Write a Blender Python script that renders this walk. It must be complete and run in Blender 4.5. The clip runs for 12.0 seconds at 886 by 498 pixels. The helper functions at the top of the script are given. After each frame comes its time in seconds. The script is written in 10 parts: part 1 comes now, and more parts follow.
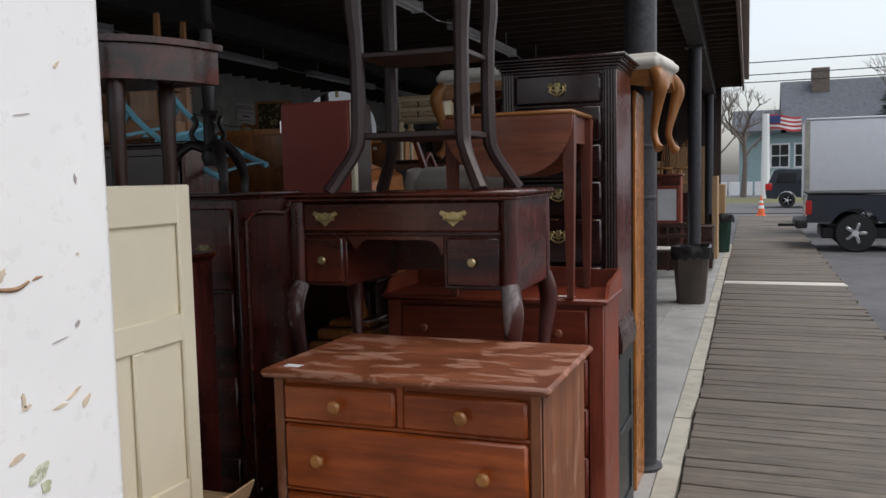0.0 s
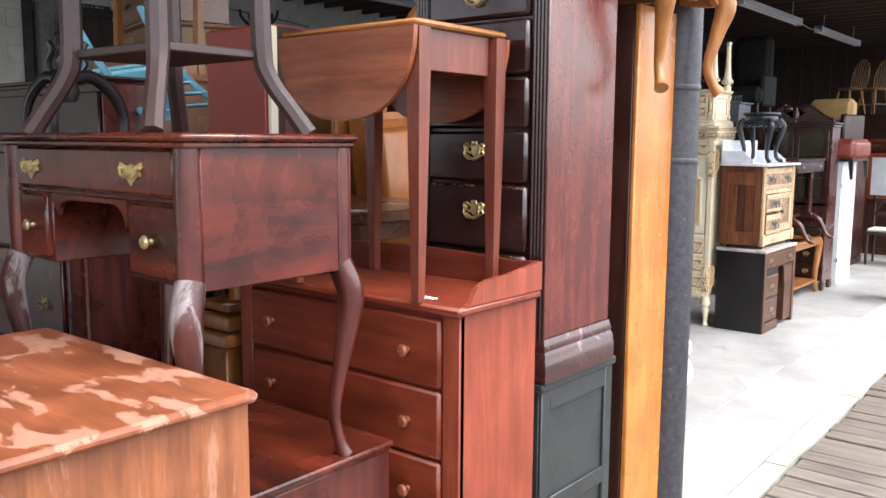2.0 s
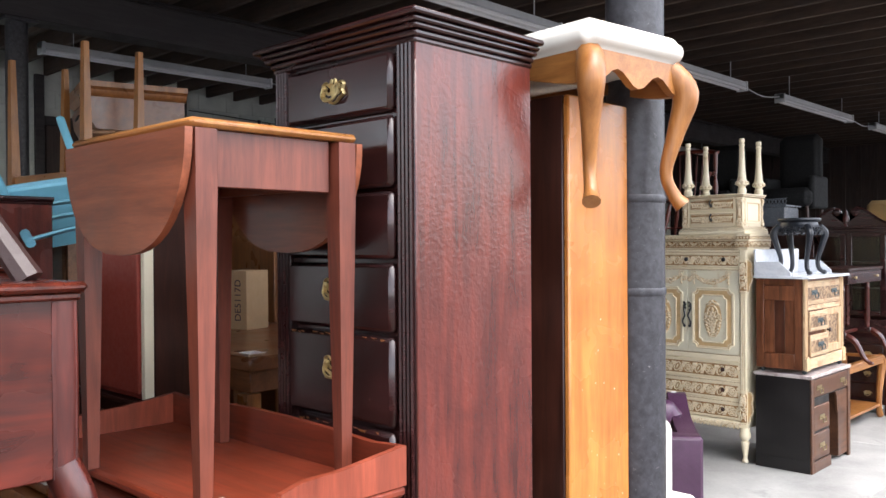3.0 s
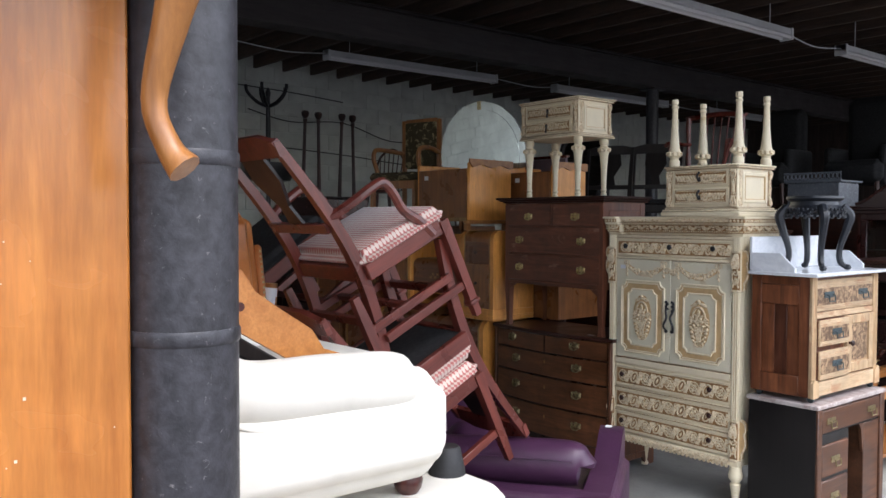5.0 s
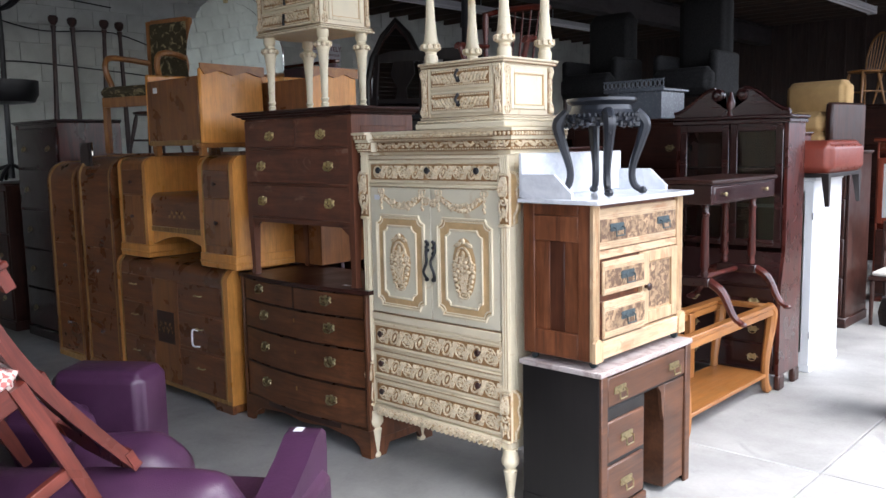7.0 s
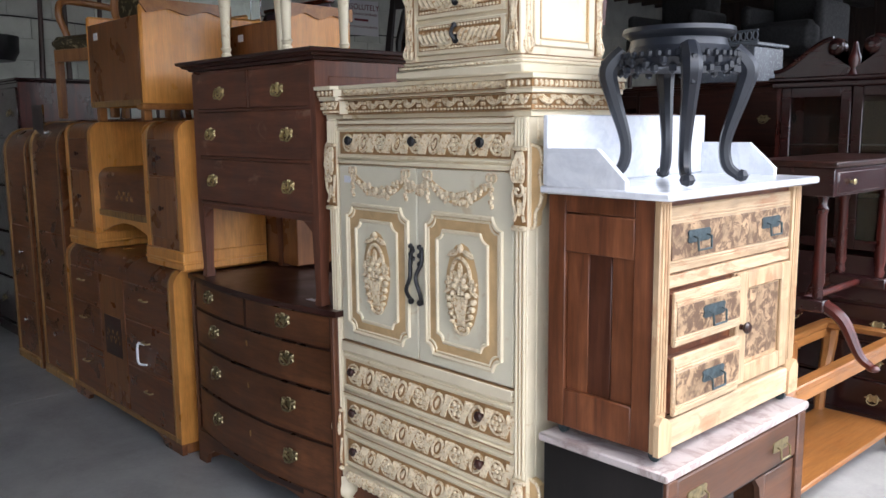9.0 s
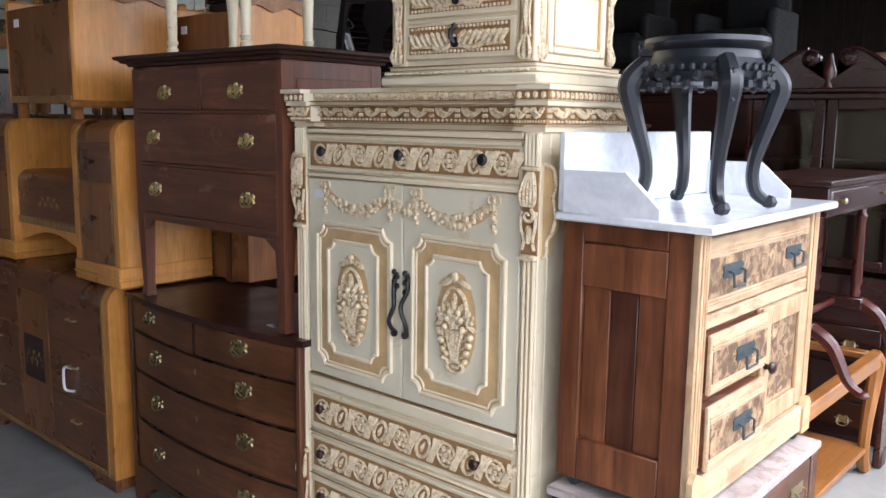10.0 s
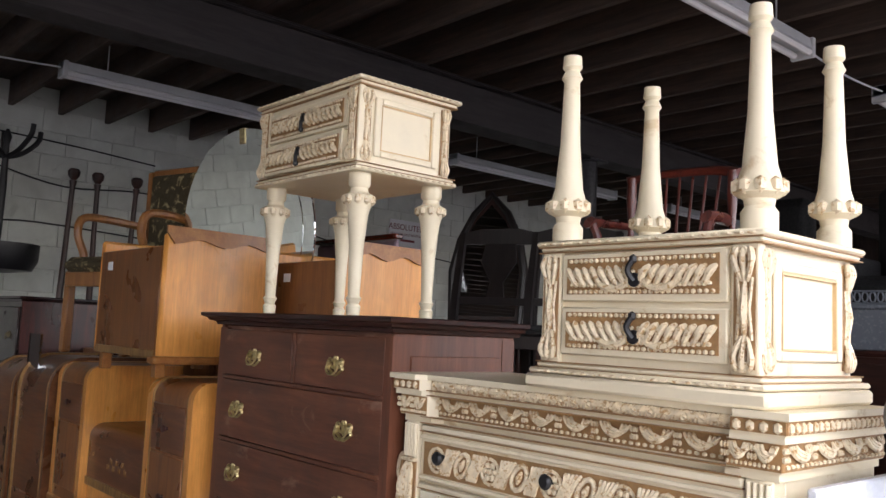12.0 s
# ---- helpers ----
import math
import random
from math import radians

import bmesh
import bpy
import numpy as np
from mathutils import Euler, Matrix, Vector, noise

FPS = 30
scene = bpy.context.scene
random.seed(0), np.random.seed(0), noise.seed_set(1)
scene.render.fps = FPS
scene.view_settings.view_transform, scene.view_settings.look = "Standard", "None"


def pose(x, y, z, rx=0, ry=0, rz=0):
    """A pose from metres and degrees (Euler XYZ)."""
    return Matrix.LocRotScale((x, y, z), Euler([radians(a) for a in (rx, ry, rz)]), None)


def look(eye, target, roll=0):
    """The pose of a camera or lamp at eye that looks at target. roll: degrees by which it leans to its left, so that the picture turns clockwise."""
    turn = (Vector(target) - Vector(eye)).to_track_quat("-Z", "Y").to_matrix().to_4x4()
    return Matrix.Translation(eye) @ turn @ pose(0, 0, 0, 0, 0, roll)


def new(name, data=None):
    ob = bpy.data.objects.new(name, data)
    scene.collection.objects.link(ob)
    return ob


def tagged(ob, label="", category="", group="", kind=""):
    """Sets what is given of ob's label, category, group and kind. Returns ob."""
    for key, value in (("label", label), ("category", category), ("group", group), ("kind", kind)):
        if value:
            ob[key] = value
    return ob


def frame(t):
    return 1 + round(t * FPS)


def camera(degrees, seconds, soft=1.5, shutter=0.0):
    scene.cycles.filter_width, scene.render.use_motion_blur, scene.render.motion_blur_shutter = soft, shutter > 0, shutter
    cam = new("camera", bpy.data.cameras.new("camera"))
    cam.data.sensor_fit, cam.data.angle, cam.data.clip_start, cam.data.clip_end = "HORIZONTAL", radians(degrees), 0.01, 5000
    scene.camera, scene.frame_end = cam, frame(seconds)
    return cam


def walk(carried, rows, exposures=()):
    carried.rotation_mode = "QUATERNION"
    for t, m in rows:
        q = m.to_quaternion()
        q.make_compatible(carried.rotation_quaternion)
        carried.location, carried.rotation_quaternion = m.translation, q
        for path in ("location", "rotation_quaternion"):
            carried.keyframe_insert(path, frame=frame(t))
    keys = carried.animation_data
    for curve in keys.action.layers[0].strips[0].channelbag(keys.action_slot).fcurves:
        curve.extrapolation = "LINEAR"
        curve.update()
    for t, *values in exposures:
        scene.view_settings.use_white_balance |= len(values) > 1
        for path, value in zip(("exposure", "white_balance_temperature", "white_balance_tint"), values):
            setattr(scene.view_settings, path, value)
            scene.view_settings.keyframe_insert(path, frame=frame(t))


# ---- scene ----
cam = camera(55.8, 12.0)
METRES, EYE, TILT, LEAN, TURN = 8.5, 1.66, 0.0, 0.0, 20.9
ROWS = [
    (0.0, 0.0, 0.0, 0.0, -0.1, -4.79, 1.25),
    (0.5, 0.0451, 0.0187, -0.0017, 4.98, -6.0, 0.52),
    (1.0, 0.092, 0.0451, -0.0065, 10.24, -8.49, 0.33),
    (1.5, 0.1216, 0.0899, -0.0078, 13.52, -9.62, -0.28),
    (2.0, 0.1516, 0.1445, -0.0062, 18.45, -7.41, -0.33),
    (2.5, 0.1652, 0.1983, -0.0005, 21.71, -3.74, 0.59),
    (3.0, 0.1833, 0.2419, 0.0024, 22.86, -0.35, 0.4),
    (5.0, 0.2517, 0.4353, 0.0068, 29.94, -2.05, -0.18),
    (5.5, 0.2578, 0.4782, 0.0061, 28.49, -4.71, -0.02),
    (6.0, 0.2725, 0.5251, 0.0043, 28.07, -5.83, 0.2),
    (6.5, 0.2741, 0.5713, 0.0005, 24.81, -6.23, 0.46),
    (7.0, 0.2713, 0.6147, -0.0002, 21.52, -6.98, 1.12),
    (9.0, 0.2401, 0.7693, -0.0071, 26.01, -8.49, 0.51),
    (9.5, 0.2198, 0.7881, -0.0062, 24.55, -9.65, 0.22),
    (10.0, 0.2029, 0.7911, -0.0014, 20.62, -8.79, -0.72),
    (10.5, 0.1971, 0.7962, 0.002, 20.12, -5.95, -1.49),
    (11.0, 0.191, 0.8193, 0.0128, 22.59, -0.29, -0.92),
    (11.5, 0.1807, 0.8409, 0.0203, 27.37, 4.74, -1.33),
    (12.0, 0.1616, 0.8543, 0.0217, 27.51, 5.68, -2.57),
]
EXPOSURES = [(0.0, 0.6, 6500, 10), (0.4, 1.3, 6500, 10), (1.0, 2.0, 6500, 11), (1.5, 2.3, 6500, 12), (2.5, 2.6, 6450, 12), (3.2, 2.35, 6450, 12), (5.0, 1.9, 6200, 12), (5.5, 2.0, 6400, 12), (6.0, 2.1, 6350, 12), (6.5, 2.5, 6050, 12), (7.0, 2.5, 6150, 13), (9.0, 2.48, 6200, 13), (9.5, 2.6, 6050, 13), (10.5, 2.45, 6450, 15), (11.0, 2.5, 6550, 16), (11.5, 2.75, 6650, 17), (12.0, 2.85, 6600, 17)]
walk(cam, [(t, pose(0, 0, EYE, TILT, LEAN, TURN) @ pose(METRES * x, METRES * y, METRES * z, 90 + pitch, roll, yaw)) for t, x, y, z, yaw, pitch, roll in ROWS], EXPOSURES)

# ---- light ----
world = bpy.data.worlds.new("overcast_sky")
scene.world = world
world.use_nodes = True
wn, wl = world.node_tree.nodes, world.node_tree.links
sky = wn.new("ShaderNodeTexSky")
sky.sky_type, sky.sun_disc = "NISHITA", False
sky.sun_elevation, sky.sun_rotation = radians(66), radians(80)
sky.air_density, sky.dust_density, sky.ozone_density = 1.0, 3.0, 1.0
pale = wn.new("ShaderNodeHueSaturation")
pale.inputs["Saturation"].default_value = 0.40
wl.new(sky.outputs[0], pale.inputs["Color"])
wl.new(pale.outputs[0], wn["Background"].inputs["Color"])
wn["Background"].inputs["Strength"].default_value = 0.15
sun = new("sun", bpy.data.lights.new("sun", "SUN"))
sun.data.energy, sun.data.angle, sun.data.color = 0.5, radians(60), (1.0, 0.97, 0.92)
sun.matrix_world = look((5.4, 3, 13), (0, 4, 1))


# ---- materials ----
def mat_start(name):
    m = bpy.data.materials.new(name)
    m.use_nodes = True
    nt = m.node_tree
    return m, nt.nodes, nt.links, nt.nodes["Principled BSDF"]


def node(ns, kind, **kw):
    n = ns.new("ShaderNode" + kind)
    for k, v in kw.items():
        n.inputs[k].default_value = v
    return n


def coords(ns, ls, scale, spread=7.0):
    """Object coordinates, shifted at random from object to object."""
    tc, info = ns.new("ShaderNodeTexCoord"), ns.new("ShaderNodeObjectInfo")
    shift = ns.new("ShaderNodeVectorMath")
    shift.operation = "MULTIPLY_ADD"
    shift.inputs[1].default_value = (spread, spread * 0.7, spread * 1.3)
    ls.new(info.outputs["Random"], shift.inputs[0])
    ls.new(tc.outputs["Object"], shift.inputs[2])
    mp = ns.new("ShaderNodeMapping")
    mp.inputs["Scale"].default_value = scale
    ls.new(shift.outputs[0], mp.inputs["Vector"])
    return mp.outputs[0], info, shift.outputs[0]


def noise_tex(ns, ls, vec, scale, detail=4.0, rough=0.55, dist=0.0):
    n = node(ns, "TexNoise", Scale=scale, Detail=detail, Roughness=rough, Distortion=dist)
    ls.new(vec, n.inputs["Vector"])
    return n.outputs["Fac"]


def ramp(ns, ls, fac, stops):
    r = ns.new("ShaderNodeValToRGB")
    e = r.color_ramp.elements
    while len(e) < len(stops):
        e.new(0.5)
    for k, (p, c) in zip(e, stops):
        k.position, k.color = p, (*c, 1) if len(c) == 3 else c
    ls.new(fac, r.inputs[0])
    return r.outputs[0]


def mixc(ns, ls, fac, a, b, mode="MIX"):
    n = ns.new("ShaderNodeMix")
    n.data_type, n.blend_type = "RGBA", mode
    for sock, v in ((n.inputs[0], fac), (n.inputs[6], a), (n.inputs[7], b)):
        if isinstance(v, (int, float)):
            sock.default_value = v
        elif isinstance(v, tuple):
            sock.default_value = (*v, 1)
        else:
            ls.new(v, sock)
    return n.outputs[2]


def bump(ns, ls, p, height, strength, distance=0.002):
    b = node(ns, "Bump", Strength=strength, Distance=distance)
    ls.new(height, b.inputs["Height"])
    ls.new(b.outputs[0], p.inputs["Normal"])


def grey(v):
    return (v, v, v)


def wood(name, light, dark, axis="x", rough=0.42, fine=1.0, blotch=0.4, worn=None, amount=0.55, relief=0.25, coat=0.0, hammer=0.0, flake=False):
    m, ns, ls, p = mat_start(name)
    along, across = 1.3 * fine, 15.0 * fine
    scale = {"x": (along, across, across), "y": (across, along, across), "z": (across, across, along)}[axis]
    v, info, plain = coords(ns, ls, scale)
    g = noise_tex(ns, ls, v, 1.6, 7, 0.62, 0.7)
    f = noise_tex(ns, ls, v, 9.0, 3, 0.7)
    big = noise_tex(ns, ls, plain, 4.5, 3, 0.6, 0.4)
    col = ramp(ns, ls, g, [(0.3, dark), (0.52, tuple((a + b) / 2 for a, b in zip(light, dark))), (0.72, light)])
    col = mixc(ns, ls, 0.35, col, ramp(ns, ls, f, [(0.35, grey(0.45)), (0.65, grey(1.0))]), "MULTIPLY")
    col = mixc(ns, ls, blotch, col, ramp(ns, ls, big, [(0.35, grey(0.35)), (0.68, grey(1.25))]), "MULTIPLY")
    col = mixc(ns, ls, 0.3, col, ramp(ns, ls, info.outputs["Random"], [(0, grey(0.75)), (1, grey(1.15))]), "MULTIPLY")
    rg = ramp(ns, ls, big, [(0.3, grey(rough * 0.8)), (0.75, grey(min(1, rough * 1.35)))])
    if worn:
        st = {"x": (0.55, 1.3, 1.3), "y": (1.3, 0.55, 1.3), "z": (1.3, 1.3, 0.45)}[axis]
        mp2 = node(ns, "Mapping", Scale=st)
        ls.new(plain, mp2.inputs["Vector"])
        w = noise_tex(ns, ls, mp2.outputs[0], 12.0 if flake else 8.0, 9, 0.60 if flake else 0.66, 0.4 if flake else 0.9)
        mask = ramp(ns, ls, w, [(amount - 0.01, grey(0)), (amount + 0.005, grey(0.75)), (amount + 0.12, grey(0.95))] if flake else [(amount - 0.03, grey(0)), (amount + 0.03, grey(0.5)), (amount + 0.16, grey(0.85))])
        col = mixc(ns, ls, mask, col, worn)
        rg = mixc(ns, ls, mask, rg, grey(0.75))
    ls.new(col, p.inputs["Base Color"])
    ls.new(rg, p.inputs["Roughness"])
    p.inputs["Coat Weight"].default_value = coat
    p.inputs["Coat Roughness"].default_value = 0.18
    if hammer:
        bump(ns, ls, p, noise_tex(ns, ls, plain, 75.0, 2, 0.5, 0.3), hammer, 0.004)
    else:
        bump(ns, ls, p, mixc(ns, ls, 0.5, g, f), relief, 0.0012)
    return m


def paint(name, base, rough=0.5, stain=None, amount=0.62, vary=0.15, scale=6.0, relief=0.15, metal=0.0, grain=60.0, coat=0.0):
    m, ns, ls, p = mat_start(name)
    v, info, plain = coords(ns, ls, (1, 1, 1))
    a = noise_tex(ns, ls, v, scale, 5, 0.6, 0.3)
    b = noise_tex(ns, ls, v, grain, 3, 0.6)
    col = mixc(ns, ls, 1.0, base, ramp(ns, ls, a, [(0.3, grey(1 - vary)), (0.7, grey(1 + vary * 0.6))]), "MULTIPLY")
    if stain:
        c = noise_tex(ns, ls, v, scale * 1.7, 6, 0.65, 0.8)
        col = mixc(ns, ls, ramp(ns, ls, c, [(amount, grey(0)), (amount + 0.09, grey(1))]), col, stain)
    ls.new(col, p.inputs["Base Color"])
    ls.new(ramp(ns, ls, b, [(0.3, grey(rough * 0.85)), (0.7, grey(min(1, rough * 1.2)))]), p.inputs["Roughness"])
    p.inputs["Metallic"].default_value = metal
    p.inputs["Coat Weight"].default_value = coat
    bump(ns, ls, p, mixc(ns, ls, 0.4, a, b), relief, 0.002)
    return m


def leather(name, base, rough=0.38):
    m, ns, ls, p = mat_start(name)
    v, info, plain = coords(ns, ls, (1, 1, 1))
    a = noise_tex(ns, ls, v, 5.0, 4, 0.6, 0.5)
    vor = node(ns, "TexVoronoi", Scale=260.0)
    ls.new(v, vor.inputs["Vector"])
    crease = noise_tex(ns, ls, v, 14.0, 5, 0.7, 2.0)
    col = mixc(ns, ls, 1.0, base, ramp(ns, ls, a, [(0.3, grey(0.72)), (0.7, grey(1.2))]), "MULTIPLY")
    ls.new(col, p.inputs["Base Color"])
    p.inputs["Roughness"].default_value = rough
    bump(ns, ls, p, mixc(ns, ls, 0.75, vor.outputs["Distance"], crease), 0.45, 0.004)
    return m


def marble(name, base, vein, rough=0.2):
    m, ns, ls, p = mat_start(name)
    v, info, plain = coords(ns, ls, (1, 1, 1))
    a = noise_tex(ns, ls, v, 4.0, 8, 0.65, 1.6)
    b = noise_tex(ns, ls, v, 22.0, 6, 0.7, 0.6)
    col = mixc(ns, ls, ramp(ns, ls, a, [(0.42, grey(0)), (0.5, grey(0.75)), (0.58, grey(0))]), base, vein)
    col = mixc(ns, ls, 0.35, col, ramp(ns, ls, b, [(0.3, grey(0.7)), (0.7, grey(1.05))]), "MULTIPLY")
    ls.new(col, p.inputs["Base Color"])
    p.inputs["Roughness"].default_value = rough
    return m


def checked(name, one, two, size, rough=0.8):
    """Woven upholstery of small two-tone diamonds."""
    m, ns, ls, p = mat_start(name)
    v, info, plain = coords(ns, ls, (1, 1, 1), 0)
    mp = node(ns, "Mapping", Rotation=(0, 0, radians(45)))
    ls.new(v, mp.inputs["Vector"])
    sep, comb = ns.new("ShaderNodeSeparateXYZ"), ns.new("ShaderNodeCombineXYZ")
    ls.new(mp.outputs[0], sep.inputs[0])
    ls.new(sep.outputs[0], comb.inputs[0])
    ls.new(sep.outputs[1], comb.inputs[1])
    ch = node(ns, "TexChecker", Scale=1.0 / size, Color1=(*one, 1), Color2=(*two, 1))
    ls.new(comb.outputs[0], ch.inputs["Vector"])
    w = noise_tex(ns, ls, v, 240.0, 3, 0.7)
    big = noise_tex(ns, ls, v, 6.0, 3)
    col = mixc(ns, ls, 0.5, ch.outputs["Color"], ramp(ns, ls, w, [(0.3, grey(0.6)), (0.7, grey(1.15))]), "MULTIPLY")
    col = mixc(ns, ls, 0.5, col, ramp(ns, ls, big, [(0.3, grey(0.7)), (0.7, grey(1.1))]), "MULTIPLY")
    ls.new(col, p.inputs["Base Color"])
    p.inputs["Roughness"].default_value = rough
    p.inputs["Sheen Weight"].default_value = 0.3
    bump(ns, ls, p, w, 0.5, 0.002)
    return m


def glass(name, tint=(0.9, 0.95, 0.93)):
    m, ns, ls, p = mat_start(name)
    p.inputs["Base Color"].default_value = (*tint, 1)
    p.inputs["Transmission Weight"].default_value = 1.0
    p.inputs["Roughness"].default_value = 0.02
    return m


M = {}
M["dresser_x"] = wood("orange_maple_x", (0.49, 0.108, 0.018), (0.235, 0.044, 0.008), "x", 0.34, blotch=0.4, coat=0.15)
M["dresser_z"] = wood("orange_maple_z", (0.31, 0.105, 0.038), (0.16, 0.048, 0.017), "z", 0.5, worn=(0.36, 0.19, 0.12), amount=0.59)
M["dresser_top"] = wood("orange_maple_top", (0.33, 0.095, 0.034), (0.19, 0.052, 0.020), "x", 0.5, worn=(0.36, 0.175, 0.115), amount=0.55, flake=True)
M["mahog_x"] = wood("dark_mahogany_x", (0.17, 0.028, 0.013), (0.006, 0.003, 0.003), "x", 0.24, fine=0.42, blotch=0.5, coat=0.3)
M["mahog_y"] = wood("dark_mahogany_y", (0.17, 0.022, 0.009), (0.006, 0.003, 0.003), "y", 0.26, fine=0.45, blotch=1.0, coat=0.25)
M["mahog_z"] = wood("dark_mahogany_z", (0.14, 0.024, 0.015), (0.025, 0.007, 0.007), "z", 0.28, blotch=0.7, coat=0.3)
M["mahog_worn"] = wood("mahogany_worn_leg", (0.10, 0.025, 0.018), (0.025, 0.008, 0.008), "z", 0.4, worn=(0.36, 0.33, 0.33), amount=0.55)
M["dark_x"] = wood("old_dark_walnut_x", (0.070, 0.021, 0.013), (0.022, 0.008, 0.006), "x", 0.34)
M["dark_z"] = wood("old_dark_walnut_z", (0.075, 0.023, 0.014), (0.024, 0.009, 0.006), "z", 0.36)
M["black_wood"] = wood("blackened_wood", (0.030, 0.022, 0.020), (0.010, 0.008, 0.008), "z", 0.4)
M["crackle"] = paint("crazed_dark_varnish", (0.045, 0.024, 0.022), 0.42, stain=(0.30, 0.17, 0.08), amount=0.70, relief=0.9, grain=110)
M["red_x"] = wood("red_cherry_x", (0.28, 0.050, 0.021), (0.13, 0.022, 0.010), "x", 0.36, blotch=0.35)
M["red_z"] = wood("red_cherry_z", (0.35, 0.072, 0.034), (0.19, 0.036, 0.017), "z", 0.42, blotch=0.3)
M["tbl_x"] = wood("table_mahogany_x", (0.34, 0.10, 0.045), (0.17, 0.045, 0.02), "x", 0.34, blotch=0.3)
M["tbl_z"] = wood("table_mahogany_z", (0.225, 0.058, 0.032), (0.105, 0.025, 0.015), "z", 0.36)
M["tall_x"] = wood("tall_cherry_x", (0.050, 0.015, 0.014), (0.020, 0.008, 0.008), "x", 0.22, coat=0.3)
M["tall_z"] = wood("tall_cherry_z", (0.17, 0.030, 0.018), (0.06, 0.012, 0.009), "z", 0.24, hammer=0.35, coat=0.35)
M["tall_base"] = wood("scuffed_cherry_base", (0.075, 0.022, 0.018), (0.025, 0.010, 0.009), "x", 0.26, worn=(0.34, 0.27, 0.24), amount=0.64, coat=0.3)
M["green_black"] = paint("black_green_paint", (0.026, 0.030, 0.030), 0.42, stain=(0.11, 0.11, 0.105), amount=0.70, vary=0.3)
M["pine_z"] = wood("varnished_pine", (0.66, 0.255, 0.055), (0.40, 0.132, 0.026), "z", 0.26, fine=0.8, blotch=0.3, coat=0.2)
M["pine_x"] = wood("varnished_pine_x", (0.64, 0.27, 0.070), (0.44, 0.155, 0.034), "x", 0.32, fine=0.8, blotch=0.2, coat=0.2)
M["oak_z"] = wood("golden_oak_z", (0.47, 0.20, 0.055), (0.27, 0.10, 0.025), "z", 0.34, blotch=0.25)
M["oak_x"] = wood("golden_oak_x", (0.47, 0.20, 0.055), (0.27, 0.10, 0.025), "x", 0.34, blotch=0.25)
M["blonde_z"] = wood("blonde_maple_z", (0.86, 0.395, 0.095), (0.66, 0.265, 0.055), "z", 0.32, blotch=0.3, coat=0.15)
M["deco_x"] = wood("walnut_veneer_x", (0.265, 0.098, 0.036), (0.135, 0.046, 0.018), "x", 0.30, blotch=0.4, coat=0.25)
M["deco_z"] = wood("walnut_veneer_z", (0.39, 0.152, 0.045), (0.20, 0.072, 0.023), "z", 0.30, blotch=0.4, coat=0.25)
M["banding"] = wood("zebra_banding", (0.52, 0.30, 0.10), (0.20, 0.09, 0.025), "z", 0.35, fine=2.5)
M["brown_x"] = wood("brown_oak_x", (0.235, 0.084, 0.042), (0.115, 0.038, 0.020), "x", 0.46, blotch=0.6, worn=(0.32, 0.19, 0.13), amount=0.63, relief=0.5)
M["brown_z"] = wood("brown_oak_z", (0.23, 0.080, 0.040), (0.11, 0.037, 0.019), "z", 0.47, blotch=0.4, relief=0.5)
M["bow_x"] = wood("bow_walnut_x", (0.225, 0.084, 0.031), (0.092, 0.033, 0.013), "x", 0.36, blotch=0.6, worn=(0.33, 0.19, 0.10), amount=0.68)
M["bow_z"] = wood("bow_walnut_z", (0.21, 0.078, 0.032), (0.09, 0.033, 0.015), "z", 0.38)
M["ws_side"] = wood("washstand_side_oak", (0.27, 0.092, 0.034), (0.105, 0.032, 0.013), "z", 0.42, fine=1.1, blotch=0.5, relief=0.5)
M["bow_bead"] = wood("dark_cock_bead", (0.075, 0.028, 0.014), (0.03, 0.012, 0.007), "x", 0.3)
M["ws_dark"] = wood("washstand_dark_board", (0.13, 0.042, 0.018), (0.06, 0.019, 0.009), "z", 0.42, fine=1.1, blotch=0.4, relief=0.5)
M["ws_front"] = wood("stripped_oak_front", (0.72, 0.55, 0.36), (0.54, 0.36, 0.20), "x", 0.5, worn=(0.36, 0.17, 0.085), amount=0.56)
M["ws_frontz"] = wood("stripped_oak_stile", (0.70, 0.51, 0.31), (0.52, 0.33, 0.17), "z", 0.5, worn=(0.38, 0.18, 0.085), amount=0.58)
M["oak_brown"] = wood("brown_oak_cabinet", (0.34, 0.15, 0.062), (0.20, 0.082, 0.034), "x", 0.42, blotch=0.3)
M["tan_oak"] = wood("weathered_tan_oak", (0.40, 0.22, 0.12), (0.27, 0.14, 0.075), "z", 0.5, blotch=0.3)
M["burl"] = paint("worn_burl_veneer", (0.38, 0.25, 0.14), 0.5, stain=(0.12, 0.068, 0.038), amount=0.455, vary=0.6, scale=16, relief=0.3)
M["marble_white"] = marble("white_marble", (0.80, 0.825, 0.86), (0.68, 0.71, 0.76), 0.15)
M["marble_grey"] = marble("stained_marble", (0.52, 0.46, 0.44), (0.28, 0.20, 0.18), 0.4)
# kneehole desk: side wood much darker than the front wood
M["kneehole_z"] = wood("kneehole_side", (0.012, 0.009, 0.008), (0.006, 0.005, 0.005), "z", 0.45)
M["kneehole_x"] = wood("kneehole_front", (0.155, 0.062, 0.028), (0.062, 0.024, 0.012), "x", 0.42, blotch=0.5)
M["ebony"] = paint("carved_ebony", (0.017, 0.020, 0.027), 0.34, vary=0.4, stain=(0.06, 0.045, 0.04), amount=0.68)
M["cream"] = paint("antique_cream_paint", (0.80, 0.70, 0.50), 0.42, stain=(0.64, 0.50, 0.30), amount=0.60, vary=0.08)
M["cream_tan"] = paint("tan_glazed_cream", (0.64, 0.44, 0.22), 0.45, vary=0.25, scale=10)
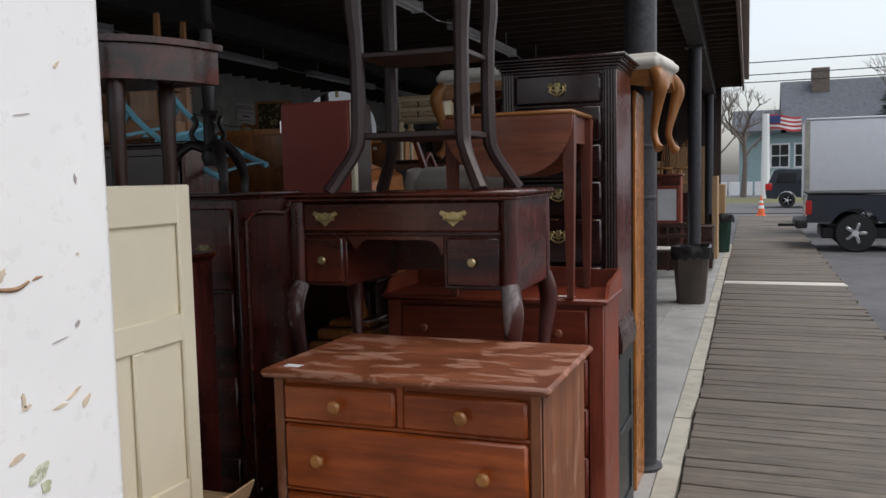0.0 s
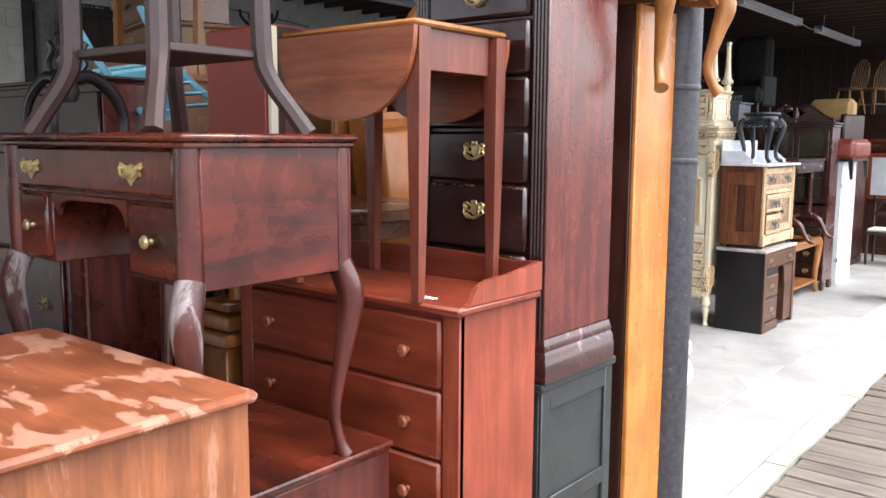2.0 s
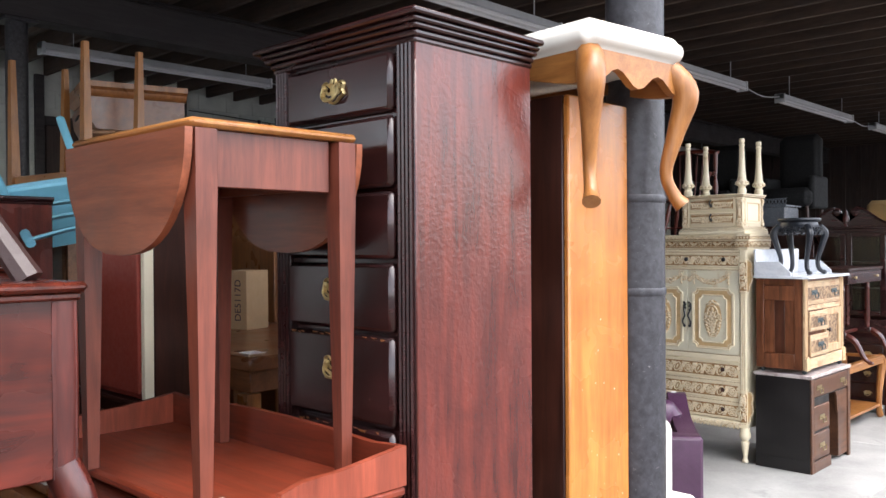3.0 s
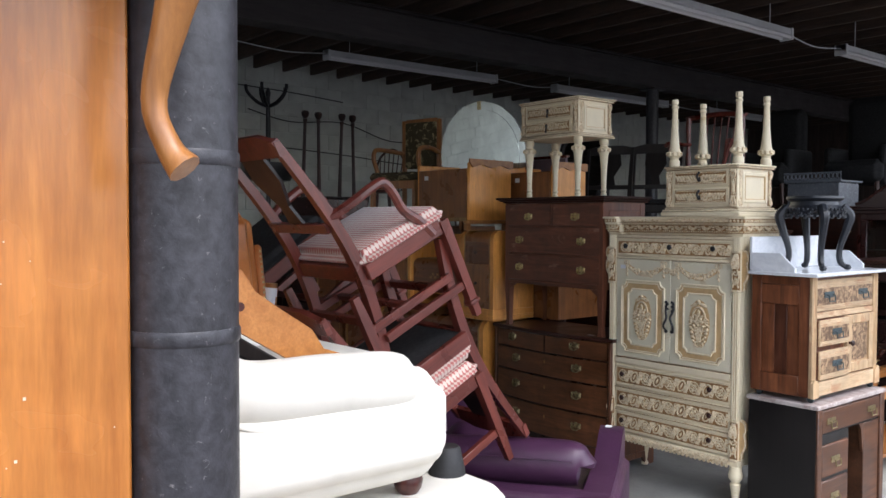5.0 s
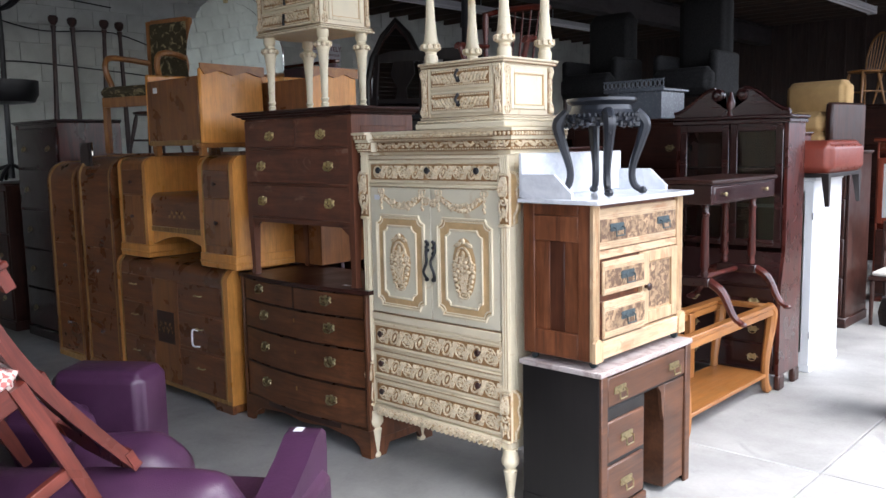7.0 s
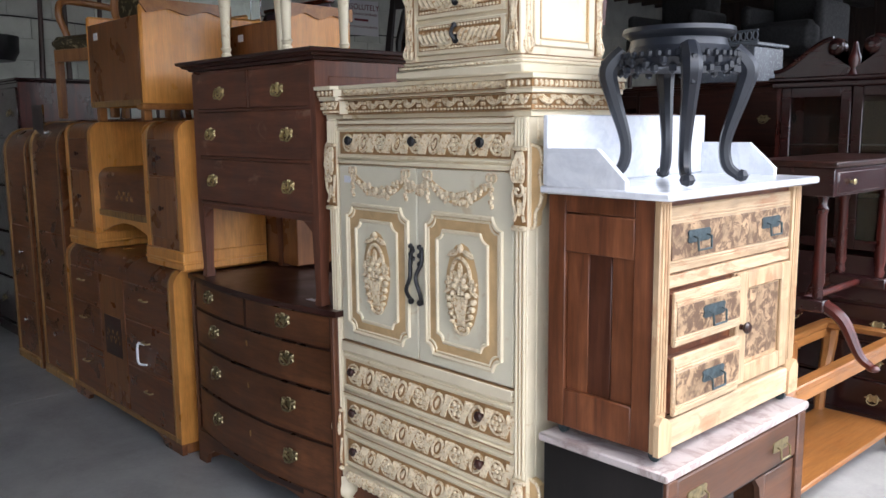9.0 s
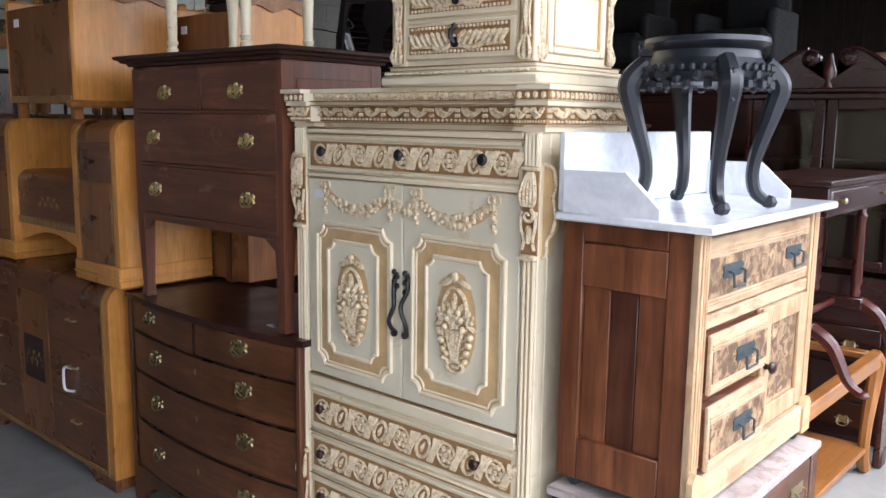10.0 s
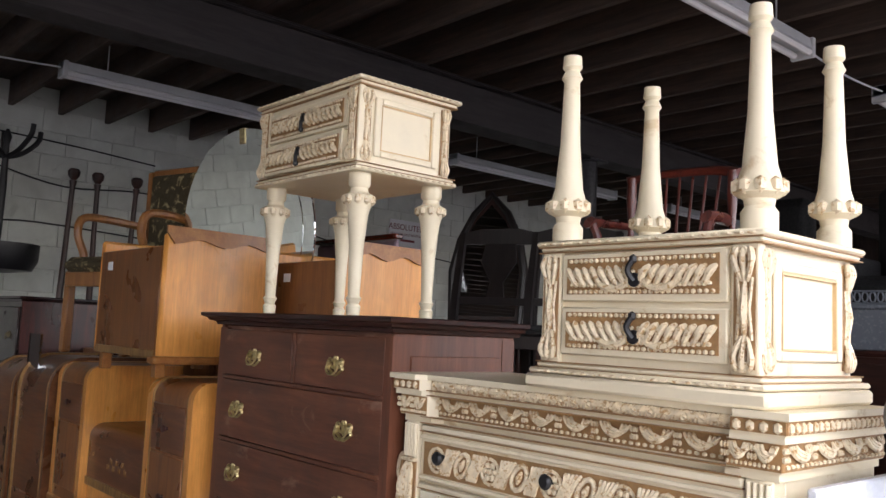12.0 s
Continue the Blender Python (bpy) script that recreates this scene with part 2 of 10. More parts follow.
M["cream_relief"] = paint("cream_carving", (0.78, 0.655, 0.45), 0.42, stain=(0.47, 0.29, 0.125), amount=0.53, vary=0.22, scale=48)
M["glaze"] = paint("brown_antique_glaze", (0.36, 0.205, 0.085), 0.5, vary=0.35, scale=25)
M["cream_grey"] = paint("pale_cream_door", (0.75, 0.695, 0.53), 0.42, stain=(0.66, 0.55, 0.37), amount=0.60, vary=0.06, scale=4)
M["cream_cab"] = paint("ivory_lacquer", (0.80, 0.72, 0.54), 0.35, vary=0.04)
M["white_door"] = paint("scuffed_white_enamel", (0.84, 0.82, 0.80), 0.3, stain=(0.50, 0.33, 0.22), amount=0.70, vary=0.04, scale=7)
M["rust_scratch"] = paint("rust_scratch", (0.30, 0.17, 0.09), 0.6, vary=0.4, scale=90)
M["tan_scuff"] = paint("tan_scuff", (0.66, 0.54, 0.40), 0.5, vary=0.25, scale=120)
M["grey_chip"] = paint("grey_chip", (0.42, 0.36, 0.34), 0.5, vary=0.3, scale=120)
M["green_scuff"] = paint("olive_smear", (0.50, 0.51, 0.33), 0.5, stain=(0.72, 0.70, 0.60), amount=0.5, vary=0.3, scale=90)
# black gloss lifted to blue-grey: the sky's reflection is put into the base colour
M["black_sky_sheen"] = paint("black_gloss_with_sky_sheen", (0.15, 0.165, 0.19), 0.25, vary=0.15)
M["white_paint"] = paint("white_cabinet_paint", (0.82, 0.83, 0.84), 0.35, vary=0.04)
M["chair_z"] = wood("chair_mahogany_z", (0.20, 0.040, 0.025), (0.085, 0.018, 0.013), "z", 0.3, blotch=0.3, coat=0.2)
M["chair_y"] = wood("chair_mahogany_y", (0.20, 0.040, 0.025), (0.085, 0.018, 0.013), "y", 0.3, blotch=0.3, coat=0.2)
M["pink"] = checked("pink_diamond_weave", (0.70, 0.58, 0.50), (0.48, 0.14, 0.12), 0.0125)
M["black_cloth"] = paint("black_dust_cloth", (0.012, 0.012, 0.013), 0.85)
M["white_cloth"] = paint("cream_cotton_canvas", (0.70, 0.67, 0.60), 0.85, vary=0.09, relief=0.35, grain=220)
M["purple"] = leather("purple_leather", (0.060, 0.022, 0.054), 0.34)
M["tan_leather"] = leather("orange_tan_leather", (0.54, 0.19, 0.052), 0.3)
M["gold_cloth"] = paint("mustard_cushion", (0.56, 0.36, 0.15), 0.85, relief=0.4, grain=200)
M["red_leather"] = leather("red_brown_leather", (0.22, 0.045, 0.028), 0.35)
M["blue"] = paint("sky_blue_paint", (0.22, 0.56, 0.70), 0.4, stain=(0.55, 0.62, 0.45), amount=0.72)
M["red_paint"] = paint("brick_red_paint", (0.27, 0.045, 0.03), 0.5, vary=0.12)
M["brass"] = paint("old_brass", (0.55, 0.44, 0.21), 0.34, metal=0.75, vary=0.35, scale=50)
M["bronze"] = paint("dark_bronze", (0.50, 0.41, 0.22), 0.33, metal=0.75, vary=0.4, scale=60)
M["dull_brass"] = paint("dull_brass", (0.34, 0.28, 0.15), 0.32, metal=0.8, vary=0.5, scale=60)
M["iron"] = paint("blue_grey_iron", (0.09, 0.12, 0.13), 0.5, metal=0.7, vary=0.4, scale=60)
M["black_metal"] = paint("black_iron", (0.010, 0.010, 0.012), 0.38, vary=0.3)
M["chrome"] = paint("chrome", (0.7, 0.7, 0.72), 0.12, metal=1.0)
M["post"] = paint("peeling_charcoal_post", (0.034, 0.033, 0.039), 0.42, stain=(0.17, 0.16, 0.16), amount=0.645, vary=0.6, scale=42, relief=0.8)
M["concrete"] = paint("smooth_grey_concrete", (0.345, 0.345, 0.33), 0.55, stain=(0.28, 0.28, 0.27), amount=0.58, vary=0.28, scale=1.8, relief=0.2)
M["curb"] = paint("worn_curb_concrete", (0.40, 0.38, 0.32), 0.75, stain=(0.30, 0.27, 0.22), amount=0.6, vary=0.25, scale=5, relief=0.6)
M["asphalt"] = paint("grey_asphalt", (0.10, 0.10, 0.105), 0.85, stain=(0.15, 0.15, 0.15), amount=0.62, vary=0.3, scale=1.5, relief=0.8, grain=120)
M["grass_ground"] = paint("winter_grass", (0.13, 0.13, 0.05), 0.9, vary=0.4, scale=3)
M["deck"] = wood("weathered_deck", (0.215, 0.183, 0.150), (0.105, 0.088, 0.072), "x", 0.75, fine=1.0, blotch=0.45, relief=0.8)
M["deck_paint"] = paint("white_painted_plank", (0.62, 0.60, 0.54), 0.6, stain=(0.28, 0.24, 0.2), amount=0.66)
M["block"] = paint("old_white_block_paint", (0.62, 0.64, 0.585), 0.7, stain=(0.46, 0.47, 0.43), amount=0.62, vary=0.2, scale=2.5, relief=0.5)
M["joist"] = wood("dark_joist_x", (0.115, 0.075, 0.055), (0.05, 0.034, 0.027), "x", 0.75)
M["joist_y"] = wood("dark_beam_y", (0.060, 0.050, 0.050), (0.032, 0.027, 0.028), "y", 0.7)
M["plank_wall"] = wood("dark_board_wall", (0.085, 0.055, 0.047), (0.04, 0.027, 0.024), "z", 0.75)
M["fascia"] = wood("faded_brown_fascia", (0.36, 0.27, 0.22), (0.22, 0.155, 0.125), "y", 0.6)
M["lamp_metal"] = paint("lamp_enamel", (0.62, 0.64, 0.66), 0.4, vary=0.1)
M["tube"] = paint("unlit_tube", (0.85, 0.86, 0.88), 0.15, vary=0.02)
M["carton"] = paint("brown_cardboard", (0.40, 0.26, 0.14), 0.85, vary=0.12)
M["carton_red"] = paint("red_print", (0.45, 0.08, 0.05), 0.8)
M["paper"] = paint("white_paper", (0.80, 0.80, 0.82), 0.8, vary=0.03)
M["ink"] = paint("dark_ink", (0.05, 0.03, 0.04), 0.8)
M["ink_red"] = paint("maroon_ink", (0.20, 0.03, 0.04), 0.8)
M["mirror"] = paint("mirror_glass", (0.86, 0.89, 0.87), 0.02, metal=1.0, vary=0.02, relief=0.0)
M["glass"] = glass("window_glass")
M["spindle"] = wood("honey_chair", (0.48, 0.23, 0.07), (0.30, 0.13, 0.035), "z", 0.38)
M["bin"] = paint("brown_plastic_bin", (0.075, 0.058, 0.050), 0.45, vary=0.15)
M["bin_green"] = paint("green_plastic_bin", (0.012, 0.045, 0.032), 0.4, vary=0.15)
M["bag"] = paint("black_plastic_bag", (0.008, 0.008, 0.009), 0.22, relief=1.0, grain=25)
M["rubber"] = paint("black_rubber", (0.014, 0.014, 0.015), 0.6)
M["tapestry"] = paint("floral_tapestry", (0.06, 0.045, 0.02), 0.9, stain=(0.36, 0.30, 0.16), amount=0.54, scale=9)
M["lilac"] = paint("lilac_panel", (0.20, 0.14, 0.17), 0.5)


# ---- mesh helpers ----
class Geo:
    """Collects faces of one part."""

    def __init__(self):
        self.v, self.f = [], []

    def add(self, verts, faces, m=None):
        k = len(self.v)
        self.v += [tuple(m @ Vector(p)) for p in verts] if m else [tuple(p) for p in verts]
        self.f += [tuple(i + k for i in q) for q in faces]
        return self

    def box(self, x0, x1, y0, y1, z0, z1, b=0.003, m=None):
        b = min(b, (x1 - x0) * 0.45, (y1 - y0) * 0.45, (z1 - z0) * 0.45)
        if b <= 0:
            vs = [(x, y, z) for x in (x0, x1) for y in (y0, y1) for z in (z0, z1)]
            return self.add(vs, [(0, 1, 3, 2), (4, 6, 7, 5), (0, 4, 5, 1), (2, 3, 7, 6), (0, 2, 6, 4), (1, 5, 7, 3)], m)
        lo, hi = (x0, y0, z0), (x1, y1, z1)
        vs, idx = [], {}
        for c in ((i, j, k) for i in (0, 1) for j in (0, 1) for k in (0, 1)):
            for a in range(3):
                p = [(hi[t] if c[t] else lo[t]) for t in range(3)]
                for t in range(3):
                    if t != a:
                        p[t] += -b if c[t] else b
                idx[c, a] = len(vs)
                vs.append(p)
        fs = []
        for a in range(3):
            o1, o2 = (a + 1) % 3, (a + 2) % 3
            for s in (0, 1):
                ring = []
                for u, w in ((0, 0), (1, 0), (1, 1), (0, 1)):
                    c = [0, 0, 0]
                    c[a], c[o1], c[o2] = s, u, w
                    ring.append(idx[tuple(c), a])
                fs.append(tuple(ring) if s else tuple(ring[::-1]))
            for u in (0, 1):
                for w in (0, 1):
                    c0, c1 = [0, 0, 0], [0, 0, 0]
                    c0[o1] = c1[o1] = u
                    c0[o2] = c1[o2] = w
                    c1[a] = 1
                    q = (idx[tuple(c0), o1], idx[tuple(c1), o1], idx[tuple(c1), o2], idx[tuple(c0), o2])
                    fs.append(q if u == w else q[::-1])
        for c in ((i, j, k) for i in (0, 1) for j in (0, 1) for k in (0, 1)):
            t = tuple(idx[c, a] for a in range(3))
            fs.append(t if sum(c) % 2 else t[::-1])
        return self.add(vs, fs, m)

    def tube(self, pts, radii, n=8, m=None, caps=True, flat=1.0):
        """A round (or flattened) bar along the points."""
        pts = [Vector(p) for p in pts]
        if isinstance(radii, (int, float)):
            radii = [radii] * len(pts)
        vs, fs = [], []
        side = None
        for i, p in enumerate(pts):
            d = (pts[min(i + 1, len(pts) - 1)] - pts[max(i - 1, 0)]).normalized()
            if side is None:
                side = d.orthogonal().normalized() if abs(d.z) < 0.9 else Vector((1, 0, 0))
            side = (side - d * side.dot(d)).normalized()
            up = d.cross(side)
            for k in range(n):
                a = 2 * math.pi * (k + 0.5) / n
                vs.append(p + (side * math.cos(a) + up * math.sin(a) * flat) * radii[i])
        for i in range(len(pts) - 1):
            for k in range(n):
                fs.append((i * n + k, i * n + (k + 1) % n, (i + 1) * n + (k + 1) % n, (i + 1) * n + k))
        if caps:
            fs.append(tuple(range(n))[::-1])
            fs.append(tuple((len(pts) - 1) * n + k for k in range(n)))
        return self.add(vs, fs, m)

    def lathe(self, profile, at=(0, 0, 0), n=16, m=None, sx=1.0, sy=1.0):
        """Rings (radius, height) turned about the vertical."""
        vs, fs = [], []
        for r, z in profile:
            for k in range(n):
                a = 2 * math.pi * k / n
                vs.append((at[0] + r * sx * math.cos(a), at[1] + r * sy * math.sin(a), at[2] + z))
        for i in range(len(profile) - 1):
            for k in range(n):
                fs.append((i * n + k, i * n + (k + 1) % n, (i + 1) * n + (k + 1) % n, (i + 1) * n + k))
        fs.append(tuple(range(n))[::-1])
        fs.append(tuple((len(profile) - 1) * n + k for k in range(n)))
        return self.add(vs, fs, m)

    def stepped(self, x0, x1, y0, y1, levels, m=None):
        """A moulded slab: rectangles grown by e at height z, the back edge kept."""
        vs = [p for e, z in levels for p in ((x0 - e, y0 - e, z), (x1 + e, y0 - e, z), (x1 + e, y1, z), (x0 - e, y1, z))]
        fs = [(i * 4 + k, i * 4 + (k + 1) % 4, i * 4 + 4 + (k + 1) % 4, i * 4 + 4 + k) for i in range(len(levels) - 1) for k in range(4)]
        n = 4 * (len(levels) - 1)
        return self.add(vs, fs + [(3, 2, 1, 0), (n, n + 1, n + 2, n + 3)], m)

    def slab(self, outline, t0, t1, plane="xz", m=None):
        """An outline in a plane, given thickness along the third axis."""
        n = len(outline)
        put = {"xz": lambda a, b, t: (a, t, b), "xy": lambda a, b, t: (a, b, t), "yz": lambda a, b, t: (t, a, b)}[plane]
        vs = [put(a, b, t0) for a, b in outline] + [put(a, b, t1) for a, b in outline]
        fs = [tuple(range(n)), tuple(range(n, 2 * n))[::-1]] + [(k, n + k, n + (k + 1) % n, (k + 1) % n) for k in range(n)]
        return self.add(vs, fs, m)

    def blob(self, c, r, n=8, m=None):
        """A small rounded lump with radii r."""
        rows = n // 2
        vs, fs = [], []
        for i in range(rows + 1):
            th = math.pi * i / rows
            for k in range(n):
                a = 2 * math.pi * k / n
                vs.append((c[0] + r[0] * math.sin(th) * math.cos(a), c[1] + r[1] * math.sin(th) * math.sin(a), c[2] + r[2] * math.cos(th)))
        for i in range(rows):
            for k in range(n):
                fs.append((i * n + k, (i + 1) * n + k, (i + 1) * n + (k + 1) % n, i * n + (k + 1) % n))
        return self.add(vs, fs, m)

    def cushion(self, x0, x1, y0, y1, z0, z1, r=0.05, n=5, puff=0.0, m=None):
        """A padded block with round edges; puff swells its middle."""
        size, mid = Vector((x1 - x0, y1 - y0, z1 - z0)) / 2, Vector((x0 + x1, y0 + y1, z0 + z1)) / 2
        r = min(r, *size)
        core = size - Vector((r, r, r))
        vs, fs, key = [], [], {}
        k = 2 * n + 3

        def at(a, s, i, j):
            d = Vector((0, 0, 0))
            d[a] = s
            p = Vector((0, 0, 0))
            for ax, q in (((a + 1) % 3, i), ((a + 2) % 3, j)):
                if q <= n:
                    ang, c = -math.pi / 4 * (n - q) / n, -core[ax]
                elif q >= n + 2:
                    ang, c = math.pi / 4 * (q - n - 2) / n, core[ax]
                else:
                    ang, c = 0, 0
                d[ax] = math.tan(ang)
                p[ax] = c
            p[a] = s * core[a]
            q = p + d.normalized() * r
            if puff:
                q[a] += s * puff * (1 - ((i - n - 1) / (n + 1)) ** 2) * (1 - ((j - n - 1) / (n + 1)) ** 2)
            q += mid
            t = tuple(round(u, 5) for u in q)
            if t not in key:
                key[t] = len(vs)
                vs.append(t)
            return key[t]

        for a in range(3):
            for s in (-1, 1):
                for i in range(k - 1):
                    for j in range(k - 1):
                        q = [at(a, s, i, j), at(a, s, i + 1, j), at(a, s, i + 1, j + 1), at(a, s, i, j + 1)]
                        if len(set(q)) > 2:
                            q = list(dict.fromkeys(q))
                            fs.append(tuple(q) if s > 0 else tuple(q[::-1]))
        return self.add(vs, fs, m)


def mesh_of(name, g, material, angle=0.7):
    me = bpy.data.meshes.new(name)
    me.from_pydata(g.v, [], g.f)
    bm = bmesh.new()
    bm.from_mesh(me)
    bmesh.ops.recalc_face_normals(bm, faces=bm.faces)
    bm.to_mesh(me)
    bm.free()
    me.shade_smooth()
    me.set_sharp_from_angle(angle=angle)
    me.materials.append(material)
    return me


def part(name, g, material, parent=None, label="", m=None):
    ob = new(name, mesh_of(name, g, material))
    ob.parent = parent
    if m:
        ob.matrix_basis = m
    return tagged(ob, label)


def thing(name, label, category, m, group=""):
    return tagged(new_at(name, m), label, category, group)


def new_at(name, m):
    ob = new(name)
    ob.empty_display_size = 0.1
    ob.matrix_basis = m
    return ob


def structure(name, g, material, label, category):
    return tagged(part(name, g, material), label, category, "", "structure")


def arc(cx, cz, r, a0, a1, n=8, rz=None):
    return [(cx + r * math.cos(radians(a0 + (a1 - a0) * i / n)), cz + (rz or r) * math.sin(radians(a0 + (a1 - a0) * i / n))) for i in range(n + 1)]


def lerp_path(pts, n=5):
    """A smooth path through the points (Catmull-Rom)."""
    pts = [Vector(p) for p in pts]
    out = []
    for i in range(len(pts) - 1):
        p0, p1, p2, p3 = pts[max(i - 1, 0)], pts[i], pts[i + 1], pts[min(i + 2, len(pts) - 1)]
        for k in range(n):
            t = k / n
            out.append(0.5 * (2 * p1 + (p2 - p0) * t + (2 * p0 - 5 * p1 + 4 * p2 - p3) * t * t + (3 * p1 - p0 - 3 * p2 + p3) * t ** 3))
    return out + [pts[-1]]


def radii_path(rs, n=5):
    return [v.x for v in lerp_path([(r, 0, 0) for r in rs], n)]


def cabriole(g, top, foot, r=0.03, bulge=0.03, out=(1, -1), n=8):
    """An S-curved leg from the top point to the foot point, bulging at the knee."""
    t, f, o = Vector(top), Vector(foot), Vector((out[0], out[1], 0)).normalized() if out != (0, 0) else Vector((0, 0, 0))
    d = f - t
    pts = [t, t + d * 0.18 + o * bulge, t + d * 0.45 + o * bulge * 0.3, t + d * 0.75 - o * bulge * 0.5, t + d * 0.92 - o * bulge * 0.1, f + o * bulge * 0.4]
    rs = [r * 1.1, r * 1.15, r * 0.8, r * 0.55, r * 0.55, r * 0.75]
    return g.tube(lerp_path(pts), radii_path(rs), n)


# ---- handles, in a drawer's plane: x across, z up, the front towards -y ----
def knob_geo(r=0.018, depth=0.03):
    g = Geo()
    g.lathe([(r * 0.5, 0), (r * 0.42, depth * 0.35), (r * 0.9, depth * 0.55), (r, depth * 0.75), (r * 0.7, depth * 0.97), (r * 0.2, depth)], n=12, m=pose(0, 0, 0, 90))
    return g


def bail_geo(w=0.085, plate=True, drop=0.028):
    """A bail handle on an ornate pierced backplate."""
    g = Geo()
    if plate:
        pts = []
        for k in range(40):
            a = 2 * math.pi * k / 40
            rad = 1 + 0.16 * math.cos(6 * a) + 0.08 * math.cos(10 * a + 0.6)
            pts.append((w * 0.5 * rad * math.cos(a), w * 0.27 * rad * math.sin(a)))
        g.slab(pts, -0.003, 0.0)
        for s in (-1, 1):
            for dz in (-0.5, 0.5):
                g.blob((s * w * 0.33, -0.004, dz * w * 0.22), (w * 0.10, 0.004, w * 0.07), 8)
    for s in (-1, 1):
        g.blob((s * w * 0.34, -0.008, 0), (0.006, 0.008, 0.006), 8)
    g.tube(lerp_path([(-w * 0.34, -0.012, 0), (-w * 0.36, -0.014, -drop * 0.6), (-w * 0.15, -0.016, -drop), (w * 0.15, -0.016, -drop), (w * 0.36, -0.014, -drop * 0.6), (w * 0.34, -0.012, 0)], 4), 0.0028, 6)
    return g


def willow_geo(w=0.088):
    """A pierced willow-pattern plate: scrolls, posts and a heavy bail."""
    g = Geo()
    for s in (-1, 1):
        g.tube(lerp_path([(s * w * 0.08, -0.002, w * 0.30), (s * w * 0.20, -0.003, w * 0.20), (s * w * 0.34, -0.003, w * 0.30), (s * w * 0.50, -0.003, w * 0.22), (s * w * 0.44, -0.003, w * 0.04), (s * w * 0.50, -0.003, -w * 0.10), (s * w * 0.34, -0.003, -w * 0.18), (s * w * 0.16, -0.003, -w * 0.30), (0, -0.002, -w * 0.36)], 4), 0.0050, 6, flat=0.6)
        g.tube(lerp_path([(s * w * 0.10, -0.002, w * 0.22), (s * w * 0.12, -0.003, 0.0), (s * w * 0.26, -0.003, -w * 0.04), (s * w * 0.40, -0.003, w * 0.10)], 4), 0.0042, 6, flat=0.6)
        g.blob((s * w * 0.36, -0.008, w * 0.12), (0.0075, 0.010, 0.0075), 8)
        g.blob((s * w * 0.08, -0.003, w * 0.33), (0.006, 0.004, 0.007), 8)
    g.slab([(-w * 0.14, -w * 0.10), (0, -w * 0.22), (w * 0.14, -w * 0.10), (w * 0.10, w * 0.14), (0, w * 0.26), (-w * 0.10, w * 0.14)], -0.003, 0.0)
    g.tube(lerp_path([(-w * 0.36, -0.014, w * 0.12), (-w * 0.39, -0.017, -w * 0.10), (-w * 0.20, -0.020, -w * 0.27), (0, -0.021, -w * 0.29), (w * 0.20, -0.020, -w * 0.27), (w * 0.39, -0.017, -w * 0.10), (w * 0.36, -0.014, w * 0.12)], 4), [0.003] * 8 + [0.0042] * 9 + [0.003] * 8, 6)
    return g


def iron_pull_geo(w=0.11):
    """A flat iron plate with a square drop handle."""
    g = Geo()
    g.slab([(-w * 0.5, -0.012), (-w * 0.42, -0.017), (w * 0.42, -0.017), (w * 0.5, -0.012), (w * 0.47, 0), (w * 0.5, 0.012), (w * 0.42, 0.017), (-w * 0.42, 0.017), (-w * 0.5, 0.012), (-w * 0.47, 0)], -0.003, 0)
    g.tube([(-w * 0.3, -0.006, 0), (-w * 0.3, -0.018, -0.004), (-w * 0.28, -0.02, -0.036), (w * 0.28, -0.02, -0.036), (w * 0.3, -0.018, -0.004), (w * 0.3, -0.006, 0)], 0.0034, 6)
    return g


def batwing_geo(w=0.10):
    """A solid brass bat-wing plate with a bail."""
    g = Geo()
    h = w * 0.62
    half = [(0, -h * 0.55), (w * 0.09, -h * 0.42), (w * 0.24, -h * 0.22), (w * 0.40, -h * 0.16), (w * 0.36, 0.0), (w * 0.52, h * 0.18), (w * 0.44, h * 0.36), (w * 0.30, h * 0.28), (w * 0.14, h * 0.22), (0, h * 0.30)]
    g.slab(half + [(-x, z) for x, z in half[::-1][1:-1]], -0.003, 0)
    g.tube(lerp_path([(-w * 0.34, -0.010, h * 0.12), (-w * 0.26, -0.013, -h * 0.14), (0, -0.015, -h * 0.22), (w * 0.26, -0.013, -h * 0.14), (w * 0.34, -0.010, h * 0.12)], 4), 0.0032, 6)
    for s in (-1, 1):
        g.blob((s * w * 0.34, -0.007, h * 0.12), (0.007, 0.008, 0.007), 8)
    return g


def drawer(parent, x0, x1, z0, z1, y, mat, handle=None, hmat=None, spots=(0.5,), proud=0.012, edge=0.006, lip=None, name="drawer", hz=0.5, hlabel="", hname="handle"):
    """A drawer front with its handles; y is the front plane of the case."""
    g = Geo().box(x0, x1, y - proud, y + 0.012, z0, z1, edge)
    d = part(name, g, mat, parent)
    if lip:
        e = Geo()
        t = 0.007
        for a, b, c, e2 in ((x0, x1, z0, z0 + t), (x0, x1, z1 - t, z1), (x0, x0 + t, z0 + t, z1 - t), (x1 - t, x1, z0 + t, z1 - t)):
            e.box(a, b, y - proud - 0.004, y - proud, c, e2, 0.002)
        part("drawer_bead", e, lip, d)
    if handle:
        me = mesh_of(hname, handle, hmat) if isinstance(handle, Geo) else handle
        for s in spots:
            h = new(hname, me)
            h.parent = d
            h.location = (x0 + (x1 - x0) * s, y - proud, z0 + (z1 - z0) * hz)
            tagged(h, hlabel)
    return d


def rails(parent, x0, x1, y0, y1, zs, mat, t=0.012):
    for z in zs:
        part("drawer_rail", Geo().box(x0, x1, y0, y1, z - t / 2, z + t / 2, 0.002), mat, parent)


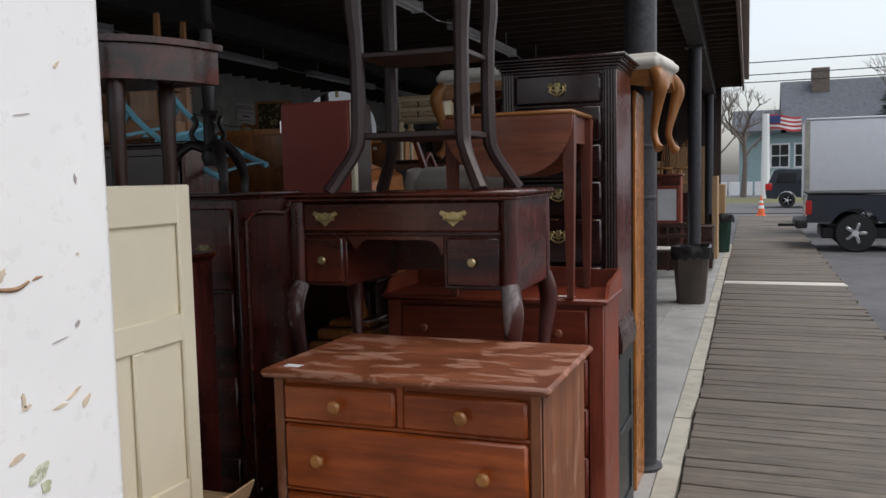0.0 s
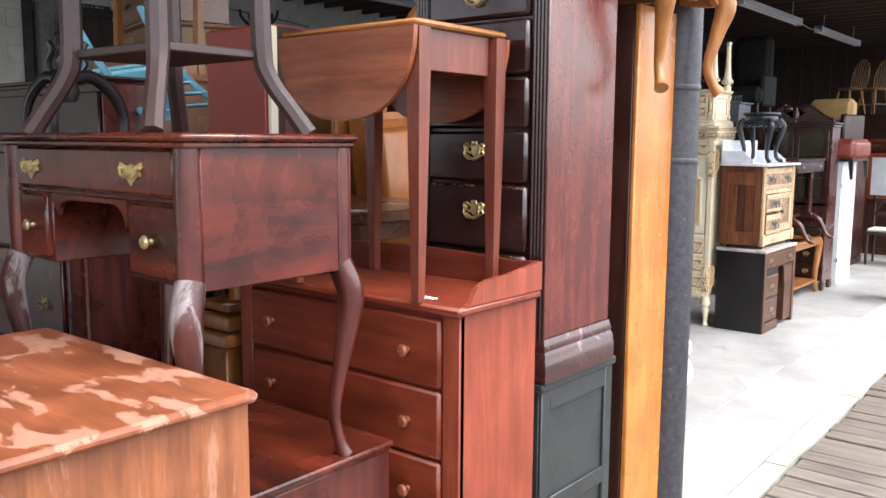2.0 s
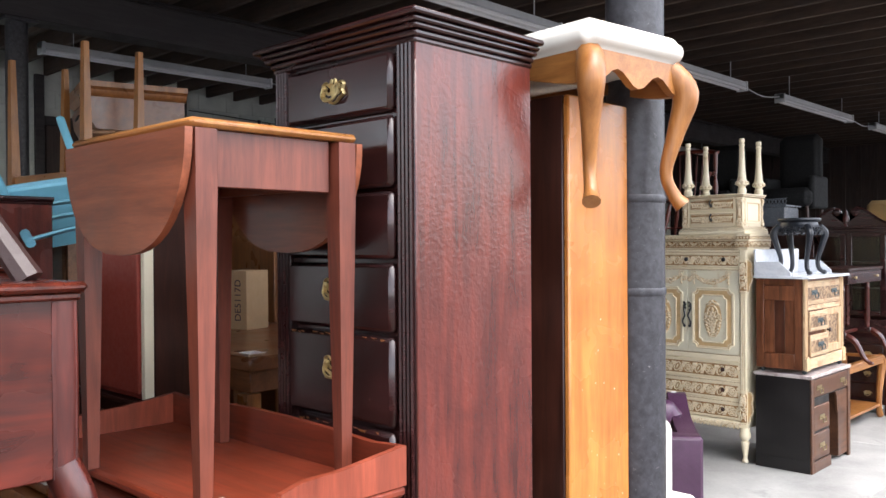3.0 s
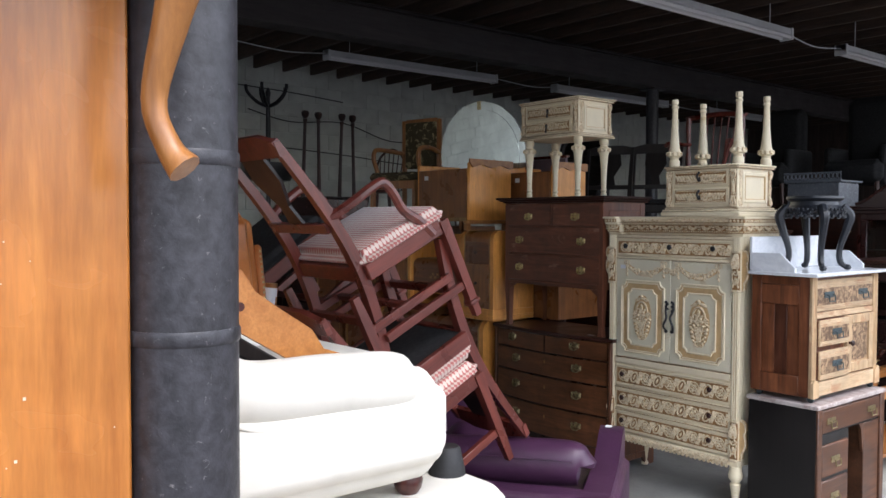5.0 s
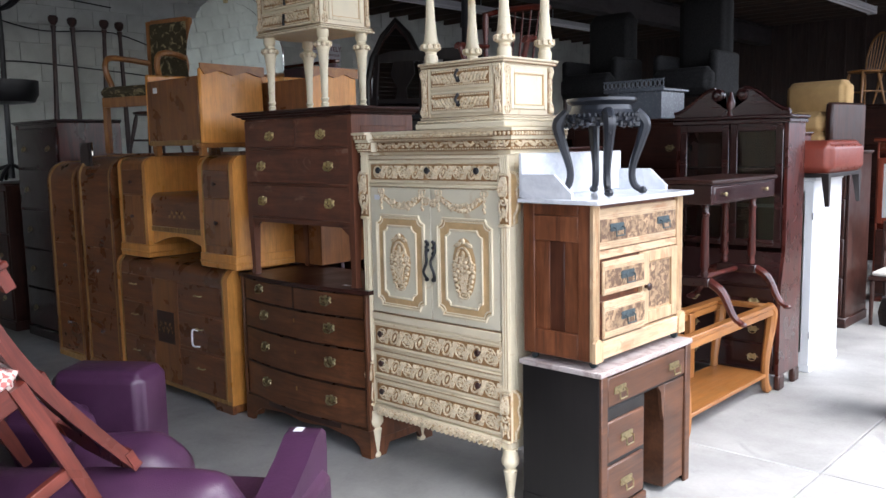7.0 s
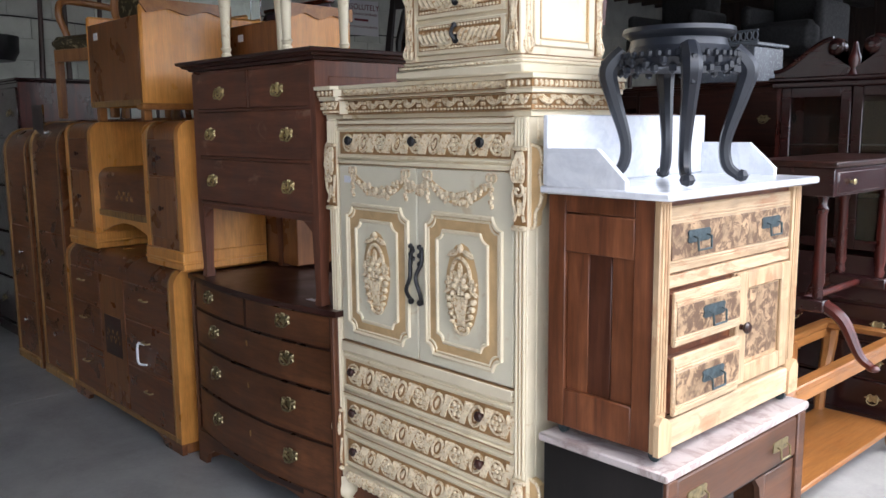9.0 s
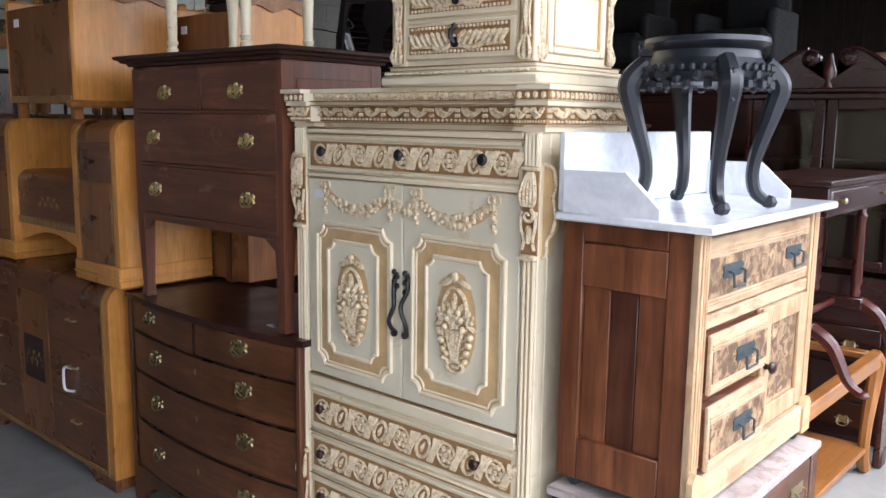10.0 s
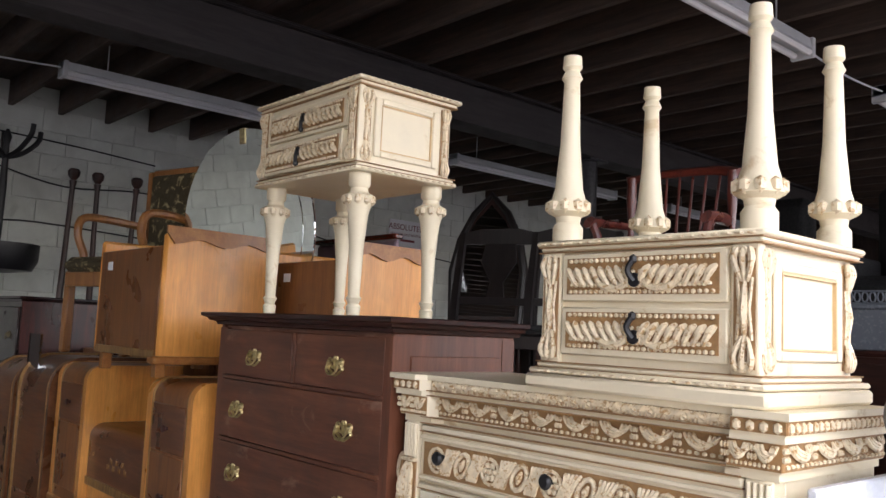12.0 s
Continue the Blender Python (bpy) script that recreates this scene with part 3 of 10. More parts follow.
def case(parent, x0, x1, y0, y1, z0, z1, mat_side, mat_front=None, t=0.02):
    """An open-fronted box: two sides, back, bottom and top board."""
    for s, (a, b) in enumerate(((x0, x0 + t), (x1 - t, x1))):
        part("side_panel", Geo().box(a, b, y0, y1, z0, z1, 0.003), mat_side, parent)
    part("back_panel", Geo().box(x0 + t, x1 - t, y1 - 0.01, y1, z0, z1, 0), mat_side, parent)
    part("case_bottom", Geo().box(x0 + t, x1 - t, y0 + 0.002, y1 - 0.01, z0, z0 + t, 0), mat_front or mat_side, parent)
    part("case_core", Geo().box(x0 + t, x1 - t, y0 + 0.012, y1 - 0.012, z0 + t, z1 - 0.002, 0), mat_front or mat_side, parent)


def moulded_top(parent, x0, x1, y0, y1, z0, z1, mat, name="top", b=0.008, steps=1):
    h = z1 - z0
    g = Geo().stepped(x0, x1, y0, y1, [(-0.016, z0), (-0.014, z0 + h * 0.3), (-0.006, z0 + h * 0.45), (-0.002, z0 + h * 0.5), (0, z0 + h * 0.6), (0, z0 + h * 0.85), (-b * 0.4, z1)])
    return part(name, g, mat, parent)


# ---- structure ----
def front_x(y):
    """The edge of the concrete floor, which runs slightly askew."""
    return -0.35 - 0.014 * y


WALL_X, END_Y, NEAR_Y, JOIST_Z, ROOF_Z = -9.1, 20.6, -2.6, 3.62, 3.84
g = Geo()
g.box(-500, 500, -500, 900, -0.7, -0.07, 0)
ground = structure("ground", g, M["asphalt"], "grey worn asphalt of the parking lot", "ground")
g = Geo().box(-140, 160, 49, 60, -0.30, -0.05, 0)
structure("lawn", g, M["grass_ground"], "pale winter grass verge beyond the road", "grass")

floor = structure("floor", Geo().box(WALL_X, -0.62, NEAR_Y, END_Y, -0.30, -0.04, 0), M["curb"], "smooth grey concrete floor of the open shed", "floor")
for i, (y0, y1) in enumerate(((NEAR_Y, 0.0), (0.0, 4.95), (4.95, 9.92), (9.92, 14.9), (14.9, END_Y))):
    for j, (x0, x1) in enumerate(((WALL_X, -5.6), (-5.6, -1.05))):
        part("slab", Geo().box(x0 + 0.003, x1 - 0.003, y0 + 0.003, y1 - 0.003, -0.038, 0.0, 0.004), M["concrete"], floor)
    o = [(-1.044, y0 + 0.003), (front_x(y0) - 0.12, y0 + 0.003), (front_x(y1) - 0.12, y1 - 0.003), (-1.044, y1 - 0.003)]
    part("slab", Geo().slab(o, -0.038, 0.0, "xy"), M["concrete"], floor)
rng = random.Random(4)
y = NEAR_Y
while y < END_Y:
    n = rng.uniform(0.9, 2.1)
    y1 = min(y + n, END_Y)
    o = [(front_x(y) - 0.114, y + 0.004), (front_x(y) + rng.uniform(-0.012, 0.006), y + 0.006), (front_x((y + y1) / 2) + rng.uniform(-0.012, 0.01), (y + y1) / 2), (front_x(y1) + rng.uniform(-0.015, 0.006), y1 - 0.006), (front_x(y1) - 0.114, y1 - 0.004)]
    part("curb_stone", Geo().slab(o, -0.2, 0.002 + rng.uniform(-0.006, 0.004), "xy"), M["curb"], floor)
    y = y1

deck = structure("boardwalk", Geo().box(-0.3, 1.0, -5.0, 34, -0.069, -0.045, 0), M["black_wood"], "weathered grey plank boardwalk beside the shed", "boardwalk")
y, k = -5.0, 0
while y < 34:
    w = rng.uniform(0.135, 0.15)
    painted = 13.25 < y + w / 2 < 13.5
    a, b = front_x(y) + 0.012 + rng.uniform(-0.006, 0.01), 1.24 - 0.0075 * y + rng.uniform(-0.03, 0.03)
    z = rng.uniform(-0.007, 0.006)
    part("plank", Geo().box(a, b, y + 0.004, y + w - 0.003, -0.044 + z, z, 0.005), M["deck_paint"] if painted else M["deck"], deck, m=pose(0, 0, 0, 0, rng.uniform(-0.35, 0.35), 0))
    y += w

# walls
wall = structure("wall_west", Geo().box(WALL_X - 0.25, WALL_X - 0.01, NEAR_Y, END_Y, 0, ROOF_Z, 0), M["block"], "old white-painted concrete block wall", "wall")
rest = Geo()
for r in range(18):
    for c in range(58):
        y0 = NEAR_Y + c * 0.406 + (0.2 if r % 2 else 0)
        if y0 + 0.4 > END_Y:
            continue
        z0 = r * 0.203
        b = (WALL_X - 0.02, WALL_X + rng.uniform(-0.002, 0.002), y0 + 0.003, y0 + 0.403, z0 + 0.003, z0 + 0.200, 0.004)
        if 7.6 < y0 < 13.5 and z0 > 1.2:
            part("block", Geo().box(*b), M["block"], wall)
        else:
            rest.box(*b)
tagged(part("blockwork", rest, M["block"], wall), kind="stuff")
g = Geo().box(WALL_X, -0.9, END_Y, END_Y + 0.2, 0, ROOF_Z, 0)
wall_n = structure("wall_north", g, M["plank_wall"], "dark vertical board wall at the shed's end", "wall")
x = WALL_X
while x < -1.2:
    part("board", Geo().box(x + 0.004, x + 0.296, END_Y - 0.02, END_Y, 0.0, JOIST_Z, 0.003), M["plank_wall"], wall_n)
    part("batten", Geo().box(x - 0.02, x + 0.025, END_Y - 0.042, END_Y - 0.021, 0.0, JOIST_Z, 0.003), M["plank_wall"], wall_n)
    x += 0.3

# roof
g = Geo().box(WALL_X - 0.25, -0.9, NEAR_Y - 0.2, END_Y + 0.2, ROOF_Z, ROOF_Z + 0.06, 0)
g.slab([(-0.9, NEAR_Y - 0.2), (-0.06, NEAR_Y - 0.2), (-0.42, END_Y + 0.2), (-0.9, END_Y + 0.2)], ROOF_Z, ROOF_Z + 0.06, "xy")
y = NEAR_Y + 0.2
while y < END_Y:
    g.box(WALL_X, -0.16 - 0.014 * max(y, 0), y, y + 0.045, JOIST_Z, ROOF_Z - 0.002, 0.003)
    y += 0.41
structure("ceiling", g, M["joist"], "dark open joists and roof boards", "ceiling")
structure("beam_inner", Geo().box(-5.72, -5.50, NEAR_Y, END_Y - 0.05, 3.30, JOIST_Z - 0.004, 0.006), M["joist_y"], "dark timber beam under the joists", "beam")
structure("conduit", Geo().tube([(-5.47, NEAR_Y, 3.575), (-5.47, END_Y - 0.1, 3.575)], 0.014, 8), M["black_wood"], "thin dark conduit along the beam", "conduit")
g = Geo()
for a, b in ((NEAR_Y, 4.7), (4.7, 11.9), (11.9, END_Y)):
    xa, xb = -0.62 + (a - 4.7) * -0.0315, -0.62 + (b - 4.7) * -0.0315
    g.slab([(xa - 0.1, a), (xa + 0.1, a), (xb + 0.1, b), (xb - 0.1, b)], 3.36, JOIST_Z - 0.004, "xy")
structure("beam_front", g, M["joist_y"], "dark timber beam on the front posts", "beam")
g = Geo()
g.slab([(-0.10, NEAR_Y), (-0.06, NEAR_Y), (-0.40, END_Y + 0.1), (-0.44, END_Y + 0.1)], 3.52, ROOF_Z + 0.10, "xy")
structure("fascia", g, M["fascia"], "faded brown fascia board along the eave", "fascia")
g = Geo().slab([(-0.056, NEAR_Y), (0.04, NEAR_Y), (-0.30, END_Y + 0.1), (-0.396, END_Y + 0.1)], 3.78, 3.90, "xy")
structure("gutter", g, M["fascia"], "brown metal gutter on the eave", "gutter")


def steel_post(x, y, r=0.088, top=3.358):
    p = thing("post", "peeling charcoal-painted round steel post on the curb", "post", pose(x, y, 0.0), "front posts")
    n, h = 24, top
    g = Geo()
    g.lathe([(r, 0.03), (r, h * 0.5), (r, h - 0.02)], n=n)
    part("shaft", g, M["post"], p)
    part("base_plate", Geo().lathe([(r + 0.03, 0.0), (r + 0.03, 0.018), (r + 0.005, 0.03)], n=n), M["post"], p)
    part("cap_plate", Geo().box(-r - 0.04, r + 0.04, -r - 0.04, r + 0.04, h - 0.02, h, 0.003), M["post"], p)
    for z in (1.52, 1.80):
        part("band", Geo().lathe([(r + 0.001, z), (r + 0.003, z + 0.004), (r + 0.003, z + 0.02), (r + 0.001, z + 0.024)], n=n), M["post"], p)
    return p


for x, y in ((-0.63, 4.745), (-0.86, 11.9), (-1.07, 19.0), (-0.40, -2.35)):
    steel_post(x, y)
for y in (-2.35, 4.7, 12.6, 19.0):
    steel_post(-5.61, y, 0.075, 3.296)


def tube_lamp(x, y0, y1, z):
    p = thing("fluorescent_lamp", "unlit twin-tube fluorescent lamp under dark joists", "ceiling lamp", pose(x, 0, 0), "fluorescent lamps")
    part("housing", Geo().slab([(-0.055, z + 0.02), (-0.045, z + 0.075), (0.045, z + 0.075), (0.055, z + 0.02)], y0, y1, "xz"), M["lamp_metal"], p)
    for s in (-0.04, 0.04):
        part("tube", Geo().tube([(s, y0 + 0.03, z), (s, y1 - 0.03, z)], 0.018, 8), M["tube"], p)
    for e in (y0, y1 - 0.03):
        part("end_cap", Geo().box(-0.062, 0.062, e, e + 0.03, z - 0.025, z + 0.08, 0.004), M["lamp_metal"], p)
    for e in (y0 + 0.3, y1 - 0.3):
        part("hanger", Geo().tube([(0, e, z + 0.075), (0, e, ROOF_Z - 0.01)], 0.004, 6), M["lamp_metal"], p)


for k in (-1, 0, 1, 2):
    tube_lamp(-3.27, 9.0 + 3.45 * k, 11.44 + 3.45 * k, 3.36)
    tube_lamp(-7.05, 8.9 + 3.5 * k, 11.34 + 3.5 * k, 3.43)
for k in (-1, 0, 1):
    a = 11.44 + 3.45 * k
    tagged(part("cable", Geo().tube(lerp_path([(-3.27, a, 3.40), (-3.2, a + 0.35, 3.32), (-3.27, a + 1.01, 3.40)]), 0.006, 6), M["lamp_metal"]), "pale cable slung between two lamps", "cable")
    a = 11.34 + 3.5 * k
    tagged(part("cable", Geo().tube(lerp_path([(-7.05, a, 3.47), (-6.9, a + 0.5, 3.40), (-7.05, a + 1.06, 3.47)]), 0.006, 6), M["lamp_metal"]), "pale cable slung between two lamps", "cable")


# ---- the stacked furniture at the near end ----
def small_dresser():
    t = thing("dresser", "orange maple dresser with a worn flaking top", "dresser", pose(-0.915, 2.04, 0))
    w, d, h = 0.79, 0.545, 1.13
    case(t, -w / 2, w / 2, 0, d, 0.06, h - 0.026, M["dresser_z"], M["dresser_x"])
    for s in (-1, 1):
        part("front_stile", Geo().box(min(s * w / 2, s * (w / 2 - 0.03)), max(s * w / 2, s * (w / 2 - 0.03)), -0.002, 0.02, 0.0, h - 0.026, 0.003), M["dresser_z"], t)
        part("foot", Geo().box(min(s * w / 2, s * (w / 2 - 0.06)), max(s * w / 2, s * (w / 2 - 0.06)), d - 0.06, d, 0, 0.06, 0.003), M["dresser_z"], t)
    g = Geo().slab([(-w / 2 + 0.03, 0.06), (-w / 2 + 0.03, 0.13), (w / 2 - 0.03, 0.13), (w / 2 - 0.03, 0.06), (w / 2 - 0.1, 0.09), (-w / 2 + 0.1, 0.09)], 0.0, 0.018)
    part("apron", g, M["dresser_x"], t)
    g = Geo()
    g.box(-w / 2 - 0.03, w / 2 + 0.03, -0.03, d + 0.005, h - 0.024, h, 0.009)
    part("top", g, M["dresser_top"], t, "worn top with flaking varnish")
    k = mesh_of("knob", knob_geo(0.020, 0.034), M["oak_x"])
    zs = [(0.985, 1.088), (0.785, 0.972), (0.575, 0.772), (0.355, 0.562), (0.14, 0.342)]
    rails(t, -w / 2 + 0.03, w / 2 - 0.03, 0.0, 0.02, [0.979, 0.779, 0.569, 0.349], M["dresser_x"], 0.010)
    drawer(t, -w / 2 + 0.036, -0.012, *zs[0], 0, M["dresser_x"], k, spots=(0.5,), edge=0.008, hname="knob")
    drawer(t, 0.012, w / 2 - 0.036, *zs[0], 0, M["dresser_x"], k, spots=(0.5,), edge=0.008, hname="knob")
    part("drawer_divider", Geo().box(-0.010, 0.010, 0.0, 0.02, 0.985, 1.10, 0.002), M["dresser_x"], t)
    for z in zs[1:]:
        drawer(t, -w / 2 + 0.036, w / 2 - 0.036, *z, 0, M["dresser_x"], k, spots=(0.16, 0.84), edge=0.008, hname="knob")
    part("price_tag", Geo().box(-w / 2 + 0.02, -w / 2 + 0.07, 0.02, 0.05, h, h + 0.001, 0), M["paper"], t)


small_dresser()


def low_red_cabinet():
    t = thing("cabinet", "dark red cabinet with a moulded top, beneath a desk", "cabinet", pose(-1.17, 2.66, 0))
    w, d, h = 0.84, 0.57, 0.79
    case(t, -w / 2, w / 2, 0, d, 0.0, h - 0.03, M["mahog_z"], M["mahog_x"])
    moulded_top(t, -w / 2 - 0.015, w / 2 + 0.015, -0.02, d, h - 0.03, h, M["mahog_x"], b=0.01)
    part("door", Geo().box(-w / 2 + 0.03, -0.004, -0.016, 0, 0.08, h - 0.05, 0.004), M["mahog_z"], t)
    part("door", Geo().box(0.004, w / 2 - 0.03, -0.016, 0, 0.08, h - 0.05, 0.004), M["mahog_z"], t)


low_red_cabinet()


def kneehole_vanity():
    t = thing("vanity_desk", "dark mahogany kneehole desk on worn cabriole legs", "desk", pose(-1.165, 2.62, 0.79))
    w, d, H = 0.83, 0.47, 0.83
    zc, zu = 0.51, 0.685
    part("top", Geo().box(-w / 2 - 0.025, w / 2 + 0.025, -0.03, d + 0.01, H - 0.018, H, 0.007).box(-w / 2 - 0.012, w / 2 + 0.012, -0.017, d + 0.004, H - 0.032, H - 0.018, 0.004), M["mahog_x"], t)
    for s in (-1, 1):
        a, b = sorted((s * w / 2, s * (w / 2 - 0.02)))
        part("side_panel", Geo().box(a, b, 0.03, d, zc - 0.02, H - 0.03, 0.003), M["mahog_y"], t)
        part("side_strip", Geo().box(min(a, b + s * 0.002) if s < 0 else b, a if s < 0 else b + 0.002, d - 0.045, d - 0.002, zc - 0.02, H - 0.034, 0.0008), M["mahog_z"], t)
        for y, out in ((0.012, -1), (d - 0.022, 1)):
            g = Geo()
            x = s * (w / 2 - 0.022)
            g.lathe([(0.028, zc - 0.02), (0.030, zc + 0.15), (0.028, H - 0.033)], (x, y, 0), 12)
            part("corner_post", g, M["mahog_z"], t)
            g = Geo()
            cabriole(g, (x, y, zc + 0.0), (x + s * 0.0, y + out * 0.0, 0.0), 0.030, 0.030, (s * 0.7, out), 10)
            part("leg", g, M["mahog_worn"] if out < 0 else M["mahog_z"], t, "leg with worn pale finish" if out < 0 else "")
    part("back_panel", Geo().box(-w / 2 + 0.02, w / 2 - 0.02, d - 0.02, d - 0.008, zc, H - 0.03, 0), M["mahog_x"], t)
    part("case_core", Geo().box(-w / 2 + 0.03, w / 2 - 0.03, 0.012, d - 0.022, zu + 0.004, H - 0.035, 0), M["mahog_x"], t)
    part("rail", Geo().box(-w / 2 + 0.03, w / 2 - 0.03, 0.0, 0.02, zu - 0.006, zu + 0.004, 0.002), M["mahog_x"], t)
    drawer(t, -w / 2 + 0.05, w / 2 - 0.05, zu + 0.008, H - 0.036, 0, M["mahog_x"], batwing_geo(0.095), M["brass"], (0.12, 0.78), hname="brass_pull", proud=0.004)
    k = mesh_of("knob", knob_geo(0.016, 0.024), M["bronze"])
    for a, b in ((-w / 2 + 0.05, -0.215), (0.175, w / 2 - 0.05)):
        part("pedestal", Geo().box(a - 0.012, b + 0.012, 0.01, d - 0.025, zc - 0.012, zu - 0.006, 0.003), M["mahog_x"], t)
        drawer(t, a, b, zc, zu - 0.012, 0.01, M["mahog_x"], k, spots=(0.5,), proud=0.012, hname="knob")
    o = [(-0.2, zu - 0.008)] + arc(-0.11, zu - 0.075, 0.055, 180, 90, 6)[1:] + [(0.05, zu - 0.02)] + arc(0.10, zu - 0.075, 0.055, 90, 0, 6) + [(0.165, zu - 0.06), (0.165, zu - 0.008)]
    part("apron", Geo().slab(o, 0.004, 0.016), M["mahog_x"], t)


kneehole_vanity()


def sabre_stand():
    t = thing("plant_stand", "crazed dark wooden stand with splayed legs", "stand", pose(-1.14, 2.83, 1.62))
    hx, hy = 0.195, 0.145
    for sx in (-1, 1):
        for sy in (-1, 1):
            pts = [(sx * (hx + 0.085), sy * (hy + 0.075), 0.0), (sx * (hx + 0.055), sy * (hy + 0.05), 0.055), (sx * (hx + 0.012), sy * (hy + 0.012), 0.14), (sx * hx, sy * hy, 0.22), (sx * hx, sy * hy, 0.50), (sx * (hx + 0.008), sy * (hy + 0.008), 0.66), (sx * hx, sy * hy, 0.80)]
            g = Geo().tube(lerp_path(pts, 4), radii_path([0.026, 0.024, 0.024, 0.027, 0.026, 0.031, 0.026], 4), 8)
            part("leg", g, M["crackle"], t, "crazed leg worn bare at the foot")
    for z, hz in ((0.185, 0.022), (0.465, 0.02)):
        part("shelf", Geo().box(-hx, hx, -hy, hy, z, z + hz, 0.004), M["crackle"], t)
    part("top", Geo().box(-hx - 0.05, hx + 0.05, -hy - 0.05, hy + 0.05, 0.80, 0.825, 0.006), M["crackle"], t)


sabre_stand()


def stepped_pedestal():
    t = thing("pedestal", "tan wooden pedestal with a stepped moulded top", "pedestal", pose(-1.76, 3.36, 0))
    part("shaft", Geo().box(-0.13, 0.13, -0.02, 0.24, 0.0, 0.88, 0.006), M["deco_z"], t)
    for e, z0, z1 in ((0.05, 0.881, 0.93), (0.02, 0.931, 0.985), (-0.02, 0.986, 1.02)):
        part("tier", Geo().stepped(-0.12, 0.12, 0.0, 0.24, [(e - 0.012, z0), (e, z0 + 0.01), (e, z1 - 0.012), (e - 0.008, z1)]), M["deco_z"], t, "tan moulded tier")
    part("post", Geo().tube(lerp_path([(0.02, 0.12, 1.02), (0.0, 0.12, 1.12), (-0.03, 0.12, 1.22), (-0.02, 0.12, 1.40)], 4), radii_path([0.035, 0.026, 0.03, 0.03], 4), 10), M["oak_z"], t)
    part("price_tag", Geo().box(0.05, 0.09, 0.02, 0.05, 1.0203, 1.0215, 0), M["paper"], t)


stepped_pedestal()


def gallery_chest():
    t = thing("chest_of_drawers", "red cherry chest of drawers with a gallery top", "chest", pose(-1.065, 3.34, 0))
    w, d, h = 0.95, 0.37, 1.165
    case(t, -w / 2, w / 2, 0, d, 0.0, h - 0.025, M["red_z"], M["red_x"])
    part("top", Geo().box(-w / 2 - 0.02, w / 2 + 0.02, -0.03, d, h - 0.025, h, 0.008), M["red_x"], t)
    prof = [(0.0, h), (0.02, h + 0.008), (0.05, h + 0.05), (0.10, h + 0.062), (0.2, h + 0.066), (d, h + 0.085), (d, h)]
    for s in (-1, 1):
        a, b = sorted((s * (w / 2 + 0.018), s * (w / 2 + 0.002)))
        part("gallery_side", Geo().slab(prof, a, b, "yz"), M["red_z"], t)
    o = [(-w / 2, h), (w / 2, h), (w / 2, h + 0.085)] + [(w / 2 - w * k / 12, h + 0.075 + 0.018 * math.sin(math.pi * k / 12)) for k in range(1, 12)] + [(-w / 2, h + 0.085)]
    part("gallery_back", Geo().slab(o, d - 0.016, d), M["red_x"], t)
    for s in (-1, 1):
        a, b = sorted((s * w / 2, s * (w / 2 - 0.06)))
        part("front_stile", Geo().box(a, b, -0.003, 0.02, 0, h - 0.027, 0.003), M["red_z"], t)
    k = mesh_of("knob", knob_geo(0.019, 0.032), M["tbl_x"])
    for z in range(5):
        z1 = h - 0.045 - z * 0.205
        for a, b in ((-w / 2 + 0.065, w / 2 - 0.065),):
            drawer(t, a, b, z1 - 0.195, z1, 0, M["red_x"], k, spots=(0.14, 0.86), edge=0.008, hname="knob")
    part("price_tag", Geo().box(0.28, 0.35, 0.03, 0.055, h, h + 0.0012, 0), M["paper"], t)


gallery_chest()


def drop_leaf_table():
    t = thing("drop_leaf_table", "small mahogany table with hanging round leaves", "table", pose(-0.965, 3.483, 1.166))
    L, W, H = 0.54, 0.376, 0.757
    part("top", Geo().box(-L / 2, L / 2, -W / 2 - 0.015, W / 2 + 0.015, H - 0.018, H, 0.007), M["oak_x"], t)
    for s in (-1, 1):
        for q in (-1, 1):
            x, y = s * (L / 2 - 0.022), q * (W / 2 - 0.016)
            g = Geo()
            a, b = 0.023, 0.013
            vs = [(x + i * a, y + j * a, H - 0.02) for i, j in ((-1, -1), (1, -1), (1, 1), (-1, 1))] + [(x + i * a, y + j * a, H - 0.14) for i, j in ((-1, -1), (1, -1), (1, 1), (-1, 1))] + [(x + i * b, y + j * b, 0) for i, j in ((-1, -1), (1, -1), (1, 1), (-1, 1))]
            g.add(vs, [(0, 1, 2, 3), (8, 11, 10, 9)] + [(r * 4 + k, r * 4 + (k + 1) % 4, r * 4 + 4 + (k + 1) % 4, r * 4 + 4 + k) for r in (0, 1) for k in range(4)])
            part("leg", g, M["tbl_z"], t)
        part("apron_end", Geo().box(min(s * (L / 2 - 0.02), s * (L / 2 - 0.036)), max(s * (L / 2 - 0.02), s * (L / 2 - 0.036)), -W / 2 + 0.05, W / 2 - 0.05, H - 0.13, H - 0.018, 0.002), M["tbl_z"], t)
        part("apron_side", Geo().box(-L / 2 + 0.056, L / 2 - 0.056, min(s * (W / 2 - 0.02), s * (W / 2 - 0.036)), max(s * (W / 2 - 0.02), s * (W / 2 - 0.036)), H - 0.12, H - 0.018, 0.002), M["tbl_x"], t)
        o = [(-L / 2, H - 0.02), (L / 2, H - 0.02)] + [(L / 2 * math.cos(a) ** 0.8 if math.cos(a) > 0 else -L / 2 * abs(math.cos(a)) ** 0.8, H - 0.03 - 0.232 * math.sin(a)) for a in [math.pi * k / 20 for k in range(0, 21)]]
        y = s * (W / 2 + 0.012)
        part("leaf", Geo().slab(o, min(y, y + s * 0.016), max(y, y + s * 0.016)), M["tbl_x"], t, "hanging D-shaped leaf")


drop_leaf_table()


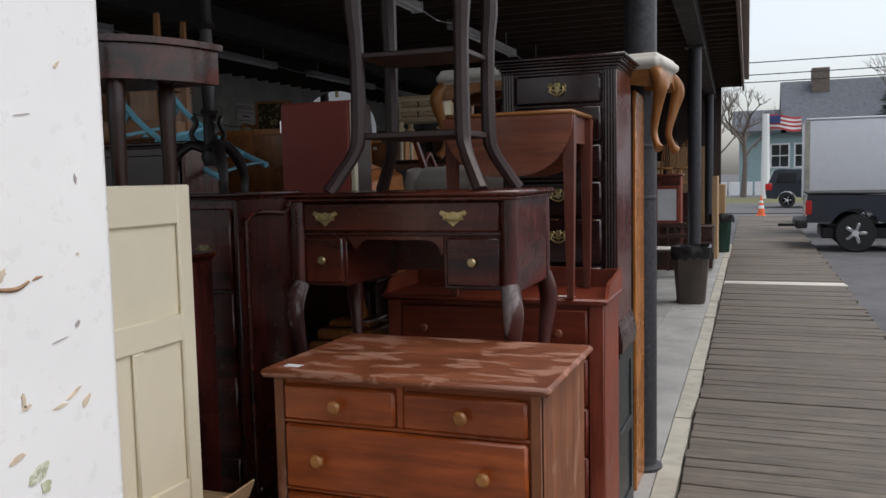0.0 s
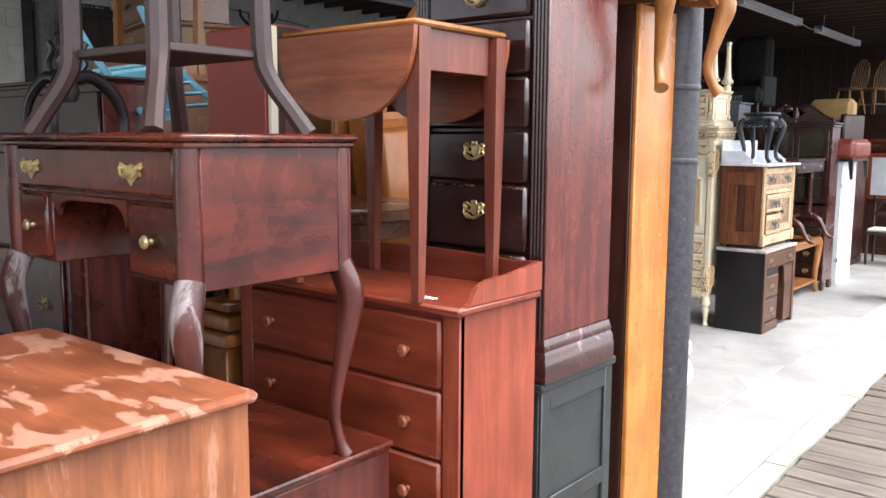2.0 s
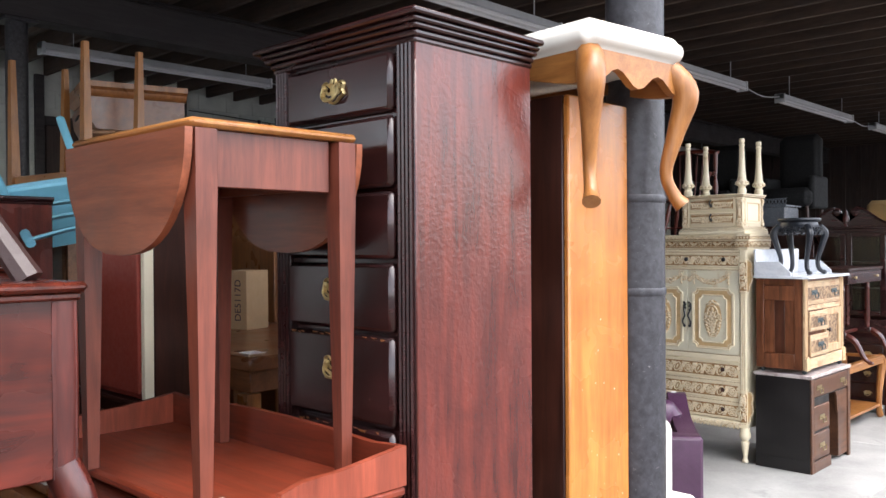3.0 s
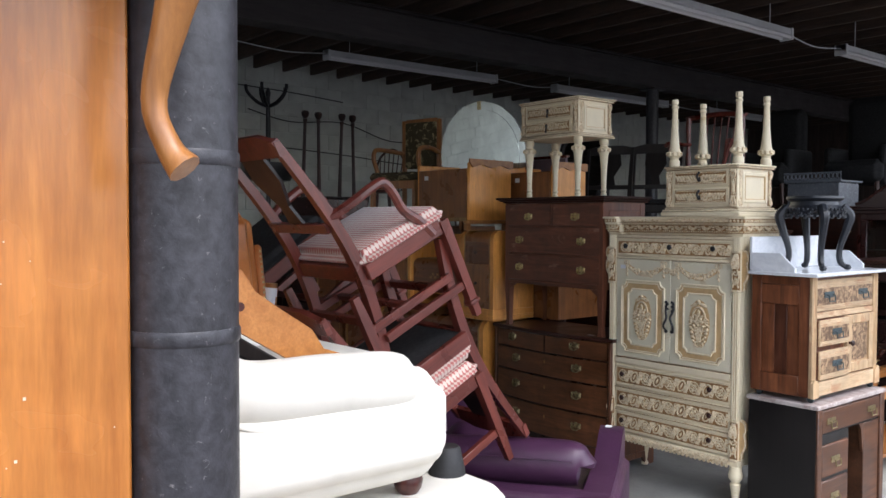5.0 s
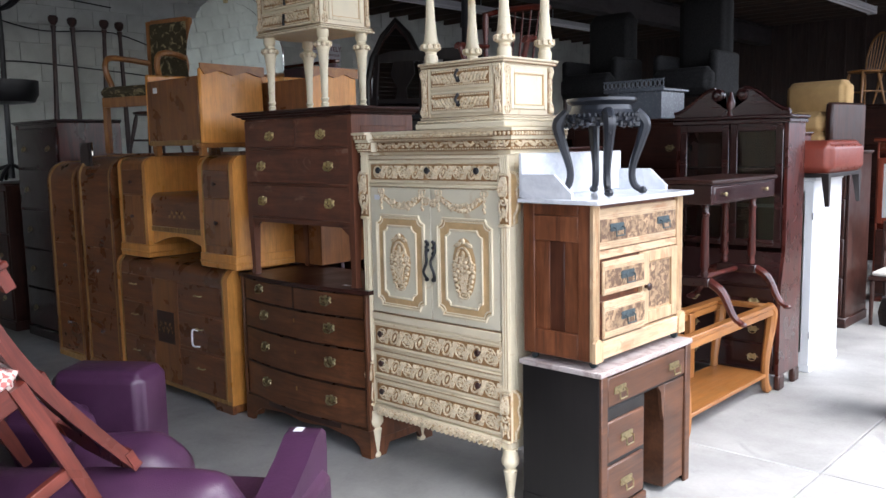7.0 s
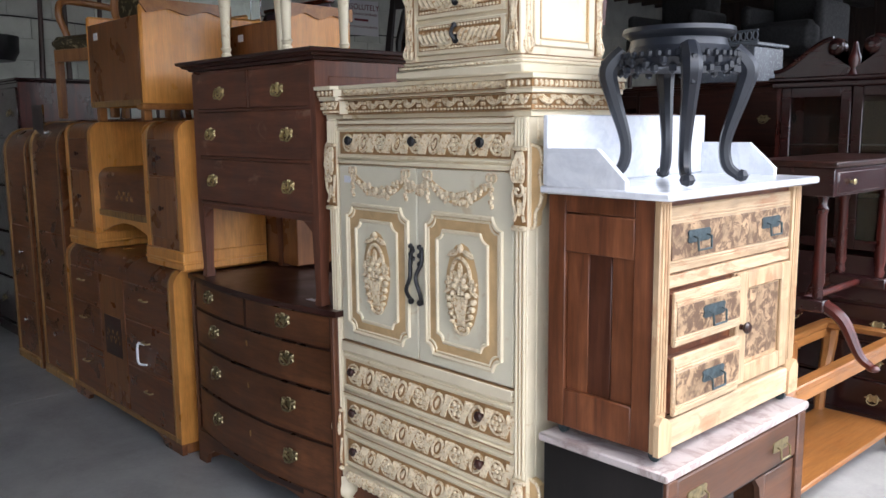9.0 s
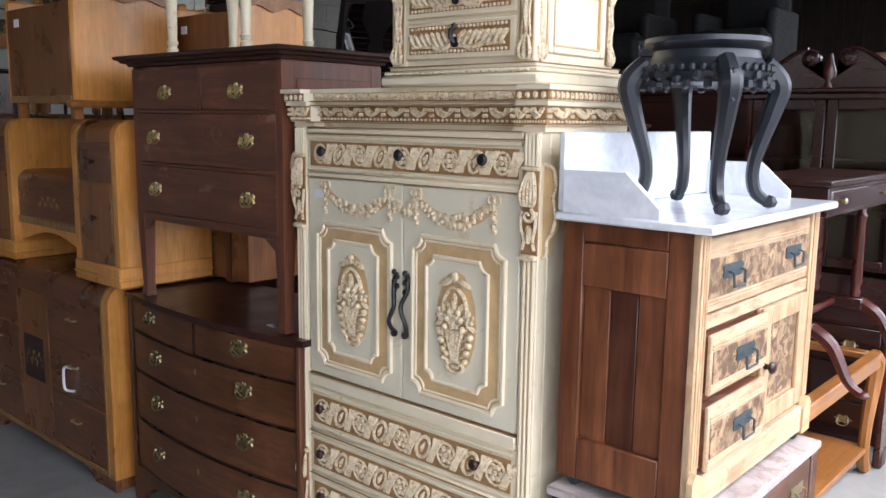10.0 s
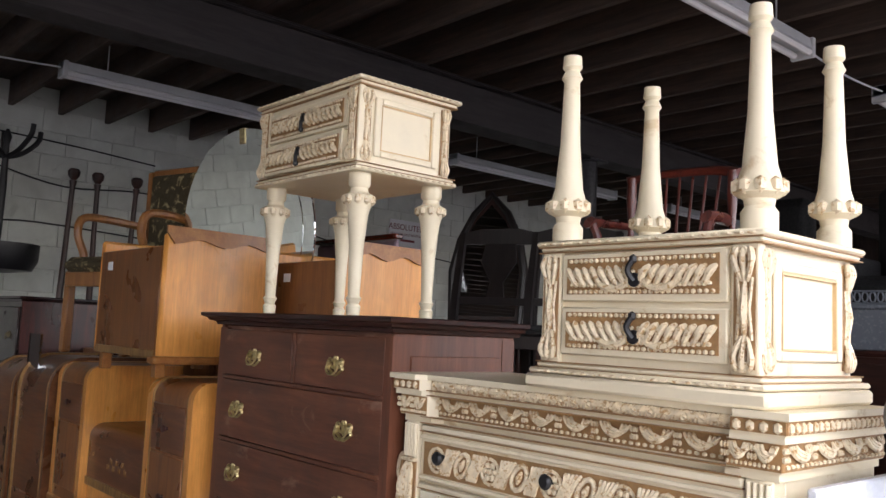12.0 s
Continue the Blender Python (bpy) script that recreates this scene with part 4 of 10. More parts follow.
def tall_chest():
    t = thing("lingerie_chest", "tall dark cherry chest with brass drawer pulls", "chest", pose(-0.868, 3.775, 0.857))
    w, d, H, zb = 0.53, 0.415, 1.338, 0.135
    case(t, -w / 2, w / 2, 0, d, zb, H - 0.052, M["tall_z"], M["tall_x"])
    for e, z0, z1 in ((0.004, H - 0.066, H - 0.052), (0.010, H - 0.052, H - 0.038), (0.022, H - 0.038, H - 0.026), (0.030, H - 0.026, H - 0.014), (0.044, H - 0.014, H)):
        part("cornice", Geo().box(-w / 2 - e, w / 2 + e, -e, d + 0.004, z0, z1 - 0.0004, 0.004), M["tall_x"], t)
    g = Geo().stepped(-w / 2, w / 2, 0, d, [(0.024, 0.0), (0.026, 0.055), (0.022, 0.062), (0.020, 0.085), (0.012, 0.098), (0.014, 0.108), (0.008, 0.122), (0.003, zb)])
    part("base_moulding", g, M["tall_base"], t, "scuffed base moulding with white scratches")
    for s in (-1, 1):
        x0 = s * (w / 2 - 0.032)
        for k in range(4):
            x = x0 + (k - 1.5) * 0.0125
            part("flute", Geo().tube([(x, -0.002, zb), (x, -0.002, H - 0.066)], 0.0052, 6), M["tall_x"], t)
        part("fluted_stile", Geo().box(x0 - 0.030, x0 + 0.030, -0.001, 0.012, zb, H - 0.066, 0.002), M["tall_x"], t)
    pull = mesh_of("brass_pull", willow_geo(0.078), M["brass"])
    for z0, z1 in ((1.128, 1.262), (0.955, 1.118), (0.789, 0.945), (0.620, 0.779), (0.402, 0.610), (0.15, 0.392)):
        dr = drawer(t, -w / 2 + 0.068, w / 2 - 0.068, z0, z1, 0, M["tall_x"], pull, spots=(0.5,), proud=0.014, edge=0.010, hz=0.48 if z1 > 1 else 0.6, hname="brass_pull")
        if z1 < 0.7:
            chips = Geo()
            r = random.Random(int(z1 * 1000))
            for k in range(14):
                x = r.uniform(-w / 2 + 0.07, w / 2 - 0.10)
                z = z1 - r.uniform(0.001, 0.006)
                chips.slab([(x, z), (x + r.uniform(0.006, 0.022), z - 0.001), (x + r.uniform(0.004, 0.016), z - r.uniform(0.002, 0.006))], -0.0146, -0.0136)
            tagged(part("chipped_edge", chips, M["oak_x"], dr, "chips of bare wood along the drawer's edge"), kind="stuff")


tall_chest()


def black_cabinet():
    t = thing("low_cabinet", "black-green painted cabinet with scuffed panelled side", "cabinet", pose(-0.89, 3.77, 0))
    w, d, h = 0.58, 0.46, 0.855
    case(t, -w / 2, w / 2 - 0.012, 0, d, 0.0, h - 0.03, M["green_black"])
    part("top", Geo().box(-w / 2 - 0.01, w / 2 + 0.01, -0.015, d + 0.01, h - 0.03, h, 0.006), M["green_black"], t)
    x0, x1 = w / 2 - 0.012, w / 2
    for a, b, c, e in ((0.0, 0.05, 0.0, h - 0.03), (d - 0.05, d, 0.0, h - 0.03), (0.05, d - 0.05, h - 0.1, h - 0.03), (0.05, d - 0.05, 0.40, 0.46), (0.05, d - 0.05, 0.0, 0.09)):
        part("side_rail", Geo().box(x0, x1, a, b, c, e, 0.003), M["green_black"], t)
    part("door", Geo().box(-w / 2 + 0.03, w / 2 - 0.04, -0.018, 0, 0.06, h - 0.06, 0.004), M["green_black"], t)


black_cabinet()


def pine_bookcase():
    t = thing("bookcase", "tall orange varnished pine bookcase with paint specks", "bookcase", pose(-0.60, 4.352, 0, 0, 0, 90))
    # local: x runs along world y, front towards world +x
    w, d, h = 0.30, 0.62, 2.085
    part("panel", Geo().box(0, w, 0, 0.02, 0, h, 0.005), M["pine_z"], t, "varnished pine board with pale specks")
    # the near side is a dark board in place of the shade inside the open case
    for k, a in enumerate((0.0, w - 0.018)):
        part("side", Geo().box(a, a + 0.018, 0.0205, d, 0, h, 0.003), M["pine_z"] if k else M["dark_z"], t, "" if k else "dark board standing in for the shaded open side")
    part("back", Geo().box(0.018, w - 0.018, d - 0.012, d, 0, h, 0), M["pine_z"], t)
    part("top", Geo().box(0.018, w - 0.018, 0.02, d - 0.012, h - 0.02, h, 0.002), M["pine_x"], t)
    g = Geo()
    r = random.Random(11)
    for k in range(26):
        x, z = r.uniform(0.02, w - 0.02), r.uniform(0.9, 1.75)
        s = r.choice((0.0009, 0.0011, 0.0014, 0.002))
        g.box(x - s, x + s, -0.0006, 0.0004, z - s * r.uniform(0.8, 1.6), z + s, 0)
    tagged(part("paint_specks", g, M["tan_scuff"], t, "pale paint specks"), kind="stuff")


pine_bookcase()


def cushioned_bench():
    t = thing("bench", "honey wood bench with white cushion on cabriole legs", "bench", pose(-1.064, 4.540, 1.785, 0, 0, -6.3))
    L, W, H = 1.24, 0.412, 0.445
    g = Geo().cushion(-L / 2, L / 2, -W / 2, W / 2, H - 0.05, H + 0.02, 0.03, 5, 0.012)
    part("cushion", g, M["white_cloth"], t)
    def rail(n, a):
        return [(-a, H - 0.05), (a, H - 0.05)] + [(a - 2 * a * k / n, H - 0.05 - 0.065 - 0.022 * math.cos(2 * math.pi * k / n * 2)) for k in range(n + 1)]
    for s in (-1, 1):
        y = s * (W / 2 - 0.02)
        part("seat_rail", Geo().slab(rail(24, L / 2 - 0.03), y - 0.012, y + 0.012), M["oak_x"], t)
        x = s * (L / 2 - 0.02)
        part("seat_rail", Geo().slab(rail(16, W / 2 - 0.03), x - 0.012, x + 0.012, "yz"), M["oak_x"], t)
        for q in (-1, 1):
            g = Geo()
            cabriole(g, (s * (L / 2 - 0.035), q * (W / 2 - 0.035), H - 0.06), (s * (L / 2 - 0.02), q * (W / 2 - 0.02), 0.0), 0.033, 0.045, (s, q), 10)
            part("leg", g, M["oak_z"], t)


cushioned_bench()


def ivory_cabinet():
    t = thing("ivory_cabinet", "ivory lacquered cabinet with panelled side and open shelf", "cabinet", pose(-1.472, 1.47, 0.765))
    w, d, h = 0.50, 0.44, 0.895
    C = M["cream_cab"]
    part("side_panel", Geo().box(-0.03, -0.012, 0, d, 0, h, 0.003), C, t)
    part("side_panel", Geo().box(-w, -w + 0.02, 0, d, 0, h, 0.003), C, t)
    part("back_panel", Geo().box(-w + 0.02, -0.03, d - 0.012, d, 0, h, 0), C, t)
    for z in (0.0, 0.30, 0.62, h - 0.02):
        part("shelf", Geo().box(-w + 0.02, -0.03, 0.0, d - 0.012, z, z + 0.02, 0.002), C, t)
    for a, b, c, e in ((0.0, 0.05, 0, h), (d - 0.055, d, 0, h), (0.05, d - 0.055, h - 0.105, h), (0.05, d - 0.055, 0.47, 0.545), (0.05, d - 0.055, 0.0, 0.085), (0.19, 0.235, 0.085, 0.47)):
        part("panel_rail", Geo().box(-0.012, 0.0, a, b, c, e, 0.004), C, t)
    part("front_stile", Geo().box(-0.045, -0.001, -0.018, -0.001, 0, h, 0.003), C, t)
    part("front_stile", Geo().box(-w, -w + 0.045, -0.018, -0.001, 0, h, 0.003), C, t)


ivory_cabinet()


def cardboard_box():
    t = thing("cardboard_box", "brown cardboard box with open flaps and red print", "box", pose(-1.72, 1.67, 0))
    w, d, h = 0.34, 0.32, 0.76
    for a in ((-w, w, -d, -d + 0.006), (-w, w, d - 0.006, d)):
        part("panel", Geo().box(*a, 0, h, 0.001), M["carton"], t)
    for a in ((-w, -w + 0.006), (w - 0.006, w)):
        part("panel", Geo().box(*a, -d + 0.006, d - 0.006, 0, h, 0.001), M["carton"], t)
    part("panel", Geo().box(-w + 0.006, w - 0.006, -d + 0.006, d - 0.006, 0, 0.006, 0), M["carton"], t)
    part("flap", Geo().slab([(-d, 0), (d, 0), (d - 0.02, 0.07), (d - 0.12, 0.062), (-d + 0.1, 0.075), (-d, 0.06)], 0, 0.005, "yz", Matrix.Translation((w, 0, h)) @ pose(0, 0, 0, 0, 30, 0)), M["carton"], t)
    part("lid_packing", Geo().box(-w + 0.01, w - 0.01, -d + 0.01, d - 0.01, h - 0.012, h - 0.002, 0), M["carton"], t)
    g = Geo()
    for k in range(8):
        g.box(w, w + 0.0015, -0.25 + k * 0.045, -0.22 + k * 0.045, h - 0.13, h - 0.10, 0)
    tagged(part("print", g, M["carton_red"], t, "faded red printing"), kind="stuff")
    part("label", Geo().box(w, w + 0.002, -0.29, -0.1, h - 0.30, h - 0.17, 0), M["paper"], t)


cardboard_box()


def white_door():
    t = thing("refrigerator_panel", "scuffed white enamel cabinet standing by the boardwalk", "cabinet", pose(-0.482, 0.53, 0, 0, 0, 0))
    part("body", Geo().cushion(-0.75, 0.0, -0.55, 0.0, 0.02, 1.95, 0.012, 3), M["white_door"], t)
    for a in ((-0.70, -0.5), (-0.06, -0.5), (-0.70, -0.06), (-0.06, -0.06)):
        part("foot", Geo().lathe([(0.02, 0), (0.02, 0.022)], (a[0], a[1], 0), 10), M["rubber"], t)
    rust = Geo().tube(lerp_path([(0.0, -0.118, 1.592), (0.0, -0.099, 1.590), (0.0, -0.087, 1.5945)], 4), radii_path([0.0014, 0.0018, 0.0010], 4), 5)
    rust.tube([(0.0, -0.084, 1.5947), (0.0, -0.080, 1.596), (0.0, -0.075, 1.5965)], [0.0006, 0.0013, 0.0006], 5)
    part("scratch", rust, M["rust_scratch"], t, "rusty scratch")

    def fleck(name, y, z, length, width, lean, mat):
        """A thin ragged smear lying on the enamel."""
        r = random.Random(int(1000 * (y + 1) + 7000 * z))
        o = []
        for k in range(14):
            a = 2 * math.pi * k / 14
            q = r.uniform(0.65, 1.1)
            u, v = q * length / 2 * math.cos(a), q * width / 2 * math.sin(a)
            o.append((y + u * math.cos(lean) - v * math.sin(lean), z + u * math.sin(lean) + v * math.cos(lean)))
        part(name, Geo().slab(o, 0.0002, 0.0007, "yz"), M[mat], t)

    for y, z, n, w, lean in ((-0.052, 1.506, 0.020, 0.0034, 0.5), (-0.041, 1.497, 0.013, 0.006, 0.7), (-0.066, 1.499, 0.016, 0.003, 0.1), (-0.098, 1.512, 0.004, 0.014, 0.1), (-0.096, 1.506, 0.008, 0.004, 0.3), (-0.107, 1.472, 0.016, 0.006, 0.2), (-0.110, 1.600, 0.014, 0.005, 0.9), (-0.051, 1.749, 0.008, 0.003, 0.8), (-0.041, 1.610, 0.003, 0.002, 0.0)):
        fleck("scuff", y, z, n, w, lean, "tan_scuff")
    for y, z, n, w, lean in ((-0.045, 1.557, 0.007, 0.004, 0.9), (-0.039, 1.666, 0.003, 0.008, 0.1), (-0.085, 1.711, 0.016, 0.001, 0.15), (-0.062, 1.548, 0.016, 0.001, 0.2)):
        fleck("chip", y, z, n, w, lean, "grey_chip")
    for y, z, n, w, lean in ((-0.088, 1.456, 0.022, 0.012, 0.5), (-0.083, 1.445, 0.010, 0.012, 0.3)):
        fleck("green_smear", y, z, n, w, lean, "green_scuff")


white_door()


def half_table():
    t = thing("half_round_table", "dark half-round table with reeded legs", "table", pose(-2.05, 2.40, 1.42))
    W, H = 0.34, 0.70
    o = [(W * math.cos(a), -0.40 * math.sin(a)) for a in [math.pi * k / 24 for k in range(25)]]
    part("top", Geo().slab([(a * 1.06, b * 1.06) for a, b in o], H - 0.02, H, "xy"), M["mahog_x"], t)
    part("apron", Geo().slab(o, H - 0.13, H - 0.022, "xy"), M["mahog_x"], t)
    for a, b in ((-0.28, -0.03), (0.17, -0.06), (-0.15, -0.33), (0.17, -0.30)):
        g = Geo().lathe([(0.014, 0), (0.018, 0.05), (0.026, 0.45), (0.030, 0.55), (0.022, 0.57), (0.034, 0.6), (0.034, H - 0.13)], (a, b, 0), 10)
        part("leg", g, M["dark_z"], t)


half_table()


def dark_chest(x, y, w, d, h, label, handles, m1="dark_x", m2="dark_z", rows=3, side_panels=False):
    t = thing("dark_chest", label, "chest", pose(x, y, 0))
    case(t, -w / 2, w / 2, 0, d, 0.06, h - 0.03, M[m2], M[m1])
    moulded_top(t, -w / 2 - 0.02, w / 2 + 0.02, -0.025, d, h - 0.03, h, M[m1], b=0.008, steps=2)
    part("plinth", Geo().box(-w / 2 - 0.012, w / 2 + 0.012, -0.014, d, 0.0, 0.09, 0.008), M[m1], t)
    hh = (h - 0.06 - 0.10) / rows
    for k in range(rows):
        drawer(t, -w / 2 + 0.03, w / 2 - 0.03, 0.10 + k * hh + 0.006, 0.10 + (k + 1) * hh - 0.006, 0, M[m1], handles, None, (0.2, 0.8), hname="pull")
    if side_panels:
        g = Geo()
        g.tube(lerp_path([(w / 2 + 0.004, 0.06, h - 0.12), (w / 2 + 0.012, 0.12, h - 0.09), (w / 2 + 0.006, d - 0.15, h - 0.10), (w / 2 + 0.012, d - 0.06, h - 0.13), (w / 2 + 0.006, d - 0.05, 0.5), (w / 2 + 0.012, d - 0.1, 0.34), (w / 2 + 0.012, 0.1, 0.3), (w / 2 + 0.006, 0.06, 0.4), (w / 2 + 0.004, 0.06, h - 0.12)]), 0.013, 8)
        part("scroll_moulding", g, M[m1], t, "carved scroll moulding")
    return t


pull_small = mesh_of("pull", bail_geo(0.075), M["dull_brass"])
dark_chest(-2.20, 1.99, 0.70, 0.52, 1.42, "dark reddish walnut chest with moulded top and base", pull_small, "mahog_x", "mahog_z", rows=5)
dark_chest(-2.46, 3.02, 0.74, 0.50, 1.62, "dark walnut bureau with scrolled side moulding", pull_small, "mahog_x", "mahog_z", rows=4, side_panels=True)
dark_chest(-3.51, 3.55, 1.5, 0.28, 1.88, "tall dark sideboard behind other furniture", pull_small, "tall_x", "tall_z", rows=4)


def red_cupboard():
    t = thing("red_cupboard", "brick red painted cupboard with cream side", "cupboard", pose(-2.12, 3.80, 1.165))
    part("body", Geo().box(-0.21, 0.185, 0.0, 0.19, 0, 0.90, 0.004), M["red_paint"], t)
    part("door", Geo().box(-0.205, 0.18, -0.018, -0.001, 0.02, 0.89, 0.004), M["red_paint"], t)
    part("side", Geo().box(0.185, 0.205, 0.03, 0.19, 0, 0.89, 0.003), M["dark_z"], t)
    part("edge_strip", Geo().box(0.185, 0.208, -0.008, 0.028, 0, 0.89, 0.003), M["cream_cab"], t, "cream front edge")
    for z in (0.12, 0.75):
        part("hinge", Geo().tube([(-0.205, -0.022, z), (-0.205, -0.022, z + 0.06)], 0.005, 6), M["chrome"], t)


red_cupboard()
dark_chest(-3.06, 3.845, 0.9, 0.30, 1.50, "dark brown cabinet holding an upturned blue chair", pull_small, rows=3)
dark_chest(-2.12, 3.80, 0.6, 0.19, 1.16, "dark brown chest under a red cupboard", pull_small, rows=3)


def blue_chair(m):
    t = thing("blue_chair", "sky-blue painted chair lying upside down", "chair", m)
    w, d = 0.38, 0.36
    part("seat", Geo().box(-w / 2, w / 2, -d / 2, d / 2, 0.43, 0.455, 0.01), M["blue"], t)
    for sx in (-1, 1):
        part("front_leg", Geo().tube([(sx * w / 2 * 0.9, -d / 2 * 0.9, 0.43), (sx * w / 2 * 1.05, -d / 2 * 1.1, 0)], [0.02, 0.015], 8), M["blue"], t)
        part("rear_leg", Geo().tube(lerp_path([(sx * w / 2 * 0.95, d / 2 * 1.25, 0), (sx * w / 2 * 0.9, d / 2 * 0.95, 0.25), (sx * w / 2 * 0.9, d / 2 * 0.95, 0.45), (sx * w / 2 * 0.9, d / 2 * 1.1, 0.7), (sx * w / 2 * 0.92, d / 2 * 1.4, 0.92)]), 0.019, 8, flat=0.8), M["blue"], t)
        part("stretcher", Geo().tube([(sx * w / 2, -d / 2, 0.16), (sx * w / 2 * 0.95, d / 2 * 1.05, 0.2)], 0.011, 6), M["blue"], t)
    part("stretcher", Geo().tube([(-w / 2, -d / 2, 0.22), (w / 2, -d / 2, 0.22)], 0.011, 6), M["blue"], t)
    part("stretcher", Geo().tube([(-w / 2 * 0.95, 0, 0.18), (w / 2 * 0.95, 0, 0.18)], 0.011, 6), M["blue"], t)
    for z, q in ((0.62, 1.02), (0.74, 1.14), (0.88, 1.34)):
        g = Geo().tube(lerp_path([(-w / 2 * 0.9, d / 2 * q, z), (0, d / 2 * (q + 0.14), z + 0.01), (w / 2 * 0.9, d / 2 * q, z)]), 0.026, 8, flat=0.35)
        part("back_slat", g, M["blue"], t)


down = Vector((0.80, -0.04, -0.60)).normalized()
wide = (Vector((0.12, 0.95, 0.24)) - down * down.dot(Vector((0.12, 0.95, 0.24)))).normalized()
deep = down.cross(wide)
blue_chair(Matrix.Translation((-3.50, 3.98, 2.08)) @ Matrix((wide, deep, down)).transposed().to_4x4())


def pedestal_base():
    t = thing("carved_table_leg", "dark carved pedestal base standing on a chest", "table base", pose(-2.31, 3.16, 1.62))
    g = Geo().lathe([(0.03, 0.12), (0.045, 0.16), (0.03, 0.2), (0.028, 0.34), (0.04, 0.36), (0.026, 0.38), (0.034, 0.55), (0.026, 0.72), (0.042, 0.74), (0.028, 0.76), (0.03, 1.0)], n=12)
    part("column", g, M["black_wood"], t)
    for k in range(3):
        a = radians(200 + 120 * k)
        c, s = math.cos(a), math.sin(a)
        g = Geo().tube(lerp_path([(0.02 * c, 0.02 * s, 0.20), (0.09 * c, 0.09 * s, 0.215), (0.17 * c, 0.17 * s, 0.15), (0.205 * c, 0.205 * s, 0.06), (0.20 * c, 0.20 * s, 0.0)]), radii_path([0.03, 0.026, 0.026, 0.02, 0.018]), 8, flat=0.8)
        g.tube(lerp_path([(0.05 * c, 0.05 * s, 0.21), (0.085 * c, 0.085 * s, 0.26), (0.06 * c, 0.06 * s, 0.31), (0.075 * c, 0.075 * s, 0.34)]), 0.013, 6)
        part("leg", g, M["black_wood"], t)


pedestal_base()


def low_table_and_crate():
    t = thing("side_table", "brown wooden side table with a price tag", "table", pose(-2.06, 4.32, 0.56))
    part("top", Geo().box(-0.62, 0.42, -0.3, 0.5, 0.70, 0.75, 0.006), M["deco_x"], t)
    part("apron", Geo().box(-0.56, 0.36, -0.26, 0.46, 0.62, 0.699, 0.003), M["deco_x"], t)
    for s in (-0.54, 0.34):
        for q in (-0.25, 0.25):
            part("leg", Geo().box(s - 0.03, s + 0.03, q - 0.03, q + 0.03, 0, 0.619, 0.004), M["deco_z"], t)
    part("price_tag", Geo().box(0.28, 0.35, -0.25, -0.19, 0.7502, 0.752, 0), M["paper"], t)
    c = thing("wooden_trunk", "dark wooden trunk beneath a side table", "trunk", pose(-2.06, 4.38, 0))
    part("body", Geo().box(-0.65, 0.45, -0.32, 0.32, 0, 0.50, 0.006), M["dark_x"], c)
    part("lid", Geo().box(-0.66, 0.46, -0.33, 0.33, 0.501, 0.56, 0.008), M["dark_x"], c)
    k = thing("carton", "tan carton with stencilled numbers on a table", "box", pose(-2.50, 4.56, 1.31, 0, 0, 20))
    part("body", Geo().box(-0.07, 0.07, -0.08, 0.08, 0, 0.26, 0.003), M["carton"], k)
    for j, txt in enumerate(("D1743-41", "DE5117D")):
        cu = bpy.data.curves.new("stencil", "FONT")
        cu.body, cu.size, cu.extrude, cu.align_x, cu.align_y = txt, 0.046, 0.0004, "CENTER", "CENTER"
        cu.materials.append(M["ink"])
        ob = new("stencil", cu)
        ob.parent = k
        ob.matrix_basis = pose(-0.03 + 0.055 * j, -0.081, 0.13) @ pose(0, 0, 0, 90) @ pose(0, 0, 0, 0, 0, 90)


low_table_and_crate()


def brown_cabinet():
    t = thing("brown_cabinet", "plain brown oak cabinet behind a side table", "cabinet", pose(-3.20, 4.86, 0))
    part("body", Geo().box(-0.50, 0.50, 0.02, 0.45, 0.0, 2.02, 0.004), M["oak_z"], t)
    for s in (-1, 1):
        dr = part("door", Geo().box(min(s * 0.003, s * 0.495), max(s * 0.003, s * 0.495), 0.0, 0.019, 0.08, 1.98, 0.004), M["deco_z"], t)
        part("knob", Geo().blob((s * 0.05, -0.012, 1.1), (0.013, 0.013, 0.013), 8), M["brass"], dr)


brown_cabinet()


